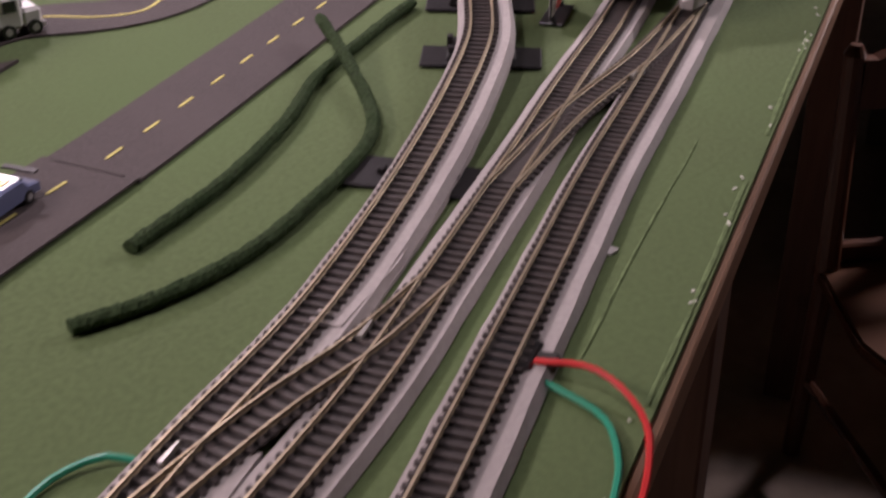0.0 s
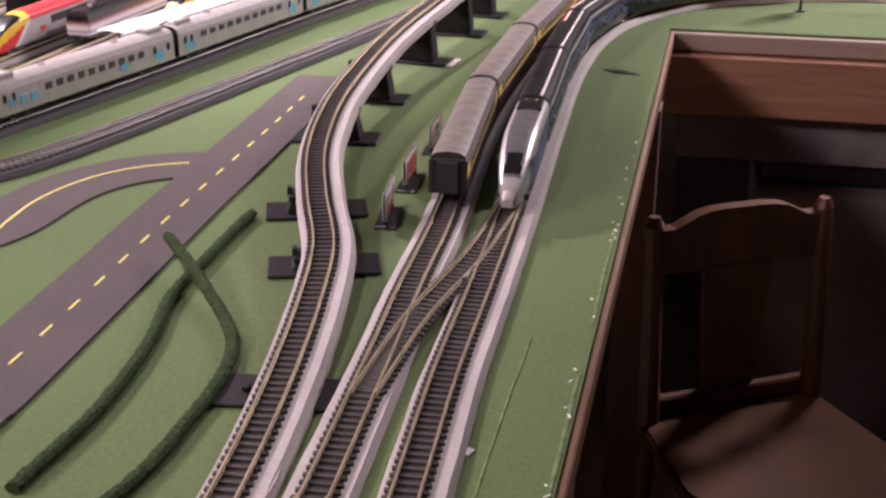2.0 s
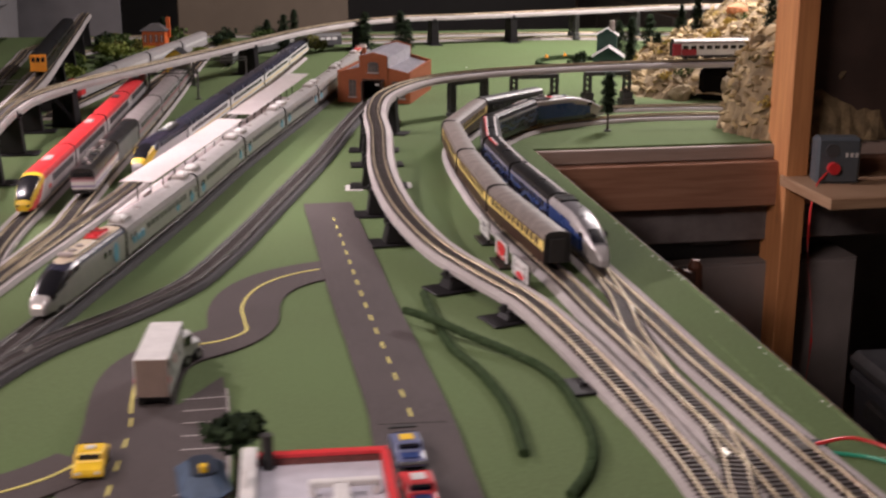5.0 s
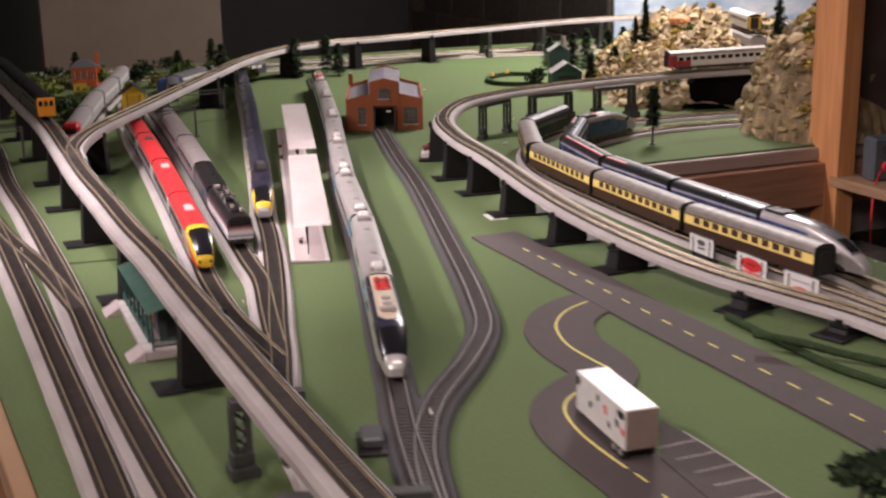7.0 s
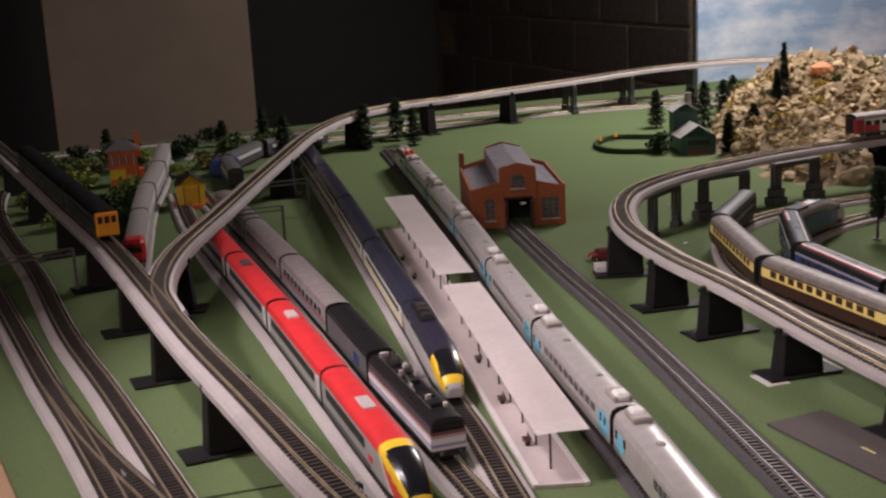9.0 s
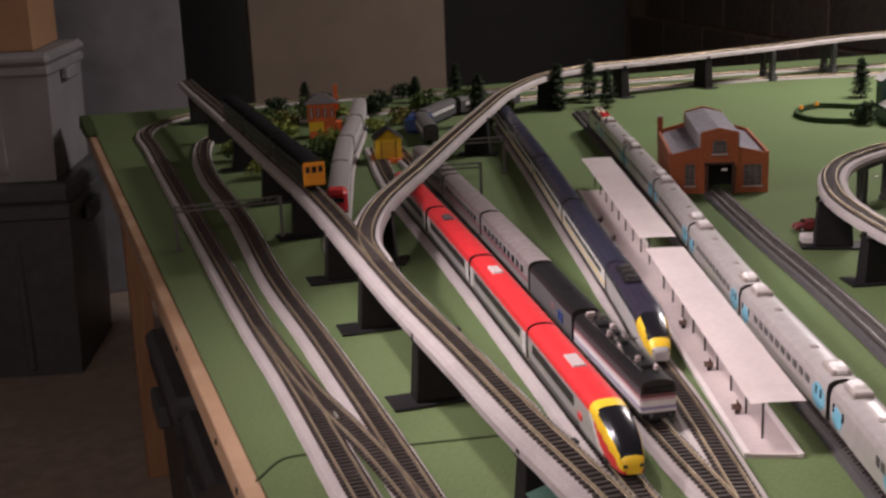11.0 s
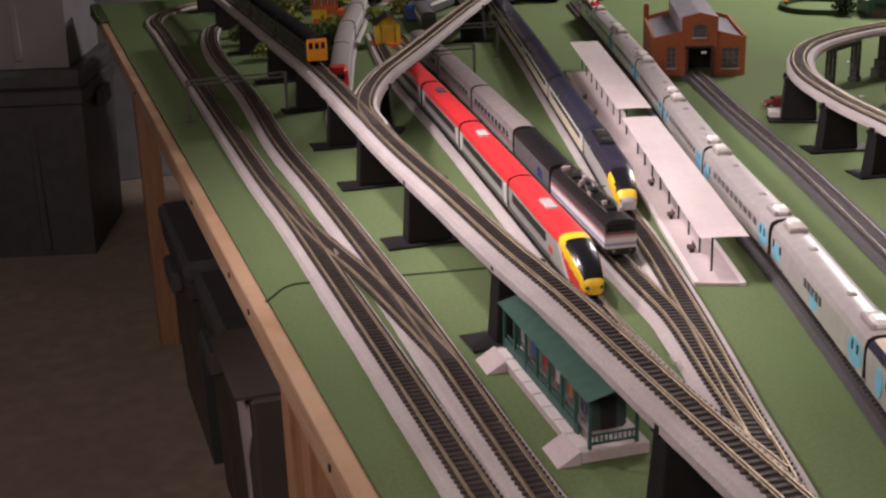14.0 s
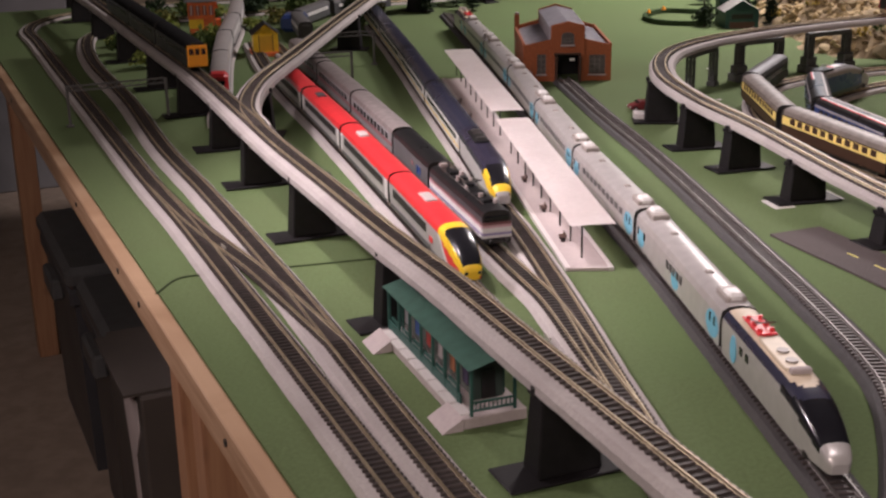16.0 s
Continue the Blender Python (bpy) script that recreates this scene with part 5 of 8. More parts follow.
    part("chimney", boxm(-W - 0.001, -W + 0.009, D - 0.016, D - 0.004, 0.05, 0.098, bevel=0.0005), BRICK_RED, t)
    part("chimney_pot", boxm(-W + 0.000, -W + 0.008, D - 0.015, D - 0.005, 0.098, 0.101), PLATFORM, t)
    # Black sheet across the inside imitates the unlit interior.
    part("inner_dark", boxm(-W + 0.006, W - 0.006, 0.07, 0.072, 0.0005, 0.064), BLACK, t)
    PANE = mat("dusty_shed_glass", (0.085, 0.072, 0.070), rough=0.35, vary=0.25, scale=150)
    BAR = paint("window_bar_grey", (0.19, 0.165, 0.16), 0.6)

    def shed_window(x0, x1, z0, z1, y, columns, rows, arch):
        w = part("window", boxm(x0 + 0.0006, x1 - 0.0006, y + 0.0010, y + 0.0018, z0 + 0.0006, z1 - 0.0006), PANE, t)
        part("sill", boxm(x0 - 0.002, x1 + 0.002, y - 0.0028, y + 0.0008, z0 - 0.0026, z0 - 0.0002), PLATFORM, w)
        for i in range(columns + 1):
            x = x0 + (x1 - x0) * i / columns
            part("glazing_bar", boxm(x - 0.0005, x + 0.0005, y + 0.0002, y + 0.0012, z0, z1), BAR, w)
        for i in range(1, rows + 1):
            z = z0 + (z1 - z0) * i / rows
            part("glazing_bar", boxm(x0, x1, y + 0.0003, y + 0.0011, z - 0.0004, z + 0.0004), BAR, w)
        if arch:
            k = (x1 - x0) / 2
            bm = cylm(((x0 + x1) / 2, y - 0.0008, z1 - 0.0005), ((x0 + x1) / 2, y + 0.0014, z1 - 0.0005), k, n=20)
            bmesh.ops.scale(bm, vec=(1, 1, 0.45), verts=bm.verts, space=Matrix.Translation((0, 0, -z1)))
            part("arch_light", bm, PANE, w)

    shed_window(-0.058, -0.041, 0.014, 0.052, 0.0005, 2, 4, False)
    shed_window(0.042, 0.073, 0.013, 0.050, 0.0005, 3, 4, False)
    shed_window(-0.0115, 0.0115, 0.0705, 0.0890, -0.0050, 3, 3, True)
    for sx in (-1, 1):
        part("shed_door", boxm(sx * 0.0225 - 0.002, sx * 0.0225 + 0.002, -0.022, -0.004, 0.001, 0.050), UMBER, t)
    part("lintel", boxm(-0.026, 0.026, -0.0048, -0.003, 0.051, 0.055), UMBER, t)
    part("notice", boxm(0.004, 0.014, -0.0056, -0.0046, 0.0405, 0.0445), WHITE, t)


shed()


# ---- green halt under the raised line ----
def halt():
    t = thing("station_halt", pose(-0.4255, 1.8610, 0, 0, 0, 23.4), "green station shelter with glazed front and stone base", "station shelter")
    L = 0.1045  # half length along y; open side to -x
    part("stone_base", boxm(-0.022, 0.034, -L, L, 0.0003, 0.010, bevel=0.0006), PLATFORM, t)
    for sgn in (-1, 1):
        bm = bmesh.new()
        a, b = sgn * (L + 0.001), sgn * (L - 0.034)
        v = [bm.verts.new(p) for p in ((-0.0225, a, 0.0003), (-0.0225, b, 0.0003), (-0.0225, b, 0.0115), (-0.0225, a, 0.0115), (-0.041, a, 0.0003), (-0.041, b, 0.0003))]
        for q in ((0, 1, 2, 3), (0, 4, 5, 1), (3, 2, 5, 4), (0, 3, 4), (1, 5, 2)):
            bm.faces.new([v[i] for i in q])
        bmesh.ops.recalc_face_normals(bm, faces=bm.faces)
        part("ramp", bm, PLATFORM, t)
    for i in range(8):
        y = -L + 0.006 + (2 * L - 0.012) * (i + 0.5) / 8
        part("edge_stone", boxm(-0.0235, -0.012, y - 0.0112, y + 0.0112, 0.0085, 0.0112, bevel=0.0006), CARD, t)
    bm = bmesh.new()
    v = [bm.verts.new(p) for p in ((-0.0185, -L - 0.003, 0.052), (-0.0185, L + 0.003, 0.052), (0.022, L + 0.003, 0.063), (0.022, -L - 0.003, 0.063))]
    bm.faces.new(v)
    bmesh.ops.solidify(bm, geom=bm.faces[:], thickness=0.002)
    part("canopy_roof", bm, ROOF_GREEN, t, "plain green sloping roof")
    part("back_wall", boxm(0.026, 0.029, -L + 0.034, L - 0.004, 0.010, 0.058), DKGREEN, t)
    part("rail_beam", boxm(-0.0150, -0.0130, -L + 0.002, L - 0.002, 0.048, 0.0525), DKGREEN, t)
    part("low_rail", boxm(-0.0148, -0.0133, -L + 0.026, L - 0.002, 0.0112, 0.020), DKGREEN, t)
    rng = random.Random(3)
    for i in range(8):
        y = -L + 0.003 + (2 * L - 0.006) * i / 7
        part("post", boxm(-0.0152, -0.0128, y - 0.0012, y + 0.0012, 0.010, 0.051), DKGREEN, t)
    shades = [GREY, paint("poster_violet", (0.10, 0.08, 0.14)), paint("poster_orange", (0.42, 0.17, 0.09)), PLATFORM, paint("poster_red", (0.36, 0.05, 0.04)), paint("poster_blue", (0.05, 0.10, 0.30)), GREY]
    DUSTY = mat("dusty_glazing", (0.115, 0.125, 0.112), rough=0.2, vary=0.4, scale=60)
    for i in range(7):
        y = -L + 0.003 + (2 * L - 0.006) * (i + 0.5) / 7
        if i > 0:
            part("poster", boxm(-0.0020, -0.0010, y - 0.0050, y + 0.0050, 0.019, 0.034), shades[i], t)
            part("glazing", boxm(-0.0004, 0.0004, y - 0.0135, y + 0.0135, 0.011, 0.046), DUSTY, t)
            part("bench_back", boxm(-0.0125, -0.0115, y - 0.0125, y + 0.0125, 0.0205, 0.0235), DKGREEN, t)
    part("end_wall", boxm(-0.002, 0.0255, -L + 0.030, -L + 0.032, 0.010, 0.052), paint("end_wall_green", (0.030, 0.050, 0.042), 0.6), t)
    # Black panel on the wall stands for the shade inside a doorway.
    part("doorway", boxm(0.006, 0.018, -L + 0.0285, -L + 0.0298, 0.0105, 0.036), BLACK, t)
    part("post", boxm(0.0235, 0.0258, -L + 0.003, -L + 0.0054, 0.010, 0.056), DKGREEN, t)
    for z in (0.013, 0.020):
        part("porch_rail", boxm(-0.0128, 0.0235, -L + 0.0034, -L + 0.0048, z, z + 0.0016), DKGREEN, t)
    for k in range(9):
        part("baluster", boxm(-0.0100 + k * 0.0038, -0.0092 + k * 0.0038, -L + 0.0036, -L + 0.0046, 0.0146, 0.020), DKGREEN, t)
    part("end_wall", boxm(-0.002, 0.0255, L - 0.006, L - 0.004, 0.010, 0.052), DKGREEN, t)


halt()


# ---- town at the front: kiosk, restaurant, vehicles ----
BLUE_KIOSK = paint("kiosk_blue", (0.052, 0.085, 0.14), 0.6, vary=0.2)
KIOSK_DARK = paint("kiosk_dark", (0.025, 0.035, 0.055), 0.6)


def kiosk():
    t = thing("corner_kiosk", pose(0.214, 1.306, 0, 0, 0, -61), "weathered blue grey kiosk with arched windows", "kiosk")
    hexa = [(0.84 * x, 0.92 * y) for x, y in ((-0.033, -0.009), (-0.024, -0.0165), (0.024, -0.0165), (0.033, -0.009), (0.033, 0.009), (0.024, 0.0165), (-0.024, 0.0165), (-0.033, 0.009))]
    part("walls", prism(bmesh.new(), hexa, 0.0003, 0.032), BLUE_KIOSK, t)
    part("plinth", prism(bmesh.new(), [(x * 1.06, y * 1.06) for x, y in hexa], 0.0003, 0.004), KIOSK_DARK, t)
    part("eave_rim", prism(bmesh.new(), [(x * 1.22, y * 1.22) for x, y in hexa], 0.032, 0.035), BLUE_KIOSK, t)
    part("roof", prism(bmesh.new(), [(x * 1.12, y * 1.12) for x, y in hexa], 0.035, 0.044, top_inset=0.45), BLUE_KIOSK, t)
    part("roof_rim", prism(bmesh.new(), [(x * 0.62, y * 0.62) for x, y in hexa], 0.044, 0.046), KIOSK_DARK, t)
    for (x0, y0), (x1, y1) in zip(hexa, hexa[1:] + hexa[:1]):
        n = 3 if abs(x1 - x0) > 0.03 else 1
        for k in range(n):
            f = (k + 0.5) / n
            o = part("window", boxm(-0.0006, 0.0006, -0.0042, 0.0042, 0.008, 0.026, bevel=0.0003), KIOSK_DARK, t)
            o.matrix_basis = Matrix.Translation((x0 + (x1 - x0) * f, y0 + (y1 - y0) * f, 0)) @ Matrix.Rotation(math.atan2(y1 - y0, x1 - x0) - math.pi / 2, 4, "Z")
    part("roof_ornament", boxm(0.010, 0.016, -0.003, 0.003, 0.046, 0.052, bevel=0.001), YELLOW, t, "small yellow roof ornament")


kiosk()


def leaf_clump(bm, centre, radius, rng, n, size, flat=0.8):
    """Many small leaf blades scattered through a lump."""
    for _ in range(n):
        d = Vector((rng.gauss(0, 1), rng.gauss(0, 1), rng.gauss(0, 1))).normalized()
        p = Vector(centre) + Vector((d.x, d.y, d.z * flat)) * radius * rng.uniform(0.45, 1.0)
        a = Vector((rng.gauss(0, 1), rng.gauss(0, 1), rng.gauss(0, 1))).normalized()
        b = a.cross(Vector((rng.gauss(0, 1), rng.gauss(0, 1), rng.gauss(0, 1)))).normalized()
        s = size * rng.uniform(0.6, 1.4)
        vs = [bm.verts.new(p + a * s * k + b * s * q) for k, q in ((-1, 0), (0, -0.7), (1, 0), (0, 0.7))]
        bm.faces.new(vs)


def island_mat(name, lo, hi, rough=0.9, mid=None):
    m = bpy.data.materials.new(name)
    m.use_nodes = True
    n, l = m.node_tree.nodes, m.node_tree.links
    g = n.new("ShaderNodeNewGeometry")
    r = n.new("ShaderNodeValToRGB")
    r.color_ramp.elements[0].color, r.color_ramp.elements[1].color = (*lo, 1), (*hi, 1)
    if mid:
        r.color_ramp.elements.new(0.45).color = (*mid, 1)
    l.new(g.outputs["Random Per Island"], r.inputs["Fac"])
    l.new(r.outputs["Color"], n["Principled BSDF"].inputs["Base Color"])
    n["Principled BSDF"].inputs["Roughness"].default_value = rough
    n["Principled BSDF"].inputs["Specular IOR Level"].default_value = 0.15
    return m


LEAF_OLIVE = island_mat("olive_foliage", (0.045, 0.05, 0.012), (0.17, 0.16, 0.045))
LEAF_DARK = island_mat("dark_foliage", (0.010, 0.018, 0.010), (0.035, 0.055, 0.026))
LEAF_GREEN = island_mat("mid_foliage", (0.030, 0.055, 0.016), (0.09, 0.125, 0.04))
LEAF_LIME = island_mat("lime_foliage", (0.13, 0.17, 0.035), (0.27, 0.31, 0.09))
LEAF_STRAW = island_mat("straw_lichen", (0.26, 0.19, 0.09), (0.62, 0.51, 0.31))
RUBBLE = island_mat("rock_rubble", (0.100, 0.072, 0.040), (0.58, 0.47, 0.29), mid=(0.34, 0.255, 0.13))
LEAF_YELLOW = island_mat("yellow_flock", (0.30, 0.22, 0.04), (0.55, 0.42, 0.12))
BARK = mat("tree_bark", (0.045, 0.032, 0.022), rough=0.9, vary=0.3, scale=200, bump=0.5)


def bush(name, x, y, r, h, material, label, group, seed, trunk=0.0, n=240, z=0.0, category="model bush"):
    rng = random.Random(seed)
    t = thing(name, pose(x, y, z), label, category, group)
    bm = bmesh.new()
    k = 6
    for i in range(k):
        a = TAU * i / k + rng.uniform(-0.4, 0.4)
        rr = r * rng.uniform(0.35, 0.62)
        leaf_clump(bm, (rr * math.cos(a), rr * math.sin(a), trunk + h * rng.uniform(0.3, 0.75)), r * rng.uniform(0.42, 0.62), rng, n // k, 0.0042 if r < 0.05 else 0.006, flat=min(h / r / 1.6, 1.1))
    leaf_clump(bm, (0, 0, trunk + h * 0.55), r * 0.6, rng, n // 3, 0.0042, flat=0.8)
    part("crown", bm, material, t)
    bm = bmesh.new()
    cyl(bm, (0, 0, 0), (0.002, 0.001, trunk + h * 0.4), 0.0028, 0.0016, n=7)
    for i in range(4):
        a = TAU * i / 4 + 0.5
        cyl(bm, (0.001, 0, trunk + h * 0.15), (r * 0.5 * math.cos(a), r * 0.5 * math.sin(a), trunk + h * 0.55), 0.0012, 0.0006, n=5)
    part("trunk", bm, BARK, t)
    return t


bush("model_tree", 0.222, 1.348, 0.026, 0.028, LEAF_DARK, "dark green model tree behind the blue kiosk", "", 11, trunk=0.042, n=420, category="model tree")


def restaurant():
    t = thing("corner_restaurant", pose(0.300, 1.311, 0, 0, 0, -159), "brick building with white parapet and grey flat roof", "building")
    BR = paint("dark_red_brick", (0.16, 0.045, 0.038), 0.7, vary=0.25, scale=300)
    W, D, H = 0.050, 0.138, 0.062
    # local +y runs towards the near end of the table
    part("side_wall", boxm(-W, -W + 0.004, 0, D, 0.0003, H), BR, t)
    part("side_wall", boxm(W - 0.004, W, 0, D, 0.0003, H), BR, t)
    part("end_wall", boxm(-W + 0.004, W - 0.004, 0, 0.004, 0.0003, H), BR, t)
    part("end_wall", boxm(-W + 0.004, W - 0.004, D - 0.004, D, 0.0003, H), BR, t)
    part("flat_roof", boxm(-W + 0.004, W - 0.004, 0.004, D - 0.004, H - 0.010, H - 0.006), paint("roof_felt", (0.47, 0.46, 0.51), 0.7), t, "light grey flat roof")
    part("parapet_cap", boxm(W - 0.009, W + 0.002, -0.002, D, H, H + 0.007, bevel=0.001), WHITE, t, "white parapet cap")
    part("red_trim", boxm(-W - 0.001, W - 0.006, -0.002, 0.005, H, H + 0.0025), RED, t)
    part("red_trim", boxm(-W - 0.002, -W + 0.004, 0.005, D, H, H + 0.0025), RED, t)
    for cx, cy, top in ((W - 0.016, 0.008, 0.020), (0.013, 0.121, 0.006)):
        part("chimney", cylm((cx, cy, H - 0.006), (cx, cy, H + top), 0.0045, n=14), UNDER, t)
    part("near_cap", boxm(-W - 0.002, W - 0.014, D - 0.005, D + 0.002, H, H + 0.0035, bevel=0.0006), UNDER, t, "black parapet cap")
    bm = prism(bmesh.new(), [(0.046, H), (0.068, H), (0.057, H + 0.017)], -W + 0.0, -W + 0.004)
    bm.transform(Matrix(((0, 0, -1, 0), (1, 0, 0, 0), (0, 1, 0, 0), (0, 0, 0, 1))))
    part("roof_pediment", bm, WHITE, t, "white triangular pediment")
    for i in range(5):
        y = 0.016 + i * 0.026
        for z in (0.014, 0.040):
            o = part("window", boxm(W - 0.001, W + 0.0008, y - 0.0045, y + 0.0045, z, z + 0.013, bevel=0.0004), GLASS, t)
            part("sill", boxm(W, W + 0.002, y - 0.0055, y + 0.0055, z - 0.0018, z), PLATFORM, o)
    R = H - 0.006
    for x0, x1, y0, y1, z0, z1 in ((-0.042, 0.006, 0.052, 0.058, R + 0.007, R + 0.012), (-0.042, -0.037, 0.0525, 0.0575, R, R + 0.007), (0.001, 0.006, 0.0525, 0.0575, R, R + 0.007), (-0.021, -0.010, 0.0585, 0.083, R, R + 0.011), (-0.028, 0.022, 0.0835, 0.0895, R + 0.005, R + 0.010), (0.017, 0.022, 0.084, 0.089, R, R + 0.005), (-0.030, -0.024, 0.090, 0.107, R + 0.004, R + 0.009), (-0.030, 0.006, 0.1075, 0.113, R + 0.004, R + 0.009), (0.001, 0.006, 0.108, 0.1125, R, R + 0.004), (-0.030, -0.025, 0.108, 0.1125, R, R + 0.004)):
        part("roof_duct", boxm(x0, x1, y0, y1, z0, z1, bevel=0.0009), WHITE, t, "white roof ductwork")
    part("fan_housing", boxm(0.009, 0.024, 0.091, 0.103, R, R + 0.005, bevel=0.0008), ROOF_GREY, t)
    part("roof_fan", cylm((0.0165, 0.097, R + 0.005), (0.0165, 0.097, R + 0.008), 0.0036, n=12), WHITE, t)
    return t


restaurant()


t = thing("patio_umbrella", pose(0.262, 1.305, 0), "small red umbrella with a black top beside the building", "model umbrella")
part("pole", cylm((0, 0, 0.0003), (0, 0, 0.030), 0.0012, n=7), BLACK, t)
part("canopy", cylm((0, 0, 0.019), (0, 0, 0.031), 0.012, 0.003, n=12), RED, t)
part("top_cap", cylm((0, 0, 0.031), (0, 0, 0.037), 0.005, 0.003, n=10), BLACK, t)
t = thing("green_bin", pose(0.248, 1.293, 0, 0, 0, 20), "small bright green bin on the pavement edge", "model bin")
part("tub", prism(bmesh.new(), [(-0.0065, -0.005), (0.0065, -0.005), (0.0065, 0.005), (-0.0065, 0.005)], 0.0003, 0.012, top_inset=-0.1), paint("bin_green", (0.02, 0.26, 0.14), 0.4), t)
part("lid", boxm(-0.0075, 0.0075, -0.006, 0.006, 0.012, 0.0145, bevel=0.001), paint("bin_lid_green", (0.025, 0.32, 0.18), 0.4), t)


def truck():
    h = radians(18)
    t = thing("cow_print_truck", Matrix.Translation((0.0665, 1.5375, 0.0022)) @ Matrix.Rotation(h, 4, "Z"), "white box lorry with black and red print spots", "toy lorry")
    b = part("cargo_box", boxm(-0.0155, 0.0155, -0.0515, 0.0515, 0.010, 0.047, bevel=0.0008), WHITE, t)
    # Brown panel colours in the shade on the white box's rear.
    part("tail_door", boxm(-0.0145, 0.0145, -0.0523, -0.0510, 0.011, 0.046), paint("tail_door_brown", (0.22, 0.165, 0.14)), t, "brown panel painting the shaded rear end")
    rng = random.Random(5)
    for i, (y, z, w, hh, m) in enumerate(((-0.043, 0.040, 0.0055, 0.005, BLACK), (-0.036, 0.030, 0.003, 0.004, BLACK), (-0.012, 0.033, 0.003, 0.004, RED), (-0.020, 0.022, 0.003, 0.003, BLACK), (0.004, 0.038, 0.0025, 0.003, BLACK), (0.020, 0.026, 0.003, 0.004, BLACK), (0.047, 0.039, 0.0035, 0.006, BLACK), (-0.048, 0.026, 0.003, 0.004, RED))):
        for s in (-1, 1):
            bm = cylm((s * 0.0155, 0, 0), (s * 0.0159, 0, 0), 1, n=9)
            for v in bm.verts:
                k = 1 + 0.3 * math.sin(7 * math.atan2(v.co.z, v.co.y) + i)
                v.co.y, v.co.z = y + v.co.y * w * k, z + v.co.z * hh * k
            part("print_spot", bm, m, b)
    part("chassis", boxm(-0.009, 0.009, -0.046, 0.048, 0.0045, 0.010), BLACK, t)
    turn = Matrix.Translation((0.004, 0.055, 0)) @ Matrix.Rotation(radians(-24), 4, "Z") @ Matrix.Translation((0, -0.055, 0))
    bm = boxm(-0.0135, 0.0135, 0.050, 0.072, 0.006, 0.034, bevel=0.003)
    bm.transform(turn)
    cab = part("cab", bm, WHITE, t)
    for nm, b2, m2 in (("bonnet", boxm(-0.012, 0.012, 0.071, 0.088, 0.006, 0.021, bevel=0.003), WHITE), ("windscreen", boxm(-0.0115, 0.0115, 0.0708, 0.0728, 0.022, 0.031, bevel=0.0006), GLASS), ("bumper", boxm(-0.013, 0.013, 0.086, 0.090, 0.004, 0.009, bevel=0.001), SILVER)):
        b2.transform(turn)
        part(nm, b2, m2, cab)
    for s in (-1, 1):
        b2 = boxm(s * 0.0136 - 0.0004, s * 0.0136 + 0.0004, 0.056, 0.067, 0.021, 0.030, bevel=0.0003)
        b2.transform(turn)
        part("cab_window", b2, GLASS, cab)
    for y in (-0.042, -0.029, 0.058, 0.080):
        for s in (-1, 1):
            b2 = cylm((s * 0.0100, y, 0.0058), (s * 0.0148, y, 0.0058), 0.0058, n=14)
            b3 = cylm((s * 0.0148, y, 0.0058), (s * 0.0153, y, 0.0058), 0.003, n=10)
            if y > 0.05:
                b2.transform(turn)
                b3.transform(turn)
            w = part("wheel", b2, BLACK, t)
            part("hub", b3, SILVER, w)


truck()


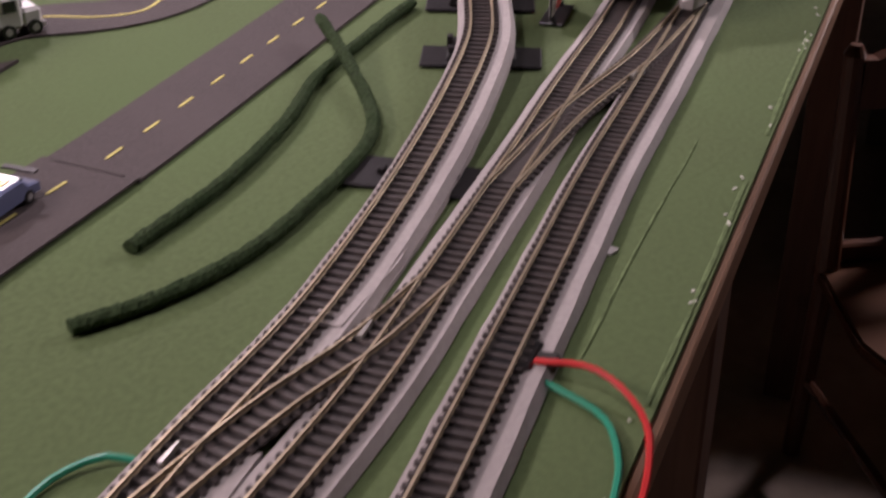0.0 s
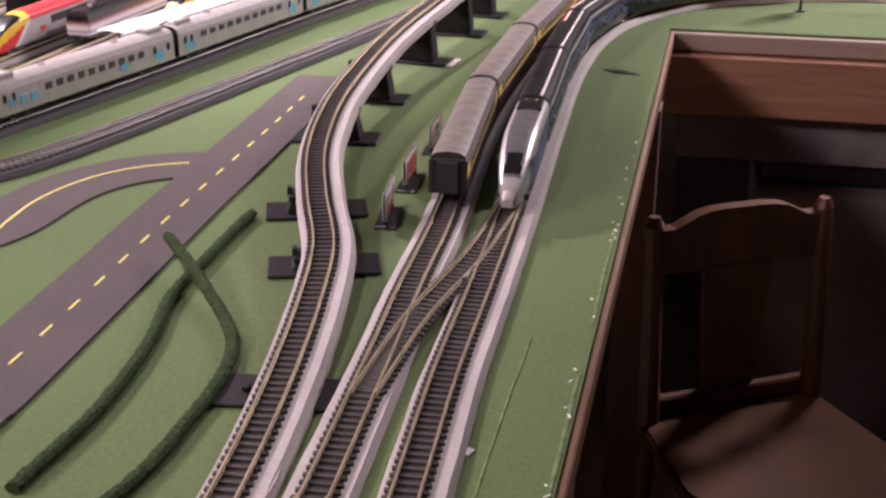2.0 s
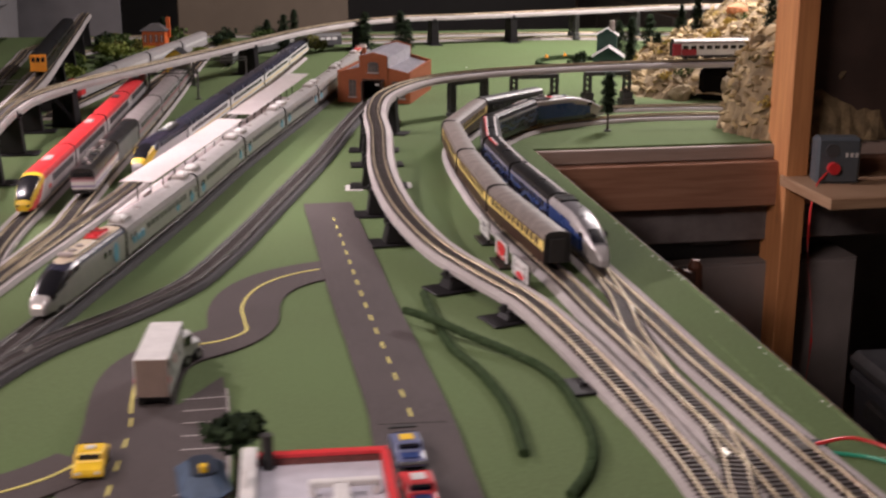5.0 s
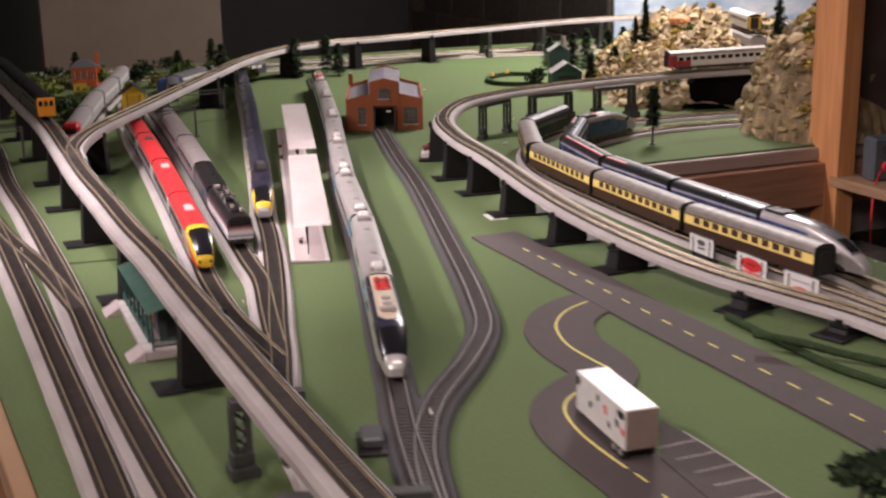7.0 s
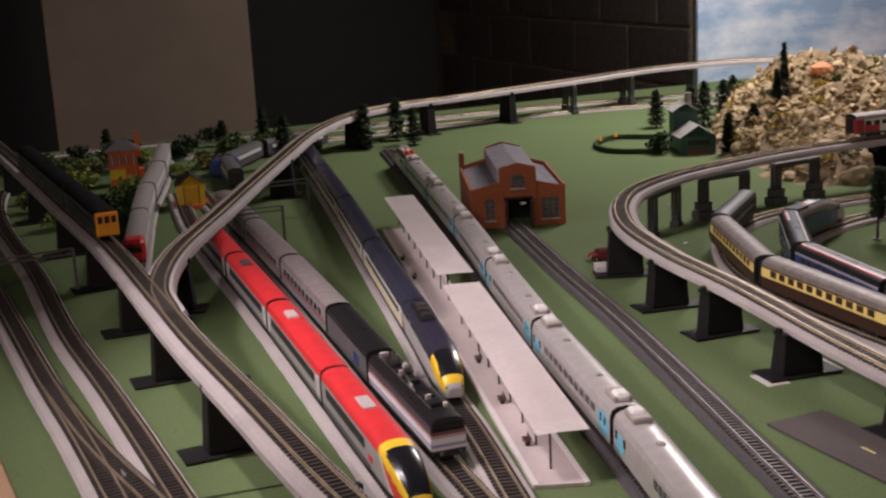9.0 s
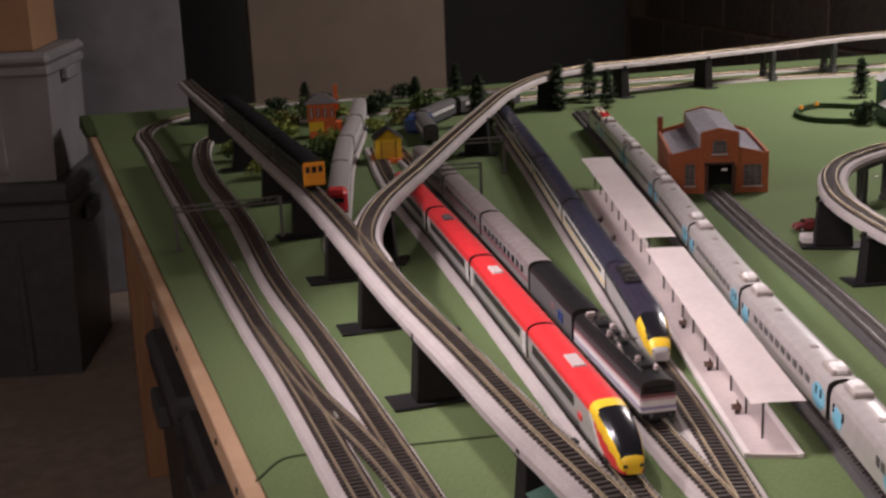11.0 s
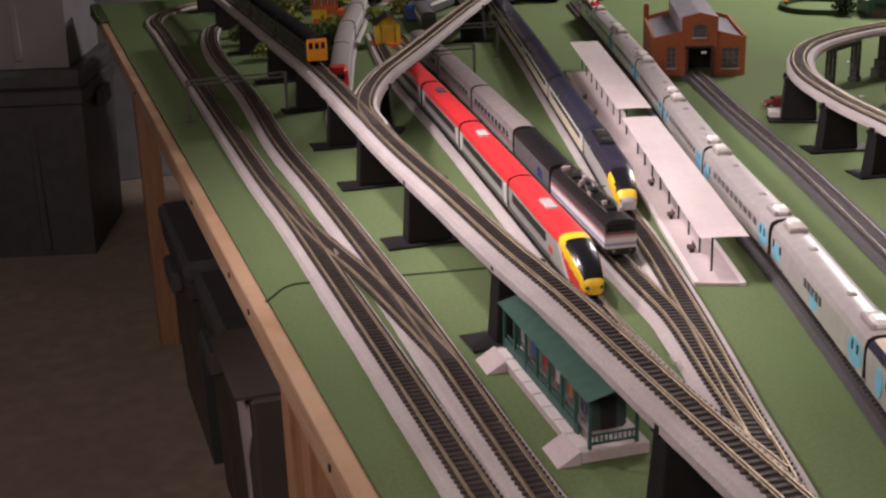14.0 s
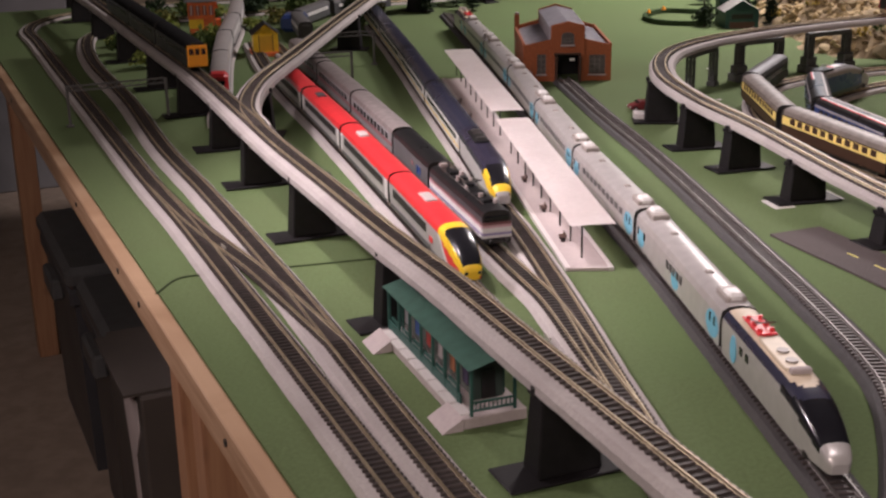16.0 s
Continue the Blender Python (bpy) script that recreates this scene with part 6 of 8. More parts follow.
def toy_car(x, y, yaw, body, label, length=0.052, wing=False, roofmat=None, z=0.0028):
    t = thing("toy_car", pose(x, y, z, 0, 0, yaw), label, "toy car", "toy cars on the road")
    k = length / 2
    bm = bmesh.new()
    w = 0.0115
    prof = [(-k, 0.004), (-k, 0.0095), (-k * 0.62, 0.011), (-k * 0.45, 0.0165), (k * 0.25, 0.0168), (k * 0.52, 0.0115), (k * 0.95, 0.0095), (k, 0.0065), (k, 0.004)]
    rows = []
    for xx, kk in ((-w, 0.9), (-w * 0.8, 1.0), (w * 0.8, 1.0), (w, 0.9)):
        rows.append([bm.verts.new((xx, yy, 0.004 + (zz - 0.004) * kk)) for yy, zz in prof])
    for r0, r1 in zip(rows, rows[1:]):
        for i in range(len(prof)):
            bm.faces.new((r0[i], r0[(i + 1) % len(prof)], r1[(i + 1) % len(prof)], r1[i]))
    bm.faces.new(rows[0][::-1])
    bm.faces.new(rows[-1])
    bmesh.ops.recalc_face_normals(bm, faces=bm.faces)
    b = part("body", bm, body, t)
    part("windscreen", boxm(-w * 0.74, w * 0.74, k * 0.30, k * 0.47, 0.0125, 0.0158, bevel=0.0005), GLASS, t)
    part("rear_window", boxm(-w * 0.74, w * 0.74, -k * 0.60, -k * 0.47, 0.0118, 0.0158, bevel=0.0005), GLASS, t)
    for s in (-1, 1):
        part("side_window", boxm(s * w * 0.93 - 0.0008, s * w * 0.93 + 0.0008, -k * 0.38, k * 0.2, 0.0112, 0.0148), GLASS, t)
        part("headlight", boxm(s * w * 0.65 - 0.0018, s * w * 0.65 + 0.0018, k - 0.001, k + 0.0004, 0.0062, 0.0082), WHITE, t)
        for y2 in (-k * 0.6, k * 0.6):
            q = part("wheel", cylm((s * (w - 0.003), y2, 0.0042), (s * (w + 0.0004), y2, 0.0042), 0.0042, n=12), BLACK, t)
            part("hub", cylm((s * (w + 0.0004), y2, 0.0042), (s * (w + 0.0008), y2, 0.0042), 0.0022, n=8), SILVER, q)
    if wing:
        part("rear_wing", boxm(-w, w, -k * 1.02, -k * 0.85, 0.0155, 0.0168), UNDER, t)
        part("roof_number_bar", boxm(-w * 0.5, w * 0.5, -k * 0.3, k * 0.1, 0.0165, 0.0172), roofmat or YELLOW, t)
        part("bonnet_stripe", boxm(-w * 0.6, w * 0.6, k * 0.55, k * 0.9, 0.0095, 0.0112), BLUE, t)
    elif roofmat:
        part("roof_sign", boxm(-0.004, 0.004, -0.004, 0.001, 0.0165, 0.0190, bevel=0.0005), roofmat, t)
    return t


toy_car(0.091, 1.362, -158, YELLOW, "bright yellow toy taxi with white roof sign", 0.05, roofmat=WHITE)
toy_car(0.163, 1.272, 15, RED, "small red toy car near the parking bays", 0.045)
toy_car(0.332, 1.440, 204, paint("racer_blue", (0.13, 0.15, 0.26), 0.3), "blue and white toy racing car with black wing", 0.054, wing=True, z=0.0044)
toy_car(0.360, 1.372, 204, RED, "red and yellow toy racing car on the road", 0.056, wing=True, roofmat=WHITE, z=0.0044)
toy_car(-0.125, 2.975, 100, paint("maroon", (0.16, 0.025, 0.03)), "dark red toy car beside a white box", 0.045, z=0.0)
t = tagged(obj("white_box", boxm(-0.147, -0.118, 2.885, 2.915, 0.0003, 0.012, bevel=0.0006), CARD), "small white card box beside a pier", "card box")
t = thing("junction_box", pose(-0.149, 1.530, 0, 0, 0, 8), "black switch motor housing beside the points", "switch motor")
part("base", boxm(-0.013, 0.013, -0.026, 0.026, 0.0003, 0.004, bevel=0.0008), UNDER, t)
part("lid", boxm(-0.010, 0.010, -0.017, 0.017, 0.004, 0.014, bevel=0.002), DARKGREY, t)

# ---- far scenery: backdrop, mountain, trees, town ----
def sky_material():
    m = bpy.data.materials.new("painted_sky")
    m.use_nodes = True
    n, l = m.node_tree.nodes, m.node_tree.links
    b = n["Principled BSDF"]
    b.inputs["Roughness"].default_value = 0.75
    tc = n.new("ShaderNodeTexCoord")
    mp = n.new("ShaderNodeMapping")
    mp.inputs["Scale"].default_value = (1.3, 1, 3.2)
    l.new(tc.outputs["Object"], mp.inputs["Vector"])
    no = n.new("ShaderNodeTexNoise")
    no.inputs["Scale"].default_value, no.inputs["Detail"].default_value, no.inputs["Roughness"].default_value = 2.2, 9, 0.62
    l.new(mp.outputs["Vector"], no.inputs["Vector"])
    r = n.new("ShaderNodeValToRGB")
    e = r.color_ramp.elements
    e[0].position, e[0].color = 0.40, (0.29, 0.42, 0.61, 1)
    e[1].position, e[1].color = 0.65, (0.80, 0.84, 0.89, 1)
    l.new(no.outputs["Fac"], r.inputs["Fac"])
    l.new(r.outputs["Color"], b.inputs["Base Color"])
    return m


ob = obj("sky_backdrop", boxm(0.0, 2.6, 0.0, 0.012, -0.02, 1.2), sky_material())
ob.matrix_world = BACK
tagged(ob, "painted blue sky backdrop board with white clouds", "backdrop", kind="structure")
TAN = mat("tan_board", (0.142, 0.110, 0.080), rough=0.7, vary=0.08, scale=8, second=(0.122, 0.093, 0.067), second_scale=1.2, second_amount=0.5)
GREYSHEET = mat("grey_sheet", (0.155, 0.150, 0.160), rough=0.8, vary=0.15, scale=10, second=(0.20, 0.195, 0.205), second_scale=2, second_amount=0.6)
for x0, x1, m, lab in ((-2.02, -1.345, TAN, "plain tan board partition reaching up to the ceiling"), (-3.4, -2.24, GREYSHEET, "dull grey board partition behind the storage bins")):
    ob = obj("wall_board", boxm(x0, x1, 0.70, 0.745, FLOOR_Z, 1.749, bevel=0.004), m)
    ob.matrix_world = BACK
    tagged(ob, lab, "wall board", kind="structure")
MORTAR = mat("old_mortar", (0.150, 0.112, 0.075), rough=0.95, vary=0.3, scale=60, bump=0.6, bump_scale=200, second=(0.06, 0.045, 0.034), second_scale=5, second_amount=0.8)
BLOCK = mat("dark_block", (0.046, 0.037, 0.030), rough=0.85, vary=0.3, scale=50, bump=0.5, bump_scale=260, second=(0.070, 0.055, 0.043), second_scale=6, second_amount=0.7, per_object=0.2)
ob = obj("block_wall", boxm(-2.35, 0.0, 0.0, 0.12, FLOOR_Z, 1.749), MORTAR)
ob.matrix_world = pose(0.500, 5.365, 0, 0, 0, -68)
tagged(ob, "dark painted concrete block wall with rough pale mortar joints", "wall", kind="structure")
BLOCK_DATA = {}
for k in range(-2, 8):
    z0 = -0.014 + 0.2035 * k
    x = 0.0 if k % 2 == 0 else -0.203
    edges = ([] if x == 0.0 else [(-0.197, -0.004)]) + [(x - 0.406 * (n + 1) + 0.006, x - 0.406 * n - 0.006) for n in range(5)]
    for x0, x1 in edges:
        w = round((x1 - x0) / 2, 4)
        if w not in BLOCK_DATA:
            me = bpy.data.meshes.new("block")
            bm = boxm(-w, w, -0.005, 0.02, 0.0, 0.191, bevel=0.003)
            bm.to_mesh(me)
            bm.free()
            me.materials.append(BLOCK)
            BLOCK_DATA[w] = me
        o = new("block", BLOCK_DATA[w])
        o.parent = ob
        o.location = ((x0 + x1) / 2, 0, z0)

ROCK = mat("plaster_rock", (0.30, 0.225, 0.125), rough=0.9, vary=0.35, scale=45, bump=1.0, bump_scale=160, second=(0.07, 0.05, 0.03), second_scale=24, second_amount=0.9, ramp=(0.3, 0.7))
ROCK2 = mat("pale_plaster_rock", (0.42, 0.335, 0.20), rough=0.9, vary=0.3, scale=60, bump=1.0, bump_scale=160, second=(0.14, 0.10, 0.06), second_scale=28, second_amount=0.7, ramp=(0.3, 0.7))


def rock_mesh(seed, material):
    rng = random.Random(seed)
    bm = bmesh.new()
    bmesh.ops.create_icosphere(bm, subdivisions=2, radius=1)
    off = Vector((rng.uniform(-9, 9), rng.uniform(-9, 9), rng.uniform(-9, 9)))
    for v in bm.verts:
        n1 = noise.noise(v.co * 1.3 + off)
        n2 = noise.noise(v.co * 3.1 + off)
        v.co *= 1 + 0.45 * n1 + 0.2 * n2
        v.co.z *= 0.8
    me = bpy.data.meshes.new("rock")
    bm.to_mesh(me)
    bm.free()
    me.materials.append(material)
    return me


ROCKS = [rock_mesh(i, ROCK if i % 2 else ROCK2) for i in range(9)]


def bump_height(x, y, hills):
    z = 0.0
    for cx, cy, rx, ry, h in hills:
        d = math.sqrt(((x - cx) / rx) ** 2 + ((y - cy) / ry) ** 2)
        if d < 1:
            z = max(z, h * (1 - d**2.4) ** 0.75)
    return z


def crag(name, label, hills, x0, x1, y0, y1, step, seed, n_rocks, size, keep, chips, flock):
    t = thing(name, None, label, "model mountain")
    nx, ny = int((x1 - x0) / step), int((y1 - y0) / step)
    bm = bmesh.new()
    grid = {}
    for i in range(nx + 1):
        for j in range(ny + 1):
            x, y = x0 + i * step, y0 + j * step
            z = bump_height(x, y, hills)
            if z > 0.001:
                q = Vector((x * 9, y * 9, seed))
                z *= 1 + 0.34 * noise.noise(q) + 0.20 * noise.noise(q * 2.7) + 0.14 * noise.noise(q * 6.1)
                x += 0.35 * step * noise.noise(q * 5)
                y += 0.35 * step * noise.noise(q * 5 + Vector((3, 1, 0)))
            grid[i, j] = bm.verts.new((x, y, max(z, 0.0) - 0.0005 if z <= 0.001 else z))
    for i in range(nx):
        for j in range(ny):
            vs = [grid[i, j], grid[i + 1, j], grid[i + 1, j + 1], grid[i, j + 1]]
            if max(v.co.z for v in vs) > 0.001:
                bm.faces.new(vs)
    for v in [v for v in bm.verts if not v.link_faces]:
        bm.verts.remove(v)
    part("hillside", bm, ROCK, t)
    rng = random.Random(seed)
    k = 0
    while k < n_rocks:
        x, y = rng.uniform(x0, x1), rng.uniform(y0, y1)
        z = bump_height(x, y, hills)
        if z < 0.004 or not keep(x, y):
            continue
        k += 1
        s = size * rng.uniform(0.5, 1.5)
        o = new("rock", ROCKS[rng.randrange(9)])
        o.parent = t
        o.matrix_basis = pose(x, y, z * rng.uniform(0.80, 1.0), rng.uniform(0, 360), rng.uniform(0, 360), rng.uniform(0, 360)) @ Matrix.Diagonal((s, s * rng.uniform(0.7, 1.2), s * rng.uniform(0.6, 1.0), 1))
    ico = bmesh.new()
    bmesh.ops.create_icosphere(ico, subdivisions=1, radius=1)
    ico.verts.ensure_lookup_table()
    base = [v.co.copy() for v in ico.verts]
    tris = [[v.index for v in f.verts] for f in ico.faces]
    ico.free()
    cv, cf = [], []
    while len(cf) < chips * len(tris):
        x, y = rng.uniform(x0, x1), rng.uniform(y0, y1)
        z = bump_height(x, y, hills)
        if z < 0.006 or not keep(x, y):
            continue
        q = Vector((x * 9, y * 9, seed))
        z *= 1 + 0.34 * noise.noise(q) + 0.20 * noise.noise(q * 2.7) + 0.14 * noise.noise(q * 6.1)
        s = size * rng.uniform(0.28, 1.05)
        m = pose(x, y, z + rng.uniform(-0.2, 0.3) * s, rng.gauss(0, 24), rng.gauss(0, 24), rng.uniform(0, 360)) @ Matrix.Diagonal((s, s * rng.uniform(0.35, 0.8), s * rng.uniform(0.15, 0.42), 1))
        j = len(cv)
        cv += [tuple(m @ (c * rng.uniform(0.72, 1.2))) for c in base]
        cf += [[j + i for i in f] for f in tris]
    me = bpy.data.meshes.new("rock_rubble")
    me.from_pydata(cv, [], cf)
    me.materials.append(RUBBLE)
    o = new("rock_rubble", me)
    o.parent = t
    tagged(o, kind="stuff")
    for k in range(int(n_rocks * flock)):
        x, y = rng.uniform(x0, x1), rng.uniform(y0, y1)
        z = bump_height(x, y, hills)
        if z < 0.03 or not keep(x, y):
            continue
        bm = bmesh.new()
        leaf_clump(bm, (x, y, z + rng.uniform(-0.004, 0.010)), rng.uniform(0.012, 0.028), rng, 150, 0.0034, flat=0.5)
        part("flock_patch", bm, (LEAF_YELLOW, LEAF_STRAW, LEAF_STRAW, LEAF_YELLOW, LEAF_OLIVE, LEAF_STRAW, LEAF_GREEN, LEAF_LIME)[rng.randrange(8)], t)
    return t


HILLS = [(0.65, 4.20, 0.31, 0.50, 0.156), (0.47, 3.95, 0.20, 0.36, 0.104), (0.95, 4.25, 0.38, 0.52, 0.070), (0.50, 3.60, 0.20, 0.15, 0.075), (0.72, 3.85, 0.25, 0.26, 0.118)]
crag("model_mountain", "tan plaster rock mountain with yellow and green flock", HILLS, 0.26, 1.38, 3.46, 4.80, 0.022, 3, 150, 0.017, lambda x, y: x < 1.15 and y < 4.5 and not (0.47 < x < 0.68 and y < 3.62), 3600, 2.4)
HILLS2 = [(0.685, 3.150, 0.150, 0.165, 0.215), (0.742, 3.20, 0.165, 0.17, 0.27), (0.635, 3.265, 0.085, 0.095, 0.168)]
crag("rock_outcrop", "craggy tan plaster rock outcrop over the tunnel", HILLS2, 0.50, 0.92, 2.985, 3.42, 0.014, 8, 120, 0.021, lambda x, y: y - 2.79 > 0.44 * (x - 0.205) + 0.03, 760, 0.75)
bm = bmesh.new()
bmesh.ops.create_icosphere(bm, subdivisions=2, radius=1)
for v in bm.verts:
    v.co = Vector((v.co.x * 0.030, v.co.y * 0.022, max(v.co.z, -0.3) * 0.022)) * (1 + 0.25 * noise.noise(v.co * 2.2))
o = obj("orange_boulder", bm, paint("orange_plaster", (0.62, 0.26, 0.12), 0.8, vary=0.2))
o.matrix_world = pose(0.545, 4.06, 0.158)
tagged(o, "orange painted boulder on the mountain top", "boulder")
# Solid matte black box stands in for the deep shade of the cave.
ob = obj("tunnel_mouth", boxm(0.475, 0.68, 3.46, 3.60, 0.0004, 0.072, bevel=0.012), mat("tunnel_dark", (0.006, 0.005, 0.005), rough=1.0, spec=0.0))
tagged(ob, "solid black box for the shade in the tunnel mouth", "tunnel mouth")


def conifer(x, y, h, r, label, group, seed, z=0.0, material=None, bare=0.08, column=0.75):
    rng = random.Random(seed)
    t = thing("model_conifer", pose(x, y, z), label, "model tree", group)
    part("trunk", cylm((0, 0, 0), (0, 0, h * 0.9), 0.0026, 0.0008, n=7), BARK, t)
    bm = bmesh.new()
    n = int(420 + 6000 * h)
    for _ in range(n):
        u = rng.uniform(bare, 1.0)
        rr = r * (1 - u) ** column * rng.uniform(0.35, 1.05) * (1 + 0.25 * math.sin(u * 40))
        a = rng.uniform(0, TAU)
        p = Vector((rr * math.cos(a), rr * math.sin(a), h * u))
        d = Vector((math.cos(a), math.sin(a), rng.uniform(-0.5, 0.2))).normalized()
        s = Vector((-math.sin(a), math.cos(a), rng.uniform(-0.3, 0.3)))
        k = 0.0068 * rng.uniform(0.6, 1.3)
        vs = [bm.verts.new(p + d * k), bm.verts.new(p + s * k * 0.45), bm.verts.new(p - d * k), bm.verts.new(p - s * k * 0.45)]
        bm.faces.new(vs)
    part("crown", bm, material or LEAF_DARK, t)
    return t


G = "conifers along the back"
for i, (x, y, h, r) in enumerate(((-0.560, 4.217, 0.118, 0.028), (-0.482, 4.345, 0.112, 0.026), (-0.436, 4.255, 0.096, 0.024), (-0.735, 3.99, 0.125, 0.028), (0.279, 3.866, 0.096, 0.018), (0.345, 3.905, 0.110, 0.023), (0.255, 4.16, 0.125, 0.026), (0.30, 4.22, 0.130, 0.028), (0.38, 4.36, 0.115, 0.028), (0.45, 4.55, 0.105, 0.026), (0.20, 4.34, 0.10, 0.024), (-0.83, 4.33, 0.11, 0.02), (-1.19, 4.14, 0.095, 0.018), (-0.95, 4.40, 0.07, 0.02))):
    conifer(x, y, h, r, "dark green bottle brush model conifer", G, 40 + i, column=0.42)
conifer(0.442, 4.01, 0.135, 0.021, "tall dark cypress on the plaster mountain", "", 71, z=0.098)
conifer(0.404, 3.93, 0.110, 0.020, "dark cypress on the plaster mountain flank", "", 72, z=0.072)
conifer(0.700, 3.21, 0.105, 0.018, "tall dark cypress on the crest of the outcrop", "", 75, z=0.240)
bush("flock_bush", 0.600, 4.12, 0.028, 0.028, LEAF_DARK, "small dark flock bush on the mountain top", "", 170, n=220, z=0.150)
conifer(0.624, 3.265, 0.115, 0.021, "dark cypress on the rock outcrop", "", 73, z=0.152, column=0.5)
t = conifer(0.318, 3.012, 0.118, 0.014, "dark cylindrical conifer on a bare stem and base", "", 74, bare=0.32, column=0.18)
part("base_disc", cylm((0, 0, 0.0003), (0, 0, 0.003), 0.007, n=12), DARKGREY, t)

G = "bushes by the signal box"
for i, (x, y, r, h, m, lab) in enumerate(((-1.17, 3.78, 0.055, 0.055, LEAF_LIME, "lime green flock bush by the signal box"), (-1.03, 3.70, 0.050, 0.05, LEAF_LIME, "lime green flock bush by the signal box"), (-1.27, 3.98, 0.06, 0.06, LEAF_GREEN, "mid green flock bush along the back"), (-1.15, 4.08, 0.06, 0.07, LEAF_GREEN, "mid green flock bush along the back"), (-1.36, 4.10, 0.05, 0.05, LEAF_DARK, "dark green flock bush along the back"), (-1.02, 4.20, 0.05, 0.06, LEAF_DARK, "dark green flock bush along the back"), (-0.90, 4.24, 0.05, 0.05, LEAF_GREEN, "mid green flock bush along the back"), (-0.78, 4.22, 0.055, 0.06, LEAF_GREEN, "mid green flock bush along the back"), (-0.70, 4.16, 0.045, 0.05, LEAF_OLIVE, "olive flock bush along the back"), (-1.07, 3.60, 0.035, 0.03, LEAF_DARK, "low dark flock bush beside the siding"), (-1.13, 3.66, 0.035, 0.03, LEAF_GREEN, "low green flock bush beside the siding"), (0.135, 3.93, 0.030, 0.05, LEAF_DARK, "dark flock bush beside the green house"))):
    bush("flock_bush", x, y, r, h, m, lab, G if i < 11 else "", 90 + i, n=380)

G = "low bushes of the town"
rng = random.Random(55)
for i, (x, y) in enumerate(((-1.37, 4.20), (-1.26, 3.94), (-1.20, 3.86), (-1.24, 3.70), (-1.20, 3.60), (-1.03, 3.63), (-1.02, 3.52), (-1.22, 4.04), (-1.11, 4.14), (-0.85, 4.44), (-0.84, 4.20), (-1.00, 4.50), (-1.44, 4.28), (-1.10, 3.42), (-1.16, 3.55), (-0.99, 3.44), (-1.31, 4.30), (-0.93, 4.05), (-0.98, 3.95), (-0.72, 4.02))):
    r = rng.uniform(0.026, 0.046)
    bush("flock_bush", x, y, r, r * rng.uniform(0.8, 1.3), (LEAF_GREEN, LEAF_DARK, LEAF_OLIVE, LEAF_LIME, LEAF_GREEN)[i % 5], ("mid green", "dark green", "olive", "lime green", "mid green")[i % 5] + " low flock bush growing in the town", G, 300 + i, n=300)


def small_house(name, x, y, yaw, w, d, h, wall, roof, label, chimney=False, ridge=0.03, windows=3, z=0.0, category="model building"):
    t = thing(name, pose(x, y, z, 0, 0, yaw), label, category)
    part("wall", boxm(-w, w, -d, d, 0.0003, h), wall, t)
    for s in (-1, 1):
        bm = bmesh.new()
        v = [bm.verts.new(p) for p in ((s * (w + 0.005), -d - 0.005, h - 0.002), (s * (w + 0.005), d + 0.005, h - 0.002), (0, d + 0.005, h + ridge), (0, -d - 0.005, h + ridge))]
        bm.faces.new(v)
        bmesh.ops.solidify(bm, geom=bm.faces[:], thickness=0.002)
        part("roof", bm, roof, t)
    for s in (-1, 1):
        bm = bmesh.new()
        v = [bm.verts.new(p) for p in ((-w, s * d, h), (w, s * d, h), (0, s * d, h + ridge - 0.003))]
        bm.faces.new(v)
        bmesh.ops.solidify(bm, geom=bm.faces[:], thickness=0.001)
        part("gable", bm, wall, t)
    for i in range(windows):
        xx = -w + 2 * w * (i + 0.5) / windows
        q = part("window", boxm(xx - w * 0.2, xx + w * 0.2, -d - 0.001, -d + 0.0005, h * 0.35, h * 0.8), GLASS, t)
        part("sill", boxm(xx - w * 0.25, xx + w * 0.25, -d - 0.002, -d, h * 0.32, h * 0.35), WHITE, q)
    if chimney:
        part("chimney", boxm(w * 0.6, w * 0.6 + 0.008, d * 0.2, d * 0.2 + 0.008, h, h + ridge + 0.02), wall, t)
    return t


REDBRICK = paint("signal_box_red", (0.62, 0.13, 0.025), 0.6, vary=0.2)
t = thing("signal_box", pose(-1.088, 3.880, 0, 0, 0, 14), "orange red signal box with yellow lower storey and hipped roof", "model building")
part("lower_storey", boxm(-0.030, 0.030, -0.026, 0.026, 0.0003, 0.040), REDBRICK, t)
part("yellow_panel", boxm(-0.0305, 0.004, -0.0268, -0.0255, 0.018, 0.040), YELLOW, t)
part("upper_storey", boxm(-0.032, 0.032, -0.028, 0.028, 0.040, 0.082), REDBRICK, t)
for i in range(4):
    x = -0.0235 + 0.0157 * i
    q = part("window", boxm(x - 0.0055, x + 0.0055, -0.0292, -0.0275, 0.050, 0.072), paint("signal_box_glass", (0.30, 0.13, 0.10), 0.2) if i == 0 else bpy.data.materials["signal_box_glass"], t)
    part("glazing_bar", boxm(x - 0.0007, x + 0.0007, -0.0298, -0.0290, 0.050, 0.072), WHITE, q)
part("roof", prism(bmesh.new(), [(-0.040, -0.036), (0.040, -0.036), (0.040, 0.036), (-0.040, 0.036)], 0.082, 0.101, top_inset=0.7), paint("signal_box_roof", (0.085, 0.078, 0.080), 0.6), t, "dark grey hipped roof")
part("chimney", boxm(0.030, 0.040, 0.010, 0.020, 0.060, 0.118), REDBRICK, t)
part("stair", boxm(0.033, 0.046, -0.020, 0.010, 0.0003, 0.036), REDBRICK, t)
t = small_house("yellow_hut", -0.882, 3.585, 14, 0.027, 0.030, 0.048, YELLOW, DARKGREY, "yellow timber hut with dark grey pitched roof", False, 0.022, 0)
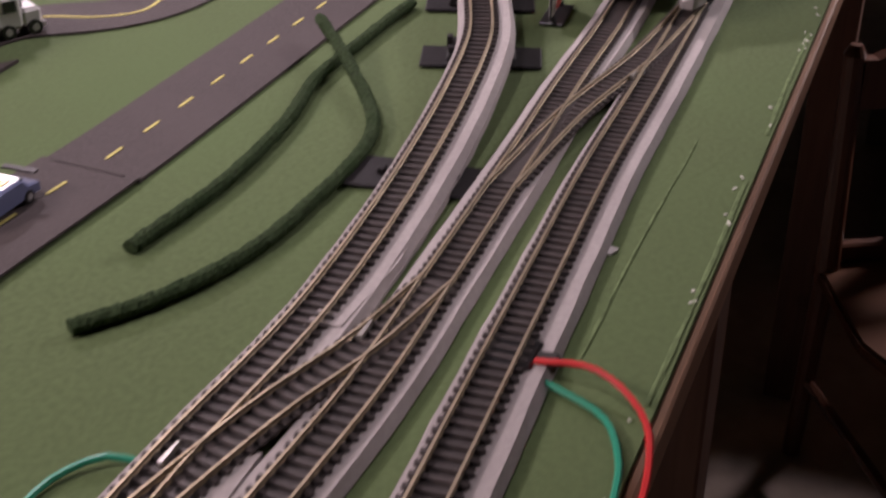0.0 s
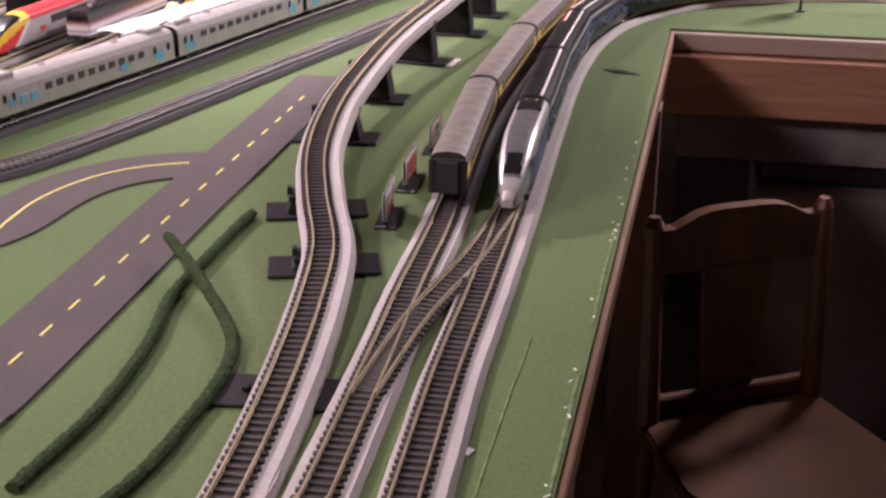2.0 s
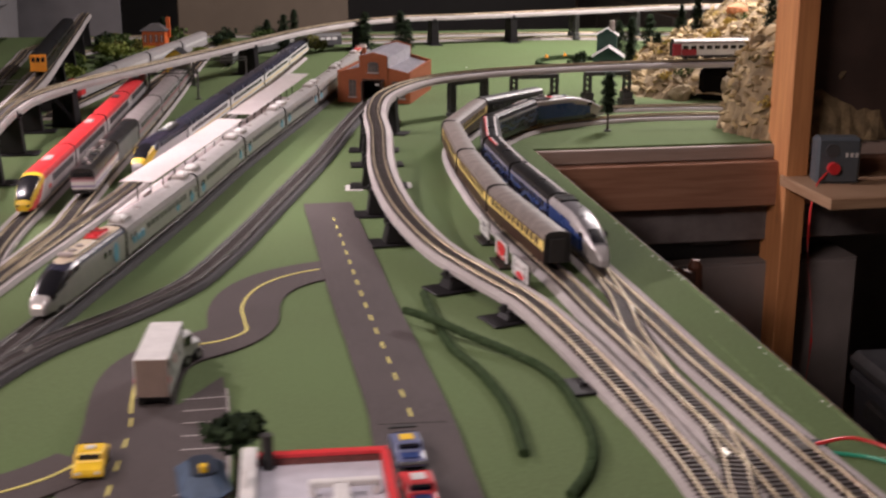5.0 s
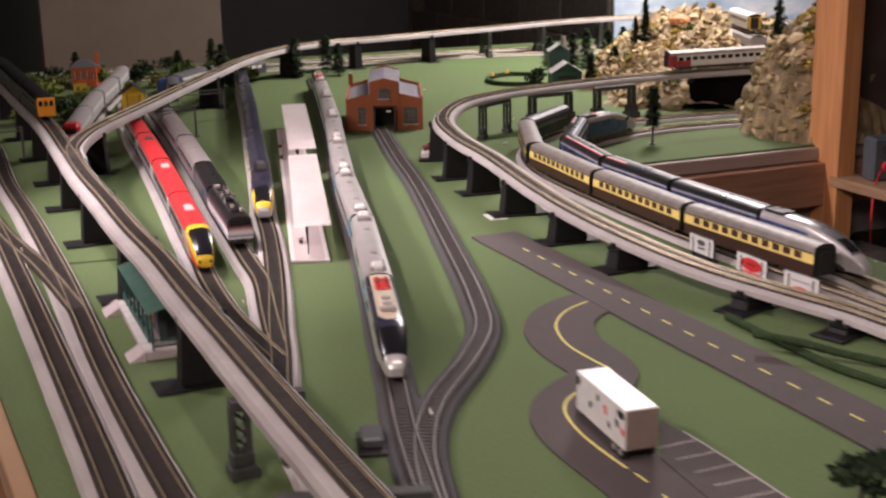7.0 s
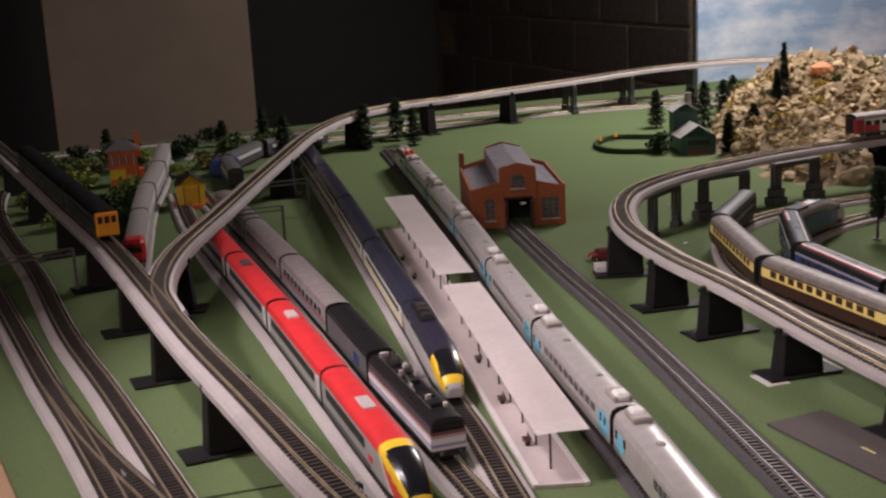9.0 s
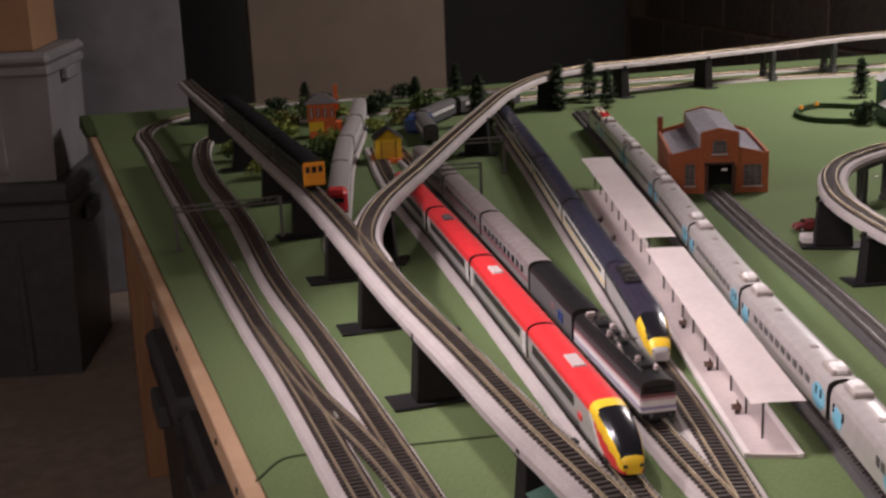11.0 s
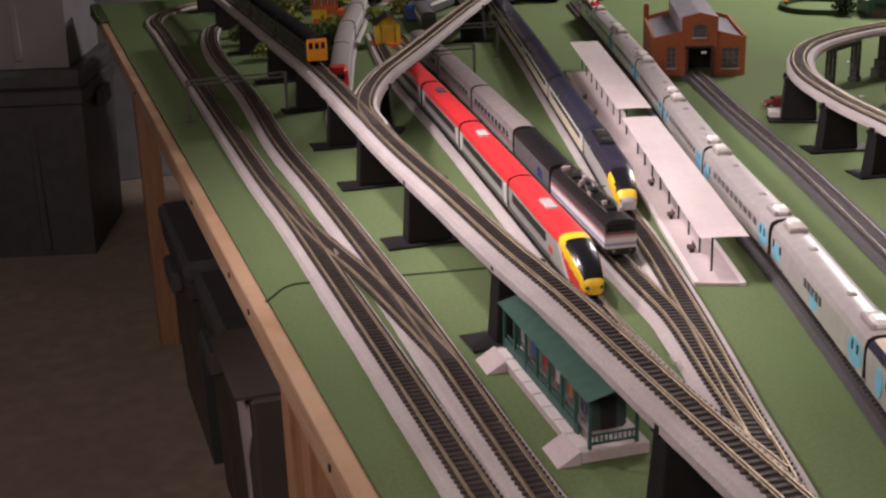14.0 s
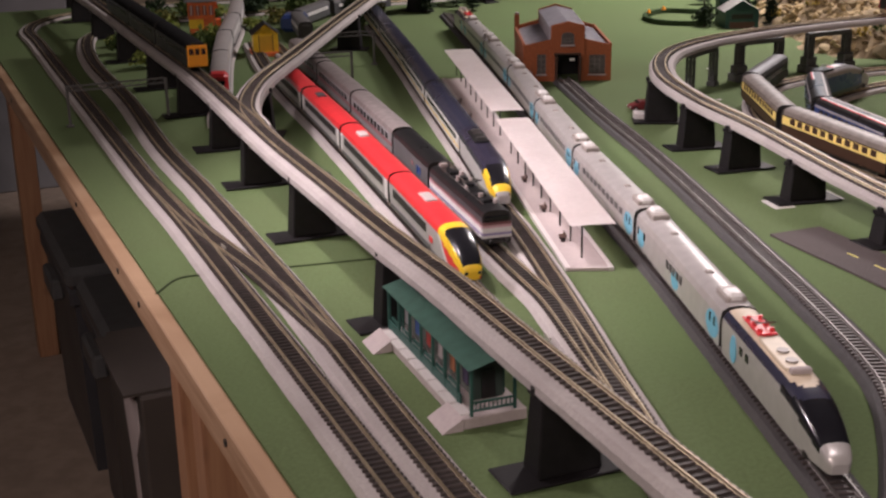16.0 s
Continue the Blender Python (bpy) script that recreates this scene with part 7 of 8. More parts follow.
part("door", boxm(-0.014, 0.014, -0.0316, -0.0298, 0.012, 0.044), paint("hut_door_ochre", (0.62, 0.36, 0.02), 0.5), t)
part("door_post", boxm(-0.0158, -0.014, -0.0320, -0.0298, 0.010, 0.046), UMBER, t)
part("door_post", boxm(0.014, 0.0158, -0.0320, -0.0298, 0.010, 0.046), UMBER, t)
part("brick_plinth", boxm(-0.034, 0.034, -0.042, 0.030, 0.0003, 0.009), REDBRICK, t)
tagged(obj("blue_tarpaulin", boxm(-0.90, -0.84, 3.90, 3.97, 0.0003, 0.040, bevel=0.008), paint("tarpaulin_blue", (0.02, 0.045, 0.15))), "dark blue covered load beside the hut", "covered load")
t = small_house("green_house", 0.216, 3.930, 4, 0.040, 0.034, 0.042, DKGREEN, WHITE, "green model house with white roof edges", False, 0.026, 0)
# Black slab on the solid wall paints the shade of an open porch.
part("porch_opening", boxm(-0.026, 0.026, -0.0352, -0.0335, 0.022, 0.034), BLACK, t)
part("porch_wall", boxm(-0.030, 0.030, -0.0360, -0.0338, 0.0003, 0.015), paint("porch_brown", (0.12, 0.06, 0.04), 0.6), t)
t = small_house("green_tower", 0.203, 4.000, 4, 0.027, 0.024, 0.092, DKGREEN, WHITE, "green model tower behind the house", False, 0.018, 0)
part("cupola", cylm((0.012, 0, 0.100), (0.012, 0, 0.130), 0.009, 0.007, n=10), ROOF_GREY, t)
hl = Way([(0.14, 3.935), (0.04, 3.962), (0.008, 4.02), (0.01, 4.09), (0.07, 4.175), (0.175, 4.145)])
tagged(obj("hedge_loop", sweep(bmesh.new(), hl, [(-0.006, 0.0004), (0.006, 0.0004), (0.005, 0.012), (-0.005, 0.012)], 0, None, 0.008, wobble=0.0012), GREEN_HEDGE), "low dark hedge loop round the green house", "hedge strip")
for x, y in ((0.02, 4.10), (0.065, 4.155)):
    tagged(obj("orange_flower_tuft", cylm((x, y, 0.0115), (x, y, 0.020), 0.006, 0.002, n=7), ORANGE), "small orange tuft on the hedge loop", "flower tuft", "tufts on the hedge loop")

# coaches in the far corner and on the hill
FARW = Way([(-0.80, 3.70), (-0.86, 3.95), (-0.83, 4.12), (-0.72, 4.26), (-0.55, 4.37)])
s = 0.05
g = "grey coaches in the far corner"
for i in range(3):
    c = coach("short_coach", "dark grey coach with white window band", 0.20, DARKGREY, paint("sooty_roof", (0.10, 0.098, 0.10), 0.5), WHITE, zs=0.036, zt=0.046, group=g, win_n=8, win_w=0.016)
    put_on(c, FARW, min(s + 0.1, FARW.length - 0.07), lift=0.0005, half=0.06)
    s += 0.215
track("model_track", [(-0.80, 3.70), (-0.86, 3.95), (-0.83, 4.12), (-0.72, 4.26), (-0.55, 4.37)], "short curved siding in the far corner", z=-0.0111)
g = "cars of the red and white railcar"
s = INCLINE.near(0.412, 3.436)
MAROON = paint("maroon_red", (0.33, 0.03, 0.045), 0.4)
for i in range(2):
    c = coach("hill_railcar", "white railcar with maroon cab end and dark windows", 0.26, WHITE, ROOF_GREY, GLASS, zs=0.037, zt=0.047, group=g, win_n=12)
    part("maroon_end", boxm(-0.0176, 0.0176, -0.1290, -0.108, 0.009, 0.0385, bevel=0.002), MAROON, c)
    side_row(c, "maroon_sweep", 0.0174, [-0.092], 0.018, 0.034, 0.014, MAROON)
    side_row(c, "skirt", 0.0174, [0.0], 0.0105, 0.24, 0.003, DARKGREY)
    put_on(c, INCLINE, min(s + 0.13, INCLINE.length - 0.1), half=0.08)
    s += 0.264
c = coach("hilltop_railcar", "white railcar with a yellow end on the mountain", 0.24, WHITE, WHITE, GLASS, zs=0.037, zt=0.047)
part("yellow_end", boxm(-0.0165, 0.0165, 0.1165, 0.1195, 0.009, 0.040, bevel=0.003), YELLOW, c)
c.matrix_world = pose(0.684, 3.872, 0.1520, 0, 0, 180)
part("red_panel", boxm(-0.0178, -0.0172, 0.088, 0.116, 0.012, 0.034), RED, c)
track("model_track", [(0.74, 4.40, 0.1405), (0.70, 4.15, 0.1405), (0.684, 3.96, 0.1405), (0.684, 3.70, 0.1405)], "track along the top of the mountain", deck=0.02)


# ---- overhead line gantries ----
GANTRY_GREY = paint("gantry_grey", (0.10, 0.098, 0.096), 0.5)


def gantry(x, y, yaw, half, h, label="grey overhead line portal standing over the tracks"):
    t = thing("track_gantry", pose(x, y, 0, 0, 0, yaw), label, "gantry", "overhead line gantries")
    for s in (-1, 1):
        part("mast", boxm(s * half - 0.0022, s * half + 0.0022, -0.0022, 0.0022, 0.0003, h), GANTRY_GREY, t)
        part("mast_foot", boxm(s * half - 0.006, s * half + 0.006, -0.006, 0.006, 0.0003, 0.003), GANTRY_GREY, t)
    bm = bmesh.new()
    for z in (h - 0.008, h):
        box(bm, -half, half, -0.0014, 0.0014, z - 0.0012, z + 0.0012)
    n = int(half / 0.006)
    for i in range(n):
        a, b = -half + 2 * half * i / n, -half + 2 * half * (i + 1) / n
        cyl(bm, (a, 0, h - 0.008), (b, 0, h), 0.0006, n=4)
    part("lattice_beam", bm, GANTRY_GREY, t)


gantry(-0.69, 3.42, 18, 0.065, 0.070)
gantry(-0.70, 3.18, 18, 0.055, 0.068)
gantry(-1.012, 2.905, 26, 0.082, 0.068)

# ---- bits on the felt ----
WIRE_R, WIRE_G = paint("red_wire", (0.55, 0.03, 0.03), 0.4), paint("green_wire", (0.02, 0.28, 0.17), 0.4)


def wire(pts, material, label, r=0.0017):
    way = Way(pts)
    sec = [(r * math.cos(TAU * i / 6), r + r * math.sin(TAU * i / 6)) for i in range(6)]
    return tagged(obj("supply_wire", sweep(bmesh.new(), way, sec, 0, None, 0.008), material), label, "wire", "track supply wires")


wire([(0.658, 1.540, 0.006), (0.686, 1.550, 0.010), (0.718, 1.543, 0.006), (0.744, 1.513, 0.004), (0.761, 1.473, -0.01), (0.771, 1.448, -0.06), (0.776, 1.428, -0.2)], WIRE_R, "red supply wire hanging over the table edge")
wire([(0.651, 1.533, 0.002), (0.681, 1.536, 0.001), (0.706, 1.533, 0.001), (0.729, 1.513, 0.001), (0.748, 1.483, 0.0), (0.768, 1.458, -0.04), (0.774, 1.438, -0.2)], WIRE_G, "green supply wire hanging over the table edge")
wire([(0.585, 1.372, 0.001), (0.572, 1.362, 0.003), (0.566, 1.340, 0.001), (0.575, 1.315, 0.0005)], WIRE_G, "green wire looping beside the track")
t = thing("track_connector", pose(0.645, 1.540, 0.0003, 0, 0, 25), "black plastic power connector clipped to the track", "connector")
part("housing", boxm(-0.016, 0.012, -0.013, 0.013, 0.0, 0.008, bevel=0.0015), BLACK, t)
part("strain_relief", boxm(0.010, 0.022, -0.006, 0.006, 0.001, 0.007, bevel=0.0015), UNDER, t)
CHIP = mat("paint_chip", (0.65, 0.66, 0.58), rough=0.8)
rng = random.Random(21)
for i in range(34):
    u = rng.uniform(0.05, 0.75)
    x, y = 0.98 + (0.205 - 0.98) * u, 0.92 + (2.79 - 0.92) * u
    o = obj("flock_chip", boxm(-0.003, 0.003, -0.0015, 0.0015, 0, 0.0007), CHIP)
    o.matrix_world = pose(x - rng.uniform(0.002, 0.009), y - 0.002, 0.0003, 0, 0, rng.uniform(60, 160)) @ Matrix.Diagonal((rng.uniform(0.25, 0.9), rng.uniform(0.25, 0.7), 1, 1))
    tagged(o, "pale worn chip of flock at the table edge", "flock chip", "worn chips along the edge")
for x, y, s in ((0.612, 1.658, 1.0), (-0.02, 3.45, 1.2), (0.05, 3.36, 0.8), (0.02, 3.05, 1.1), (-0.17, 3.9, 0.9)):
    o = obj("paper_scrap", boxm(-0.004, 0.004, -0.0025, 0.0025, 0.0003, 0.0016), CARD)
    o.matrix_world = pose(x, y, 0, 0, 0, 30 + 400 * x) @ Matrix.Diagonal((s, s, 1, 1))
    tagged(o, "tiny white paper scrap lying on the felt", "paper scrap", "scraps on the felt")
o = tagged(obj("felt_hole", prism(bmesh.new(), [(0.238, 2.520), (0.262, 2.512), (0.290, 2.522), (0.264, 2.530)], 0.0002, 0.0008), BLACK), "small dark slit torn in the felt", "slit", kind="structure")
SEAM = mat("felt_seam", (0.05, 0.075, 0.03), rough=1.0)
for pts in ([(-0.735, 2.070), (-0.722, 2.118), (-0.690, 2.131), (-0.60, 2.157), (-0.515, 2.183)],):
    tagged(obj("felt_seam", sweep(bmesh.new(), Way(pts), [(-0.0012, 0.0001), (0.0012, 0.0001), (0.0006, 0.0018), (-0.0006, 0.0018)], 0, None, 0.01), SEAM), "raised seam where two felt sheets meet", "seam", kind="structure")

CREASE = mat("felt_crease", (0.122, 0.172, 0.078), rough=1.0, vary=0.25, scale=120, spec=0.1)
rng = random.Random(4)
for k, (off, brk) in enumerate(((0.044, 0.25), (0.0035, 0.12))):
    u = 0.02
    while u < 0.80:
        du = rng.uniform(0.05, 0.14)
        ax, ay = 0.98 - 0.775 * u, 0.92 + 1.87 * u
        bx, by = 0.98 - 0.775 * (u + du), 0.92 + 1.87 * (u + du)
        j = rng.uniform(-0.0015, 0.0015)
        way = Way([(ax - off * 0.924 + j, ay - off * 0.383), ((ax + bx) / 2 - off * 0.924 - j, (ay + by) / 2 - off * 0.383), (bx - off * 0.924, by - off * 0.383)])
        w = 0.0009 if k == 0 else 0.0016
        tagged(obj("felt_crease", sweep(bmesh.new(), way, [(-w, 0.0), (w, 0.0), (w * 0.4, 0.0007), (-w * 0.4, 0.0007)], 0, None, 0.012, wobble=0.0006), CREASE), "pale worn crease in the green felt", "crease", kind="structure")
        u += du + rng.uniform(0.0, brk)
FROG = mat("bright_frog_metal", (0.62, 0.60, 0.55), rough=0.4, metal=0.8, vary=0.1, scale=90)
# foam wedges, point frogs and the joint in the road
for poly in ([(0.556, 1.484), (0.570, 1.497), (0.545, 1.560), (0.503, 1.632), (0.528, 1.560)], [(0.612, 1.397), (0.620, 1.408), (0.640, 1.366), (0.626, 1.352)]):
    tagged(obj("foam_wedge", prism(bmesh.new(), poly, 0.0004, 0.0074), FOAM), "white foam wedge filling between two tracks", "track foam", "foam wedges")
for x, y, a in ((0.585, 1.499, 24), (0.596, 1.378, 24), (-0.33, 1.93, 16), (-0.69, 2.20, 26), (0.475, 1.86, 22), (-0.098, 1.58, 8)):
    bm = prism(bmesh.new(), [(-0.0014, -0.007), (0.0014, -0.007), (0.0006, 0.008), (-0.0006, 0.008)], 0.0085, 0.0117)
    o = obj("point_frog", bm, FROG)
    o.matrix_world = pose(x, y, 0, 0, 0, a)
    tagged(o, "bright metal frog of a set of points", "point frog", "metal frogs of the points")
o = tagged(obj("road_joint", boxm(-0.029, 0.029, -0.0006, 0.0006, 0.0028, 0.0043), mat("joint_gap", (0.02, 0.018, 0.018), rough=1.0, spec=0.0)), "dark joint between two foam road pieces", "road joint", kind="structure")
o.matrix_world = pose(0.318, 1.508, 0, 0, 0, 20)

rng = random.Random(12)
bm = bmesh.new()
rows = []
for i in range(13):
    u = i / 12
    x, y = -1.835 + 0.17 * u, 4.285 - 0.341 * u
    dz = 0.026 * (1 - u) ** 0.5 + 0.004 + rng.uniform(-0.0025, 0.0025)
    rows.append([bm.verts.new(p) for p in ((x + 0.004, y + 0.002, 0.0012), (x - 0.0190, y - 0.0095, 0.0006), (x - 0.0215 + rng.uniform(-0.001, 0.001), y - 0.0107, -dz))])
for a, b in zip(rows, rows[1:]):
    for j in (0, 1):
        bm.faces.new((a[j], b[j], b[j + 1], a[j + 1]))
bmesh.ops.solidify(bm, geom=bm.faces[:], thickness=0.0012)
bmesh.ops.recalc_face_normals(bm, faces=bm.faces)
tagged(obj("felt_flap", bm, FELT), "green felt folded over the corner of the table", "felt flap", kind="structure")

for x, y in ((-0.813, 2.201), (-0.758, 2.093), (-0.95, 2.475), (-1.30, 3.18), (-0.60, 1.775)):
    o = obj("board_bolt", cylm((0, 0.0, 0), (0, -0.0016, 0), 0.0035, n=12), UNDER)
    u = (4.285 - y) / 3.365
    o.matrix_world = pose(-1.835 + 1.677 * u - 0.0161, 4.285 - 3.365 * u - 0.0080, -0.017, 0, 0, -63.5)
    tagged(o, "dark bolt head in the pine edge board", "bolt", "bolts along the edge board")

# ---- table legs, post, shelf, controller ----
def leg(x, y, yaw, label="sawn pine table leg standing on the concrete", z1=-0.036, w=0.045, d=0.045, z0=FLOOR_Z, mat_=None):
    o = obj("table_leg", boxm(-w / 2, w / 2, -d / 2, d / 2, z0, z1, bevel=0.002), mat_ or LEG_PINE)
    o.matrix_world = pose(x, y, 0, 0, 0, yaw)
    return tagged(o, label, "table leg", "legs of the layout table")


for x, y in ((-1.435, 3.545), (-0.705, 2.085), (-0.665, 2.01), (-0.30, 1.28)):
    leg(x, y, 26.5)
# Darker copy of the leg pine, with the shade below the table coloured in.
LEG_SHADED = wood("stained_table_leg", (0.13, 0.066, 0.042), (0.085, 0.042, 0.027), scale=(14, 14, 1))
for x, y in ((0.62, 1.73), (0.30, 2.52), (0.86, 1.15)):
    leg(x, y, 22.4, "wooden table leg coloured dark as shaded, standing on the concrete", mat_=LEG_SHADED)
post = obj("corner_post", boxm(-0.022, 0.022, -0.045, 0.045, FLOOR_Z, 1.3, bevel=0.002), PINE_UP)
post.matrix_world = pose(0.667, 2.967, 0, 0, 0, 24)
tagged(post, "orange pine post rising from floor past the table", "post", kind="structure")
ob = obj("side_panel", boxm(0.024, 1.25, 0.020, 0.038, -0.0295, 1.3, bevel=0.002), mat("dark_brown_panel", (0.055, 0.036, 0.030), rough=0.6, vary=0.2, scale=14, second=(0.075, 0.050, 0.042), second_scale=3, second_amount=0.6))
ob.matrix_world = pose(0.655, 2.965, 0, 0, 0, 24)
tagged(ob, "dark brown board screening the back behind the post", "screen board", kind="structure")
shelf = thing("side_shelf", pose(0.70, 2.90, -0.074, 0, 0, 24), "pine shelf board fixed to the post", "shelf")
part("board", boxm(-0.03, 0.62, -0.16, 0.045, 0.0, 0.020, bevel=0.0015), PINE, shelf)
part("bracket", boxm(0.5, 0.53, -0.14, 0.03, -0.12, 0.0, bevel=0.001), PINE_UP, shelf)
ctl = thing("train_controller", pose(0.745, 2.890, -0.054, 0, 0, 14), "grey hand held train controller with red knob", "controller")
bm = bmesh.new()
box(bm, -0.035, 0.045, -0.020, 0.020, 0.0, 0.085, 0.005)
part("case", bm, paint("controller_grey", (0.085, 0.10, 0.115), 0.5), ctl)
part("red_knob", cylm((-0.005, -0.020, 0.030), (-0.005, -0.030, 0.030), 0.011, n=16), RED, ctl)
part("dial", cylm((-0.008, -0.0195, 0.062), (-0.008, -0.0225, 0.062), 0.013, n=18), DARKGREY, ctl)
for i in range(3):
    part("switch", boxm(0.016 + i * 0.009, 0.021 + i * 0.009, -0.0225, -0.0195, 0.050, 0.058), WHITE, ctl)
wire([(0.735, 2.868, -0.035), (0.715, 2.84, -0.06), (0.71, 2.83, -0.16), (0.73, 2.83, -0.34), (0.71, 2.84, -0.6)], WIRE_R, "red lead hanging from the controller", r=0.002)

# ---- things below and beside the table ----
def tote(x, y, yaw, w, d, z0, h, material, lid, label, taper=0.06):
    t = thing("storage_bin", pose(x, y, z0, 0, 0, yaw), label, "storage bin")
    poly = [(-w, -d), (w, -d), (w, d), (-w, d)]
    part("tub", prism(bmesh.new(), [(a * (1 - taper), b * (1 - taper)) for a, b in poly], 0, h * 0.86, top_inset=-taper), material, t)
    part("rim", boxm(-w - 0.008, w + 0.008, -d - 0.008, d + 0.008, h * 0.82, h * 0.90, bevel=0.006), material, t)
    part("lid", boxm(-w - 0.012, w + 0.012, -d - 0.012, d + 0.012, h * 0.90, h, bevel=0.012), lid, t)
    for s in (-1, 1):
        part("handle", boxm(s * (w + 0.012) - 0.012, s * (w + 0.012) + 0.012, -0.06, 0.06, h * 0.74, h * 0.84, bevel=0.005), lid, t)
    for k in (-0.5, 0.5):
        part("front_rib", boxm(w * k - 0.012, w * k + 0.012, -d * 0.99, -d * 0.94, 0.02, h * 0.82, bevel=0.004), material, t)
    return t


PALE_TUB = mat("cloudy_plastic", (0.24, 0.235, 0.245), rough=0.5, vary=0.12, scale=7, second=(0.18, 0.175, 0.185), second_scale=3, second_amount=0.6)
tote(-2.195, 4.312, 11, 0.30, 0.22, FLOOR_Z, 0.54, BINMAT, BINMAT, "large charcoal plastic storage bin with lid on the floor")
tote(-2.205, 4.322, 11, 0.285, 0.20, FLOOR_Z + 0.542, 0.34, PALE_TUB, PALE_TUB, "cloudy white plastic tub stacked on a dark bin", taper=0.03)
tote(-2.62, 3.76, 4, 0.33, 0.20, FLOOR_Z, 0.34, BINMAT, BINMAT, "low charcoal plastic storage bin with lid on the floor")
tote(-2.62, 3.77, 4, 0.32, 0.19, FLOOR_Z + 0.342, 0.42, CARD, CARD, "whitish plastic tub stacked on a low dark bin", taper=0.03)
DARKTUB = mat("dark_tub", (0.035, 0.035, 0.04), rough=0.4, vary=0.2, scale=10)
t = thing("cardboard_box", pose(-2.22, 4.33, FLOOR_Z + 0.882, 0, 0, 14), "tan cardboard carton resting on the cloudy tub", "cardboard box")
KRAFT_TAN = mat("kraft_card_tan", (0.34, 0.19, 0.10), rough=0.8, vary=0.1, scale=12)
part("carton", boxm(-0.25, 0.25, -0.17, 0.17, 0.0005, 0.20, bevel=0.003), KRAFT_TAN, t)
part("tape_strip", boxm(-0.251, 0.251, -0.025, 0.025, 0.2, 0.2006), PLATFORM, t)
tote(-1.10, 3.20, 26.5, 0.15, 0.20, FLOOR_Z, 0.42, DARKTUB, BINMAT, "dark plastic tub stored beneath the layout table")
tote(-0.915, 2.83, 26.5, 0.14, 0.15, FLOOR_Z, 0.42, DARKTUB, BINMAT, "dark plastic tub stored beneath the layout table")
t = thing("cardboard_box", pose(-0.775, 2.50, FLOOR_Z, 0, 0, 26.5), "cardboard box coloured dark as shaded, torn white flap, beneath the table", "cardboard box")
# Kraft pulled near black: the shade beneath the table is in its colour.
KRAFT_SHADED = mat("kraft_card", (0.050, 0.040, 0.034), rough=0.8, vary=0.12, scale=12)
part("carton", boxm(-0.14, 0.13, -0.13, 0.13, 0, 0.46, bevel=0.003), KRAFT_SHADED, t)
o = part("flap", boxm(-0.16, -0.02, -0.12, 0.10, 0.460, 0.464), KRAFT_SHADED, t)
bm = prism(bmesh.new(), [(-0.10, 0.44), (-0.03, 0.455), (0.005, 0.40), (-0.02, 0.33), (-0.035, 0.24), (-0.055, 0.17), (-0.065, 0.26), (-0.055, 0.34), (-0.105, 0.40)], 0.1402, 0.1415)
bm.transform(Matrix(((0, 0, -1, 0), (1, 0, 0, 0), (0, 1, 0, 0), (0, 0, 0, 1))))
o = part("paper_sheet", bm, PLATFORM, t, "torn pale paper hanging down")

BLOCKWALL = mat("grey_block_wall", (0.17, 0.15, 0.145), rough=0.85, vary=0.12, scale=9, second=(0.12, 0.105, 0.10), second_scale=2.5, second_amount=0.6)
ob = obj("lower_wall", boxm(0.0, 1.6, 0.62, 0.66, FLOOR_Z, -0.03), BLOCKWALL)
ob.matrix_world = pose(0.225, 2.80, 0, 0, 0, 23.7)
tagged(ob, "grey block wall below the back of the layout", "wall", kind="structure")
GREYCARD = mat("grey_card", (0.22, 0.195, 0.19), rough=0.8, vary=0.1, scale=10)
t = thing("grey_carton", pose(0.53, 3.06, FLOOR_Z, 0, 0, 23.7), "large plain grey carton standing below the layout", "carton")
part("carton_body", boxm(-0.26, 0.26, -0.13, 0.13, 0, 0.461, bevel=0.004), GREYCARD, t)
for y0, y1 in ((-0.13, -0.002), (0.002, 0.13)):
    part("top_flap", boxm(-0.259, 0.259, y0, y1, 0.4615, 0.4645, bevel=0.001), GREYCARD, t)
part("tape_strip", boxm(-0.2606, -0.2602, -0.02, 0.02, 0.36, 0.461), PLATFORM, t)
t = thing("black_case", pose(0.50, 3.05, FLOOR_Z + 0.4648, 0, 0, 23.7), "flat black case lying on the grey carton", "case")
part("case_body", boxm(-0.22, 0.20, -0.10, 0.10, 0, 0.050, bevel=0.005), BLACK, t)
part("case_lid", boxm(-0.22, 0.20, -0.10, 0.10, 0.052, 0.080, bevel=0.005), BLACK, t)
part("case_handle", boxm(-0.05, 0.03, -0.112, -0.10, 0.030, 0.045, bevel=0.004), UNDER, t)
tote(1.02, 2.70, 20, 0.17, 0.15, FLOOR_Z, 0.36, paint("slate_tub", (0.07, 0.075, 0.09), 0.5), BINMAT, "slate grey tub standing under the side shelf")


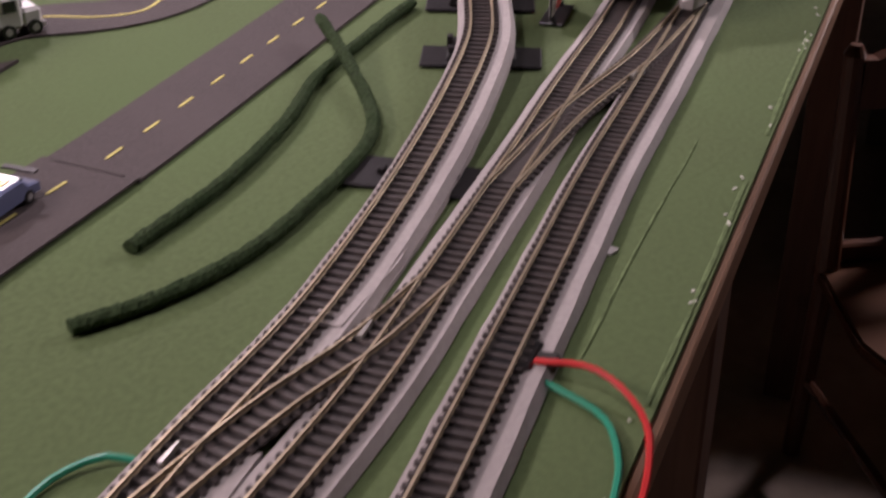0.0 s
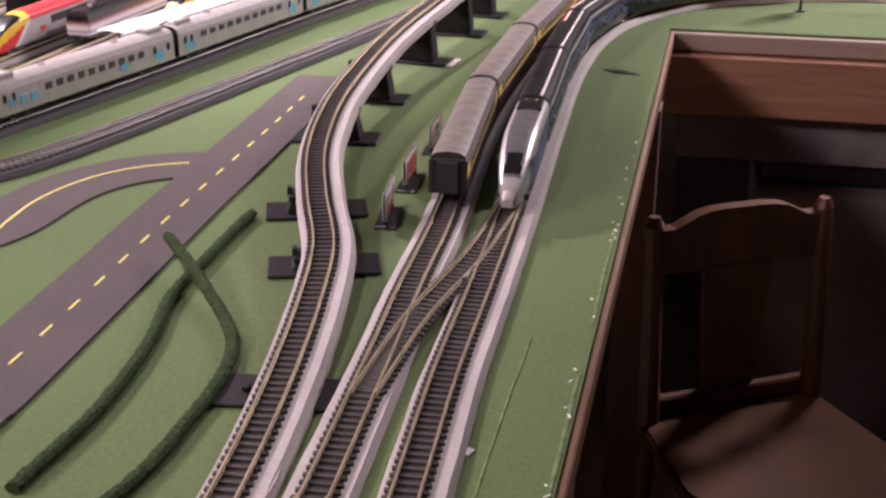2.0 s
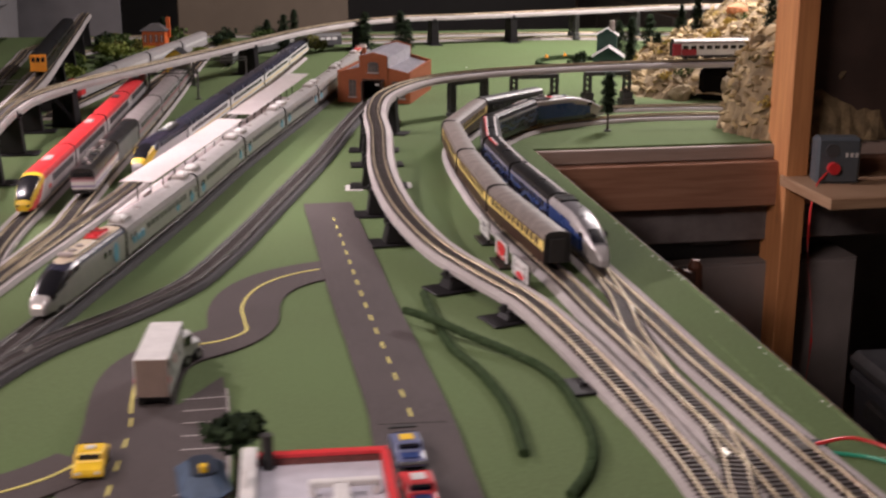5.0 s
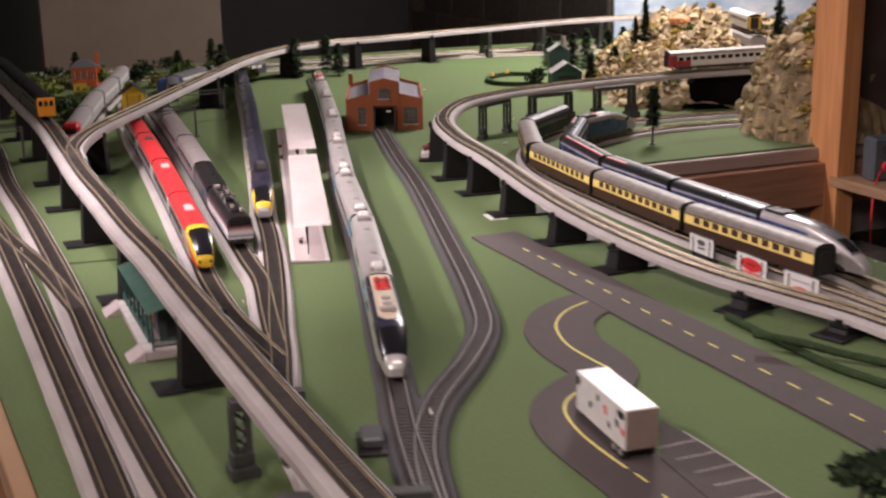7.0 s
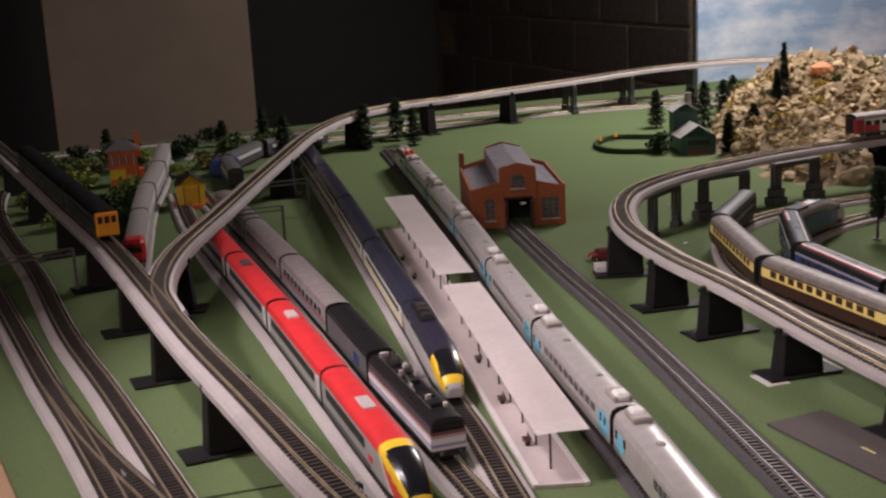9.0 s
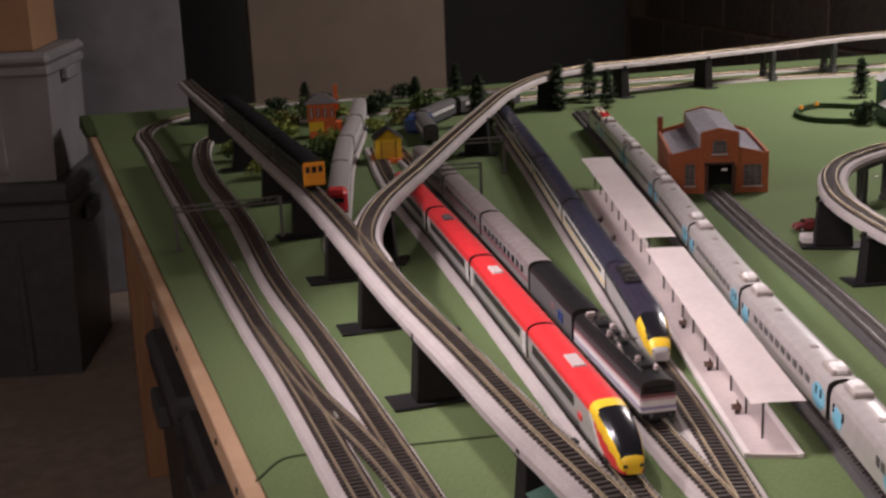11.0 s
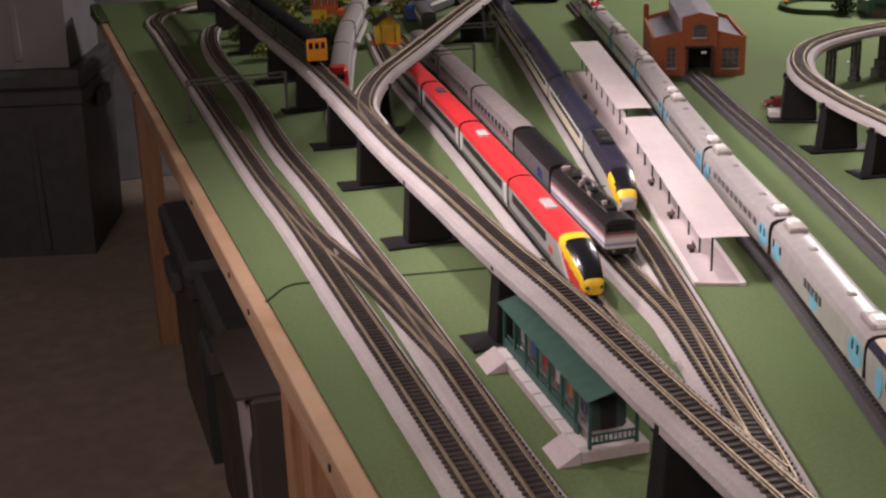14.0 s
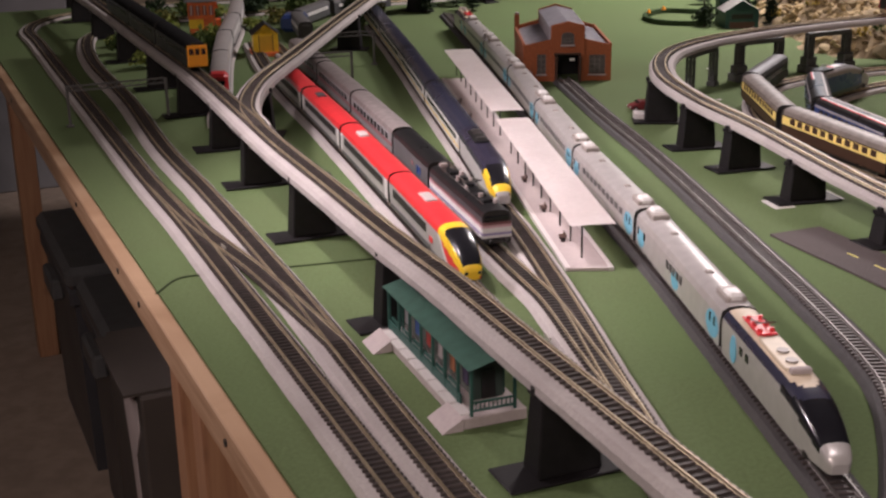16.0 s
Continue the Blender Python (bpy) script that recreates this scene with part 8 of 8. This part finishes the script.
def chair():
    # faces away from the layout's back, seat towards the near end
    a, b = Vector((0.392, 2.405)), Vector((0.535, 2.590))
    d = (b - a).normalized()
    yaw = math.degrees(math.atan2(d.y, d.x))
    c = (a + b) / 2
    t = thing("wooden_chair", pose(c.x, c.y, FLOOR_Z, 0, 0, yaw), "dark reddish wooden chair with splat back", "chair")
    W, top, seat = 0.118, 0.560, 0.28
    for s in (-1, 1):
        bm = bmesh.new()
        cyl(bm, (s * W, 0.012, 0.0), (s * W, 0.0, seat), 0.012, 0.014, n=12)
        cyl(bm, (s * W, 0.0, seat), (s * W, 0.022, top - 0.012), 0.014, 0.012, n=12)
        cyl(bm, (s * W, 0.022, top - 0.012), (s * W, 0.022, top), 0.013, 0.007, n=12)
        part("back_post", bm, CHAIR_WOOD, t, smooth=False)
        part("front_leg", cylm((s * W * 0.95, -0.25, 0), (s * W * 0.92, -0.24, seat - 0.01), 0.010, 0.013, n=12), CHAIR_WOOD, t)
        part("side_stretcher", cylm((s * W, 0.0, 0.12), (s * W * 0.95, -0.245, 0.12), 0.007, n=8), CHAIR_WOOD, t)
    bm = bmesh.new()
    n = 14
    front, back = [], []
    for i in range(n + 1):
        u = -1 + 2 * i / n
        crest = top - 0.016 + 0.020 * max(0.0, 1 - (abs(u) / 0.8) ** 4)
        for lst, y in ((front, 0.012), (back, 0.030)):
            lst.append((bm.verts.new((u * (W - 0.01), y, top - 0.075)), bm.verts.new((u * (W - 0.01), y, crest))))
    for i in range(n):
        bm.faces.new((front[i][0], front[i + 1][0], front[i + 1][1], front[i][1]))
        bm.faces.new((back[i][1], back[i + 1][1], back[i + 1][0], back[i][0]))
        bm.faces.new((front[i][1], front[i + 1][1], back[i + 1][1], back[i][1]))
        bm.faces.new((back[i][0], back[i + 1][0], front[i + 1][0], front[i][0]))
    bmesh.ops.recalc_face_normals(bm, faces=bm.faces)
    part("crest_rail", bm, CHAIR_WOOD, t)
    bm = bmesh.new()
    poly = [(-0.034, seat + 0.03), (0.034, seat + 0.03), (0.048, top - 0.07), (-0.048, top - 0.07)]
    lo = [bm.verts.new((x, 0.012, z)) for x, z in poly]
    hi = [bm.verts.new((x, 0.024, z)) for x, z in poly]
    bm.faces.new(lo); bm.faces.new(hi[::-1])
    for i in range(4):
        bm.faces.new((lo[i], hi[i], hi[(i + 1) % 4], lo[(i + 1) % 4]))
    bmesh.ops.recalc_face_normals(bm, faces=bm.faces)
    part("splat", bm, CHAIR_WOOD, t)
    part("lower_rail", boxm(-W, W, 0.004, 0.020, seat + 0.010, seat + 0.034, bevel=0.003), CHAIR_WOOD, t)
    bm = prism(bmesh.new(), [(-W - 0.01, 0.02), (W + 0.01, 0.02), (W + 0.03, -0.16), (W, -0.27), (-W, -0.27), (-W - 0.03, -0.16)], seat - 0.012, seat + 0.008)
    bmesh.ops.bevel(bm, geom=bm.edges[:], offset=0.004, segments=2, affect="EDGES")
    part("seat", bm, SEAT_WOOD, t, "lighter worn wooden seat")


chair()
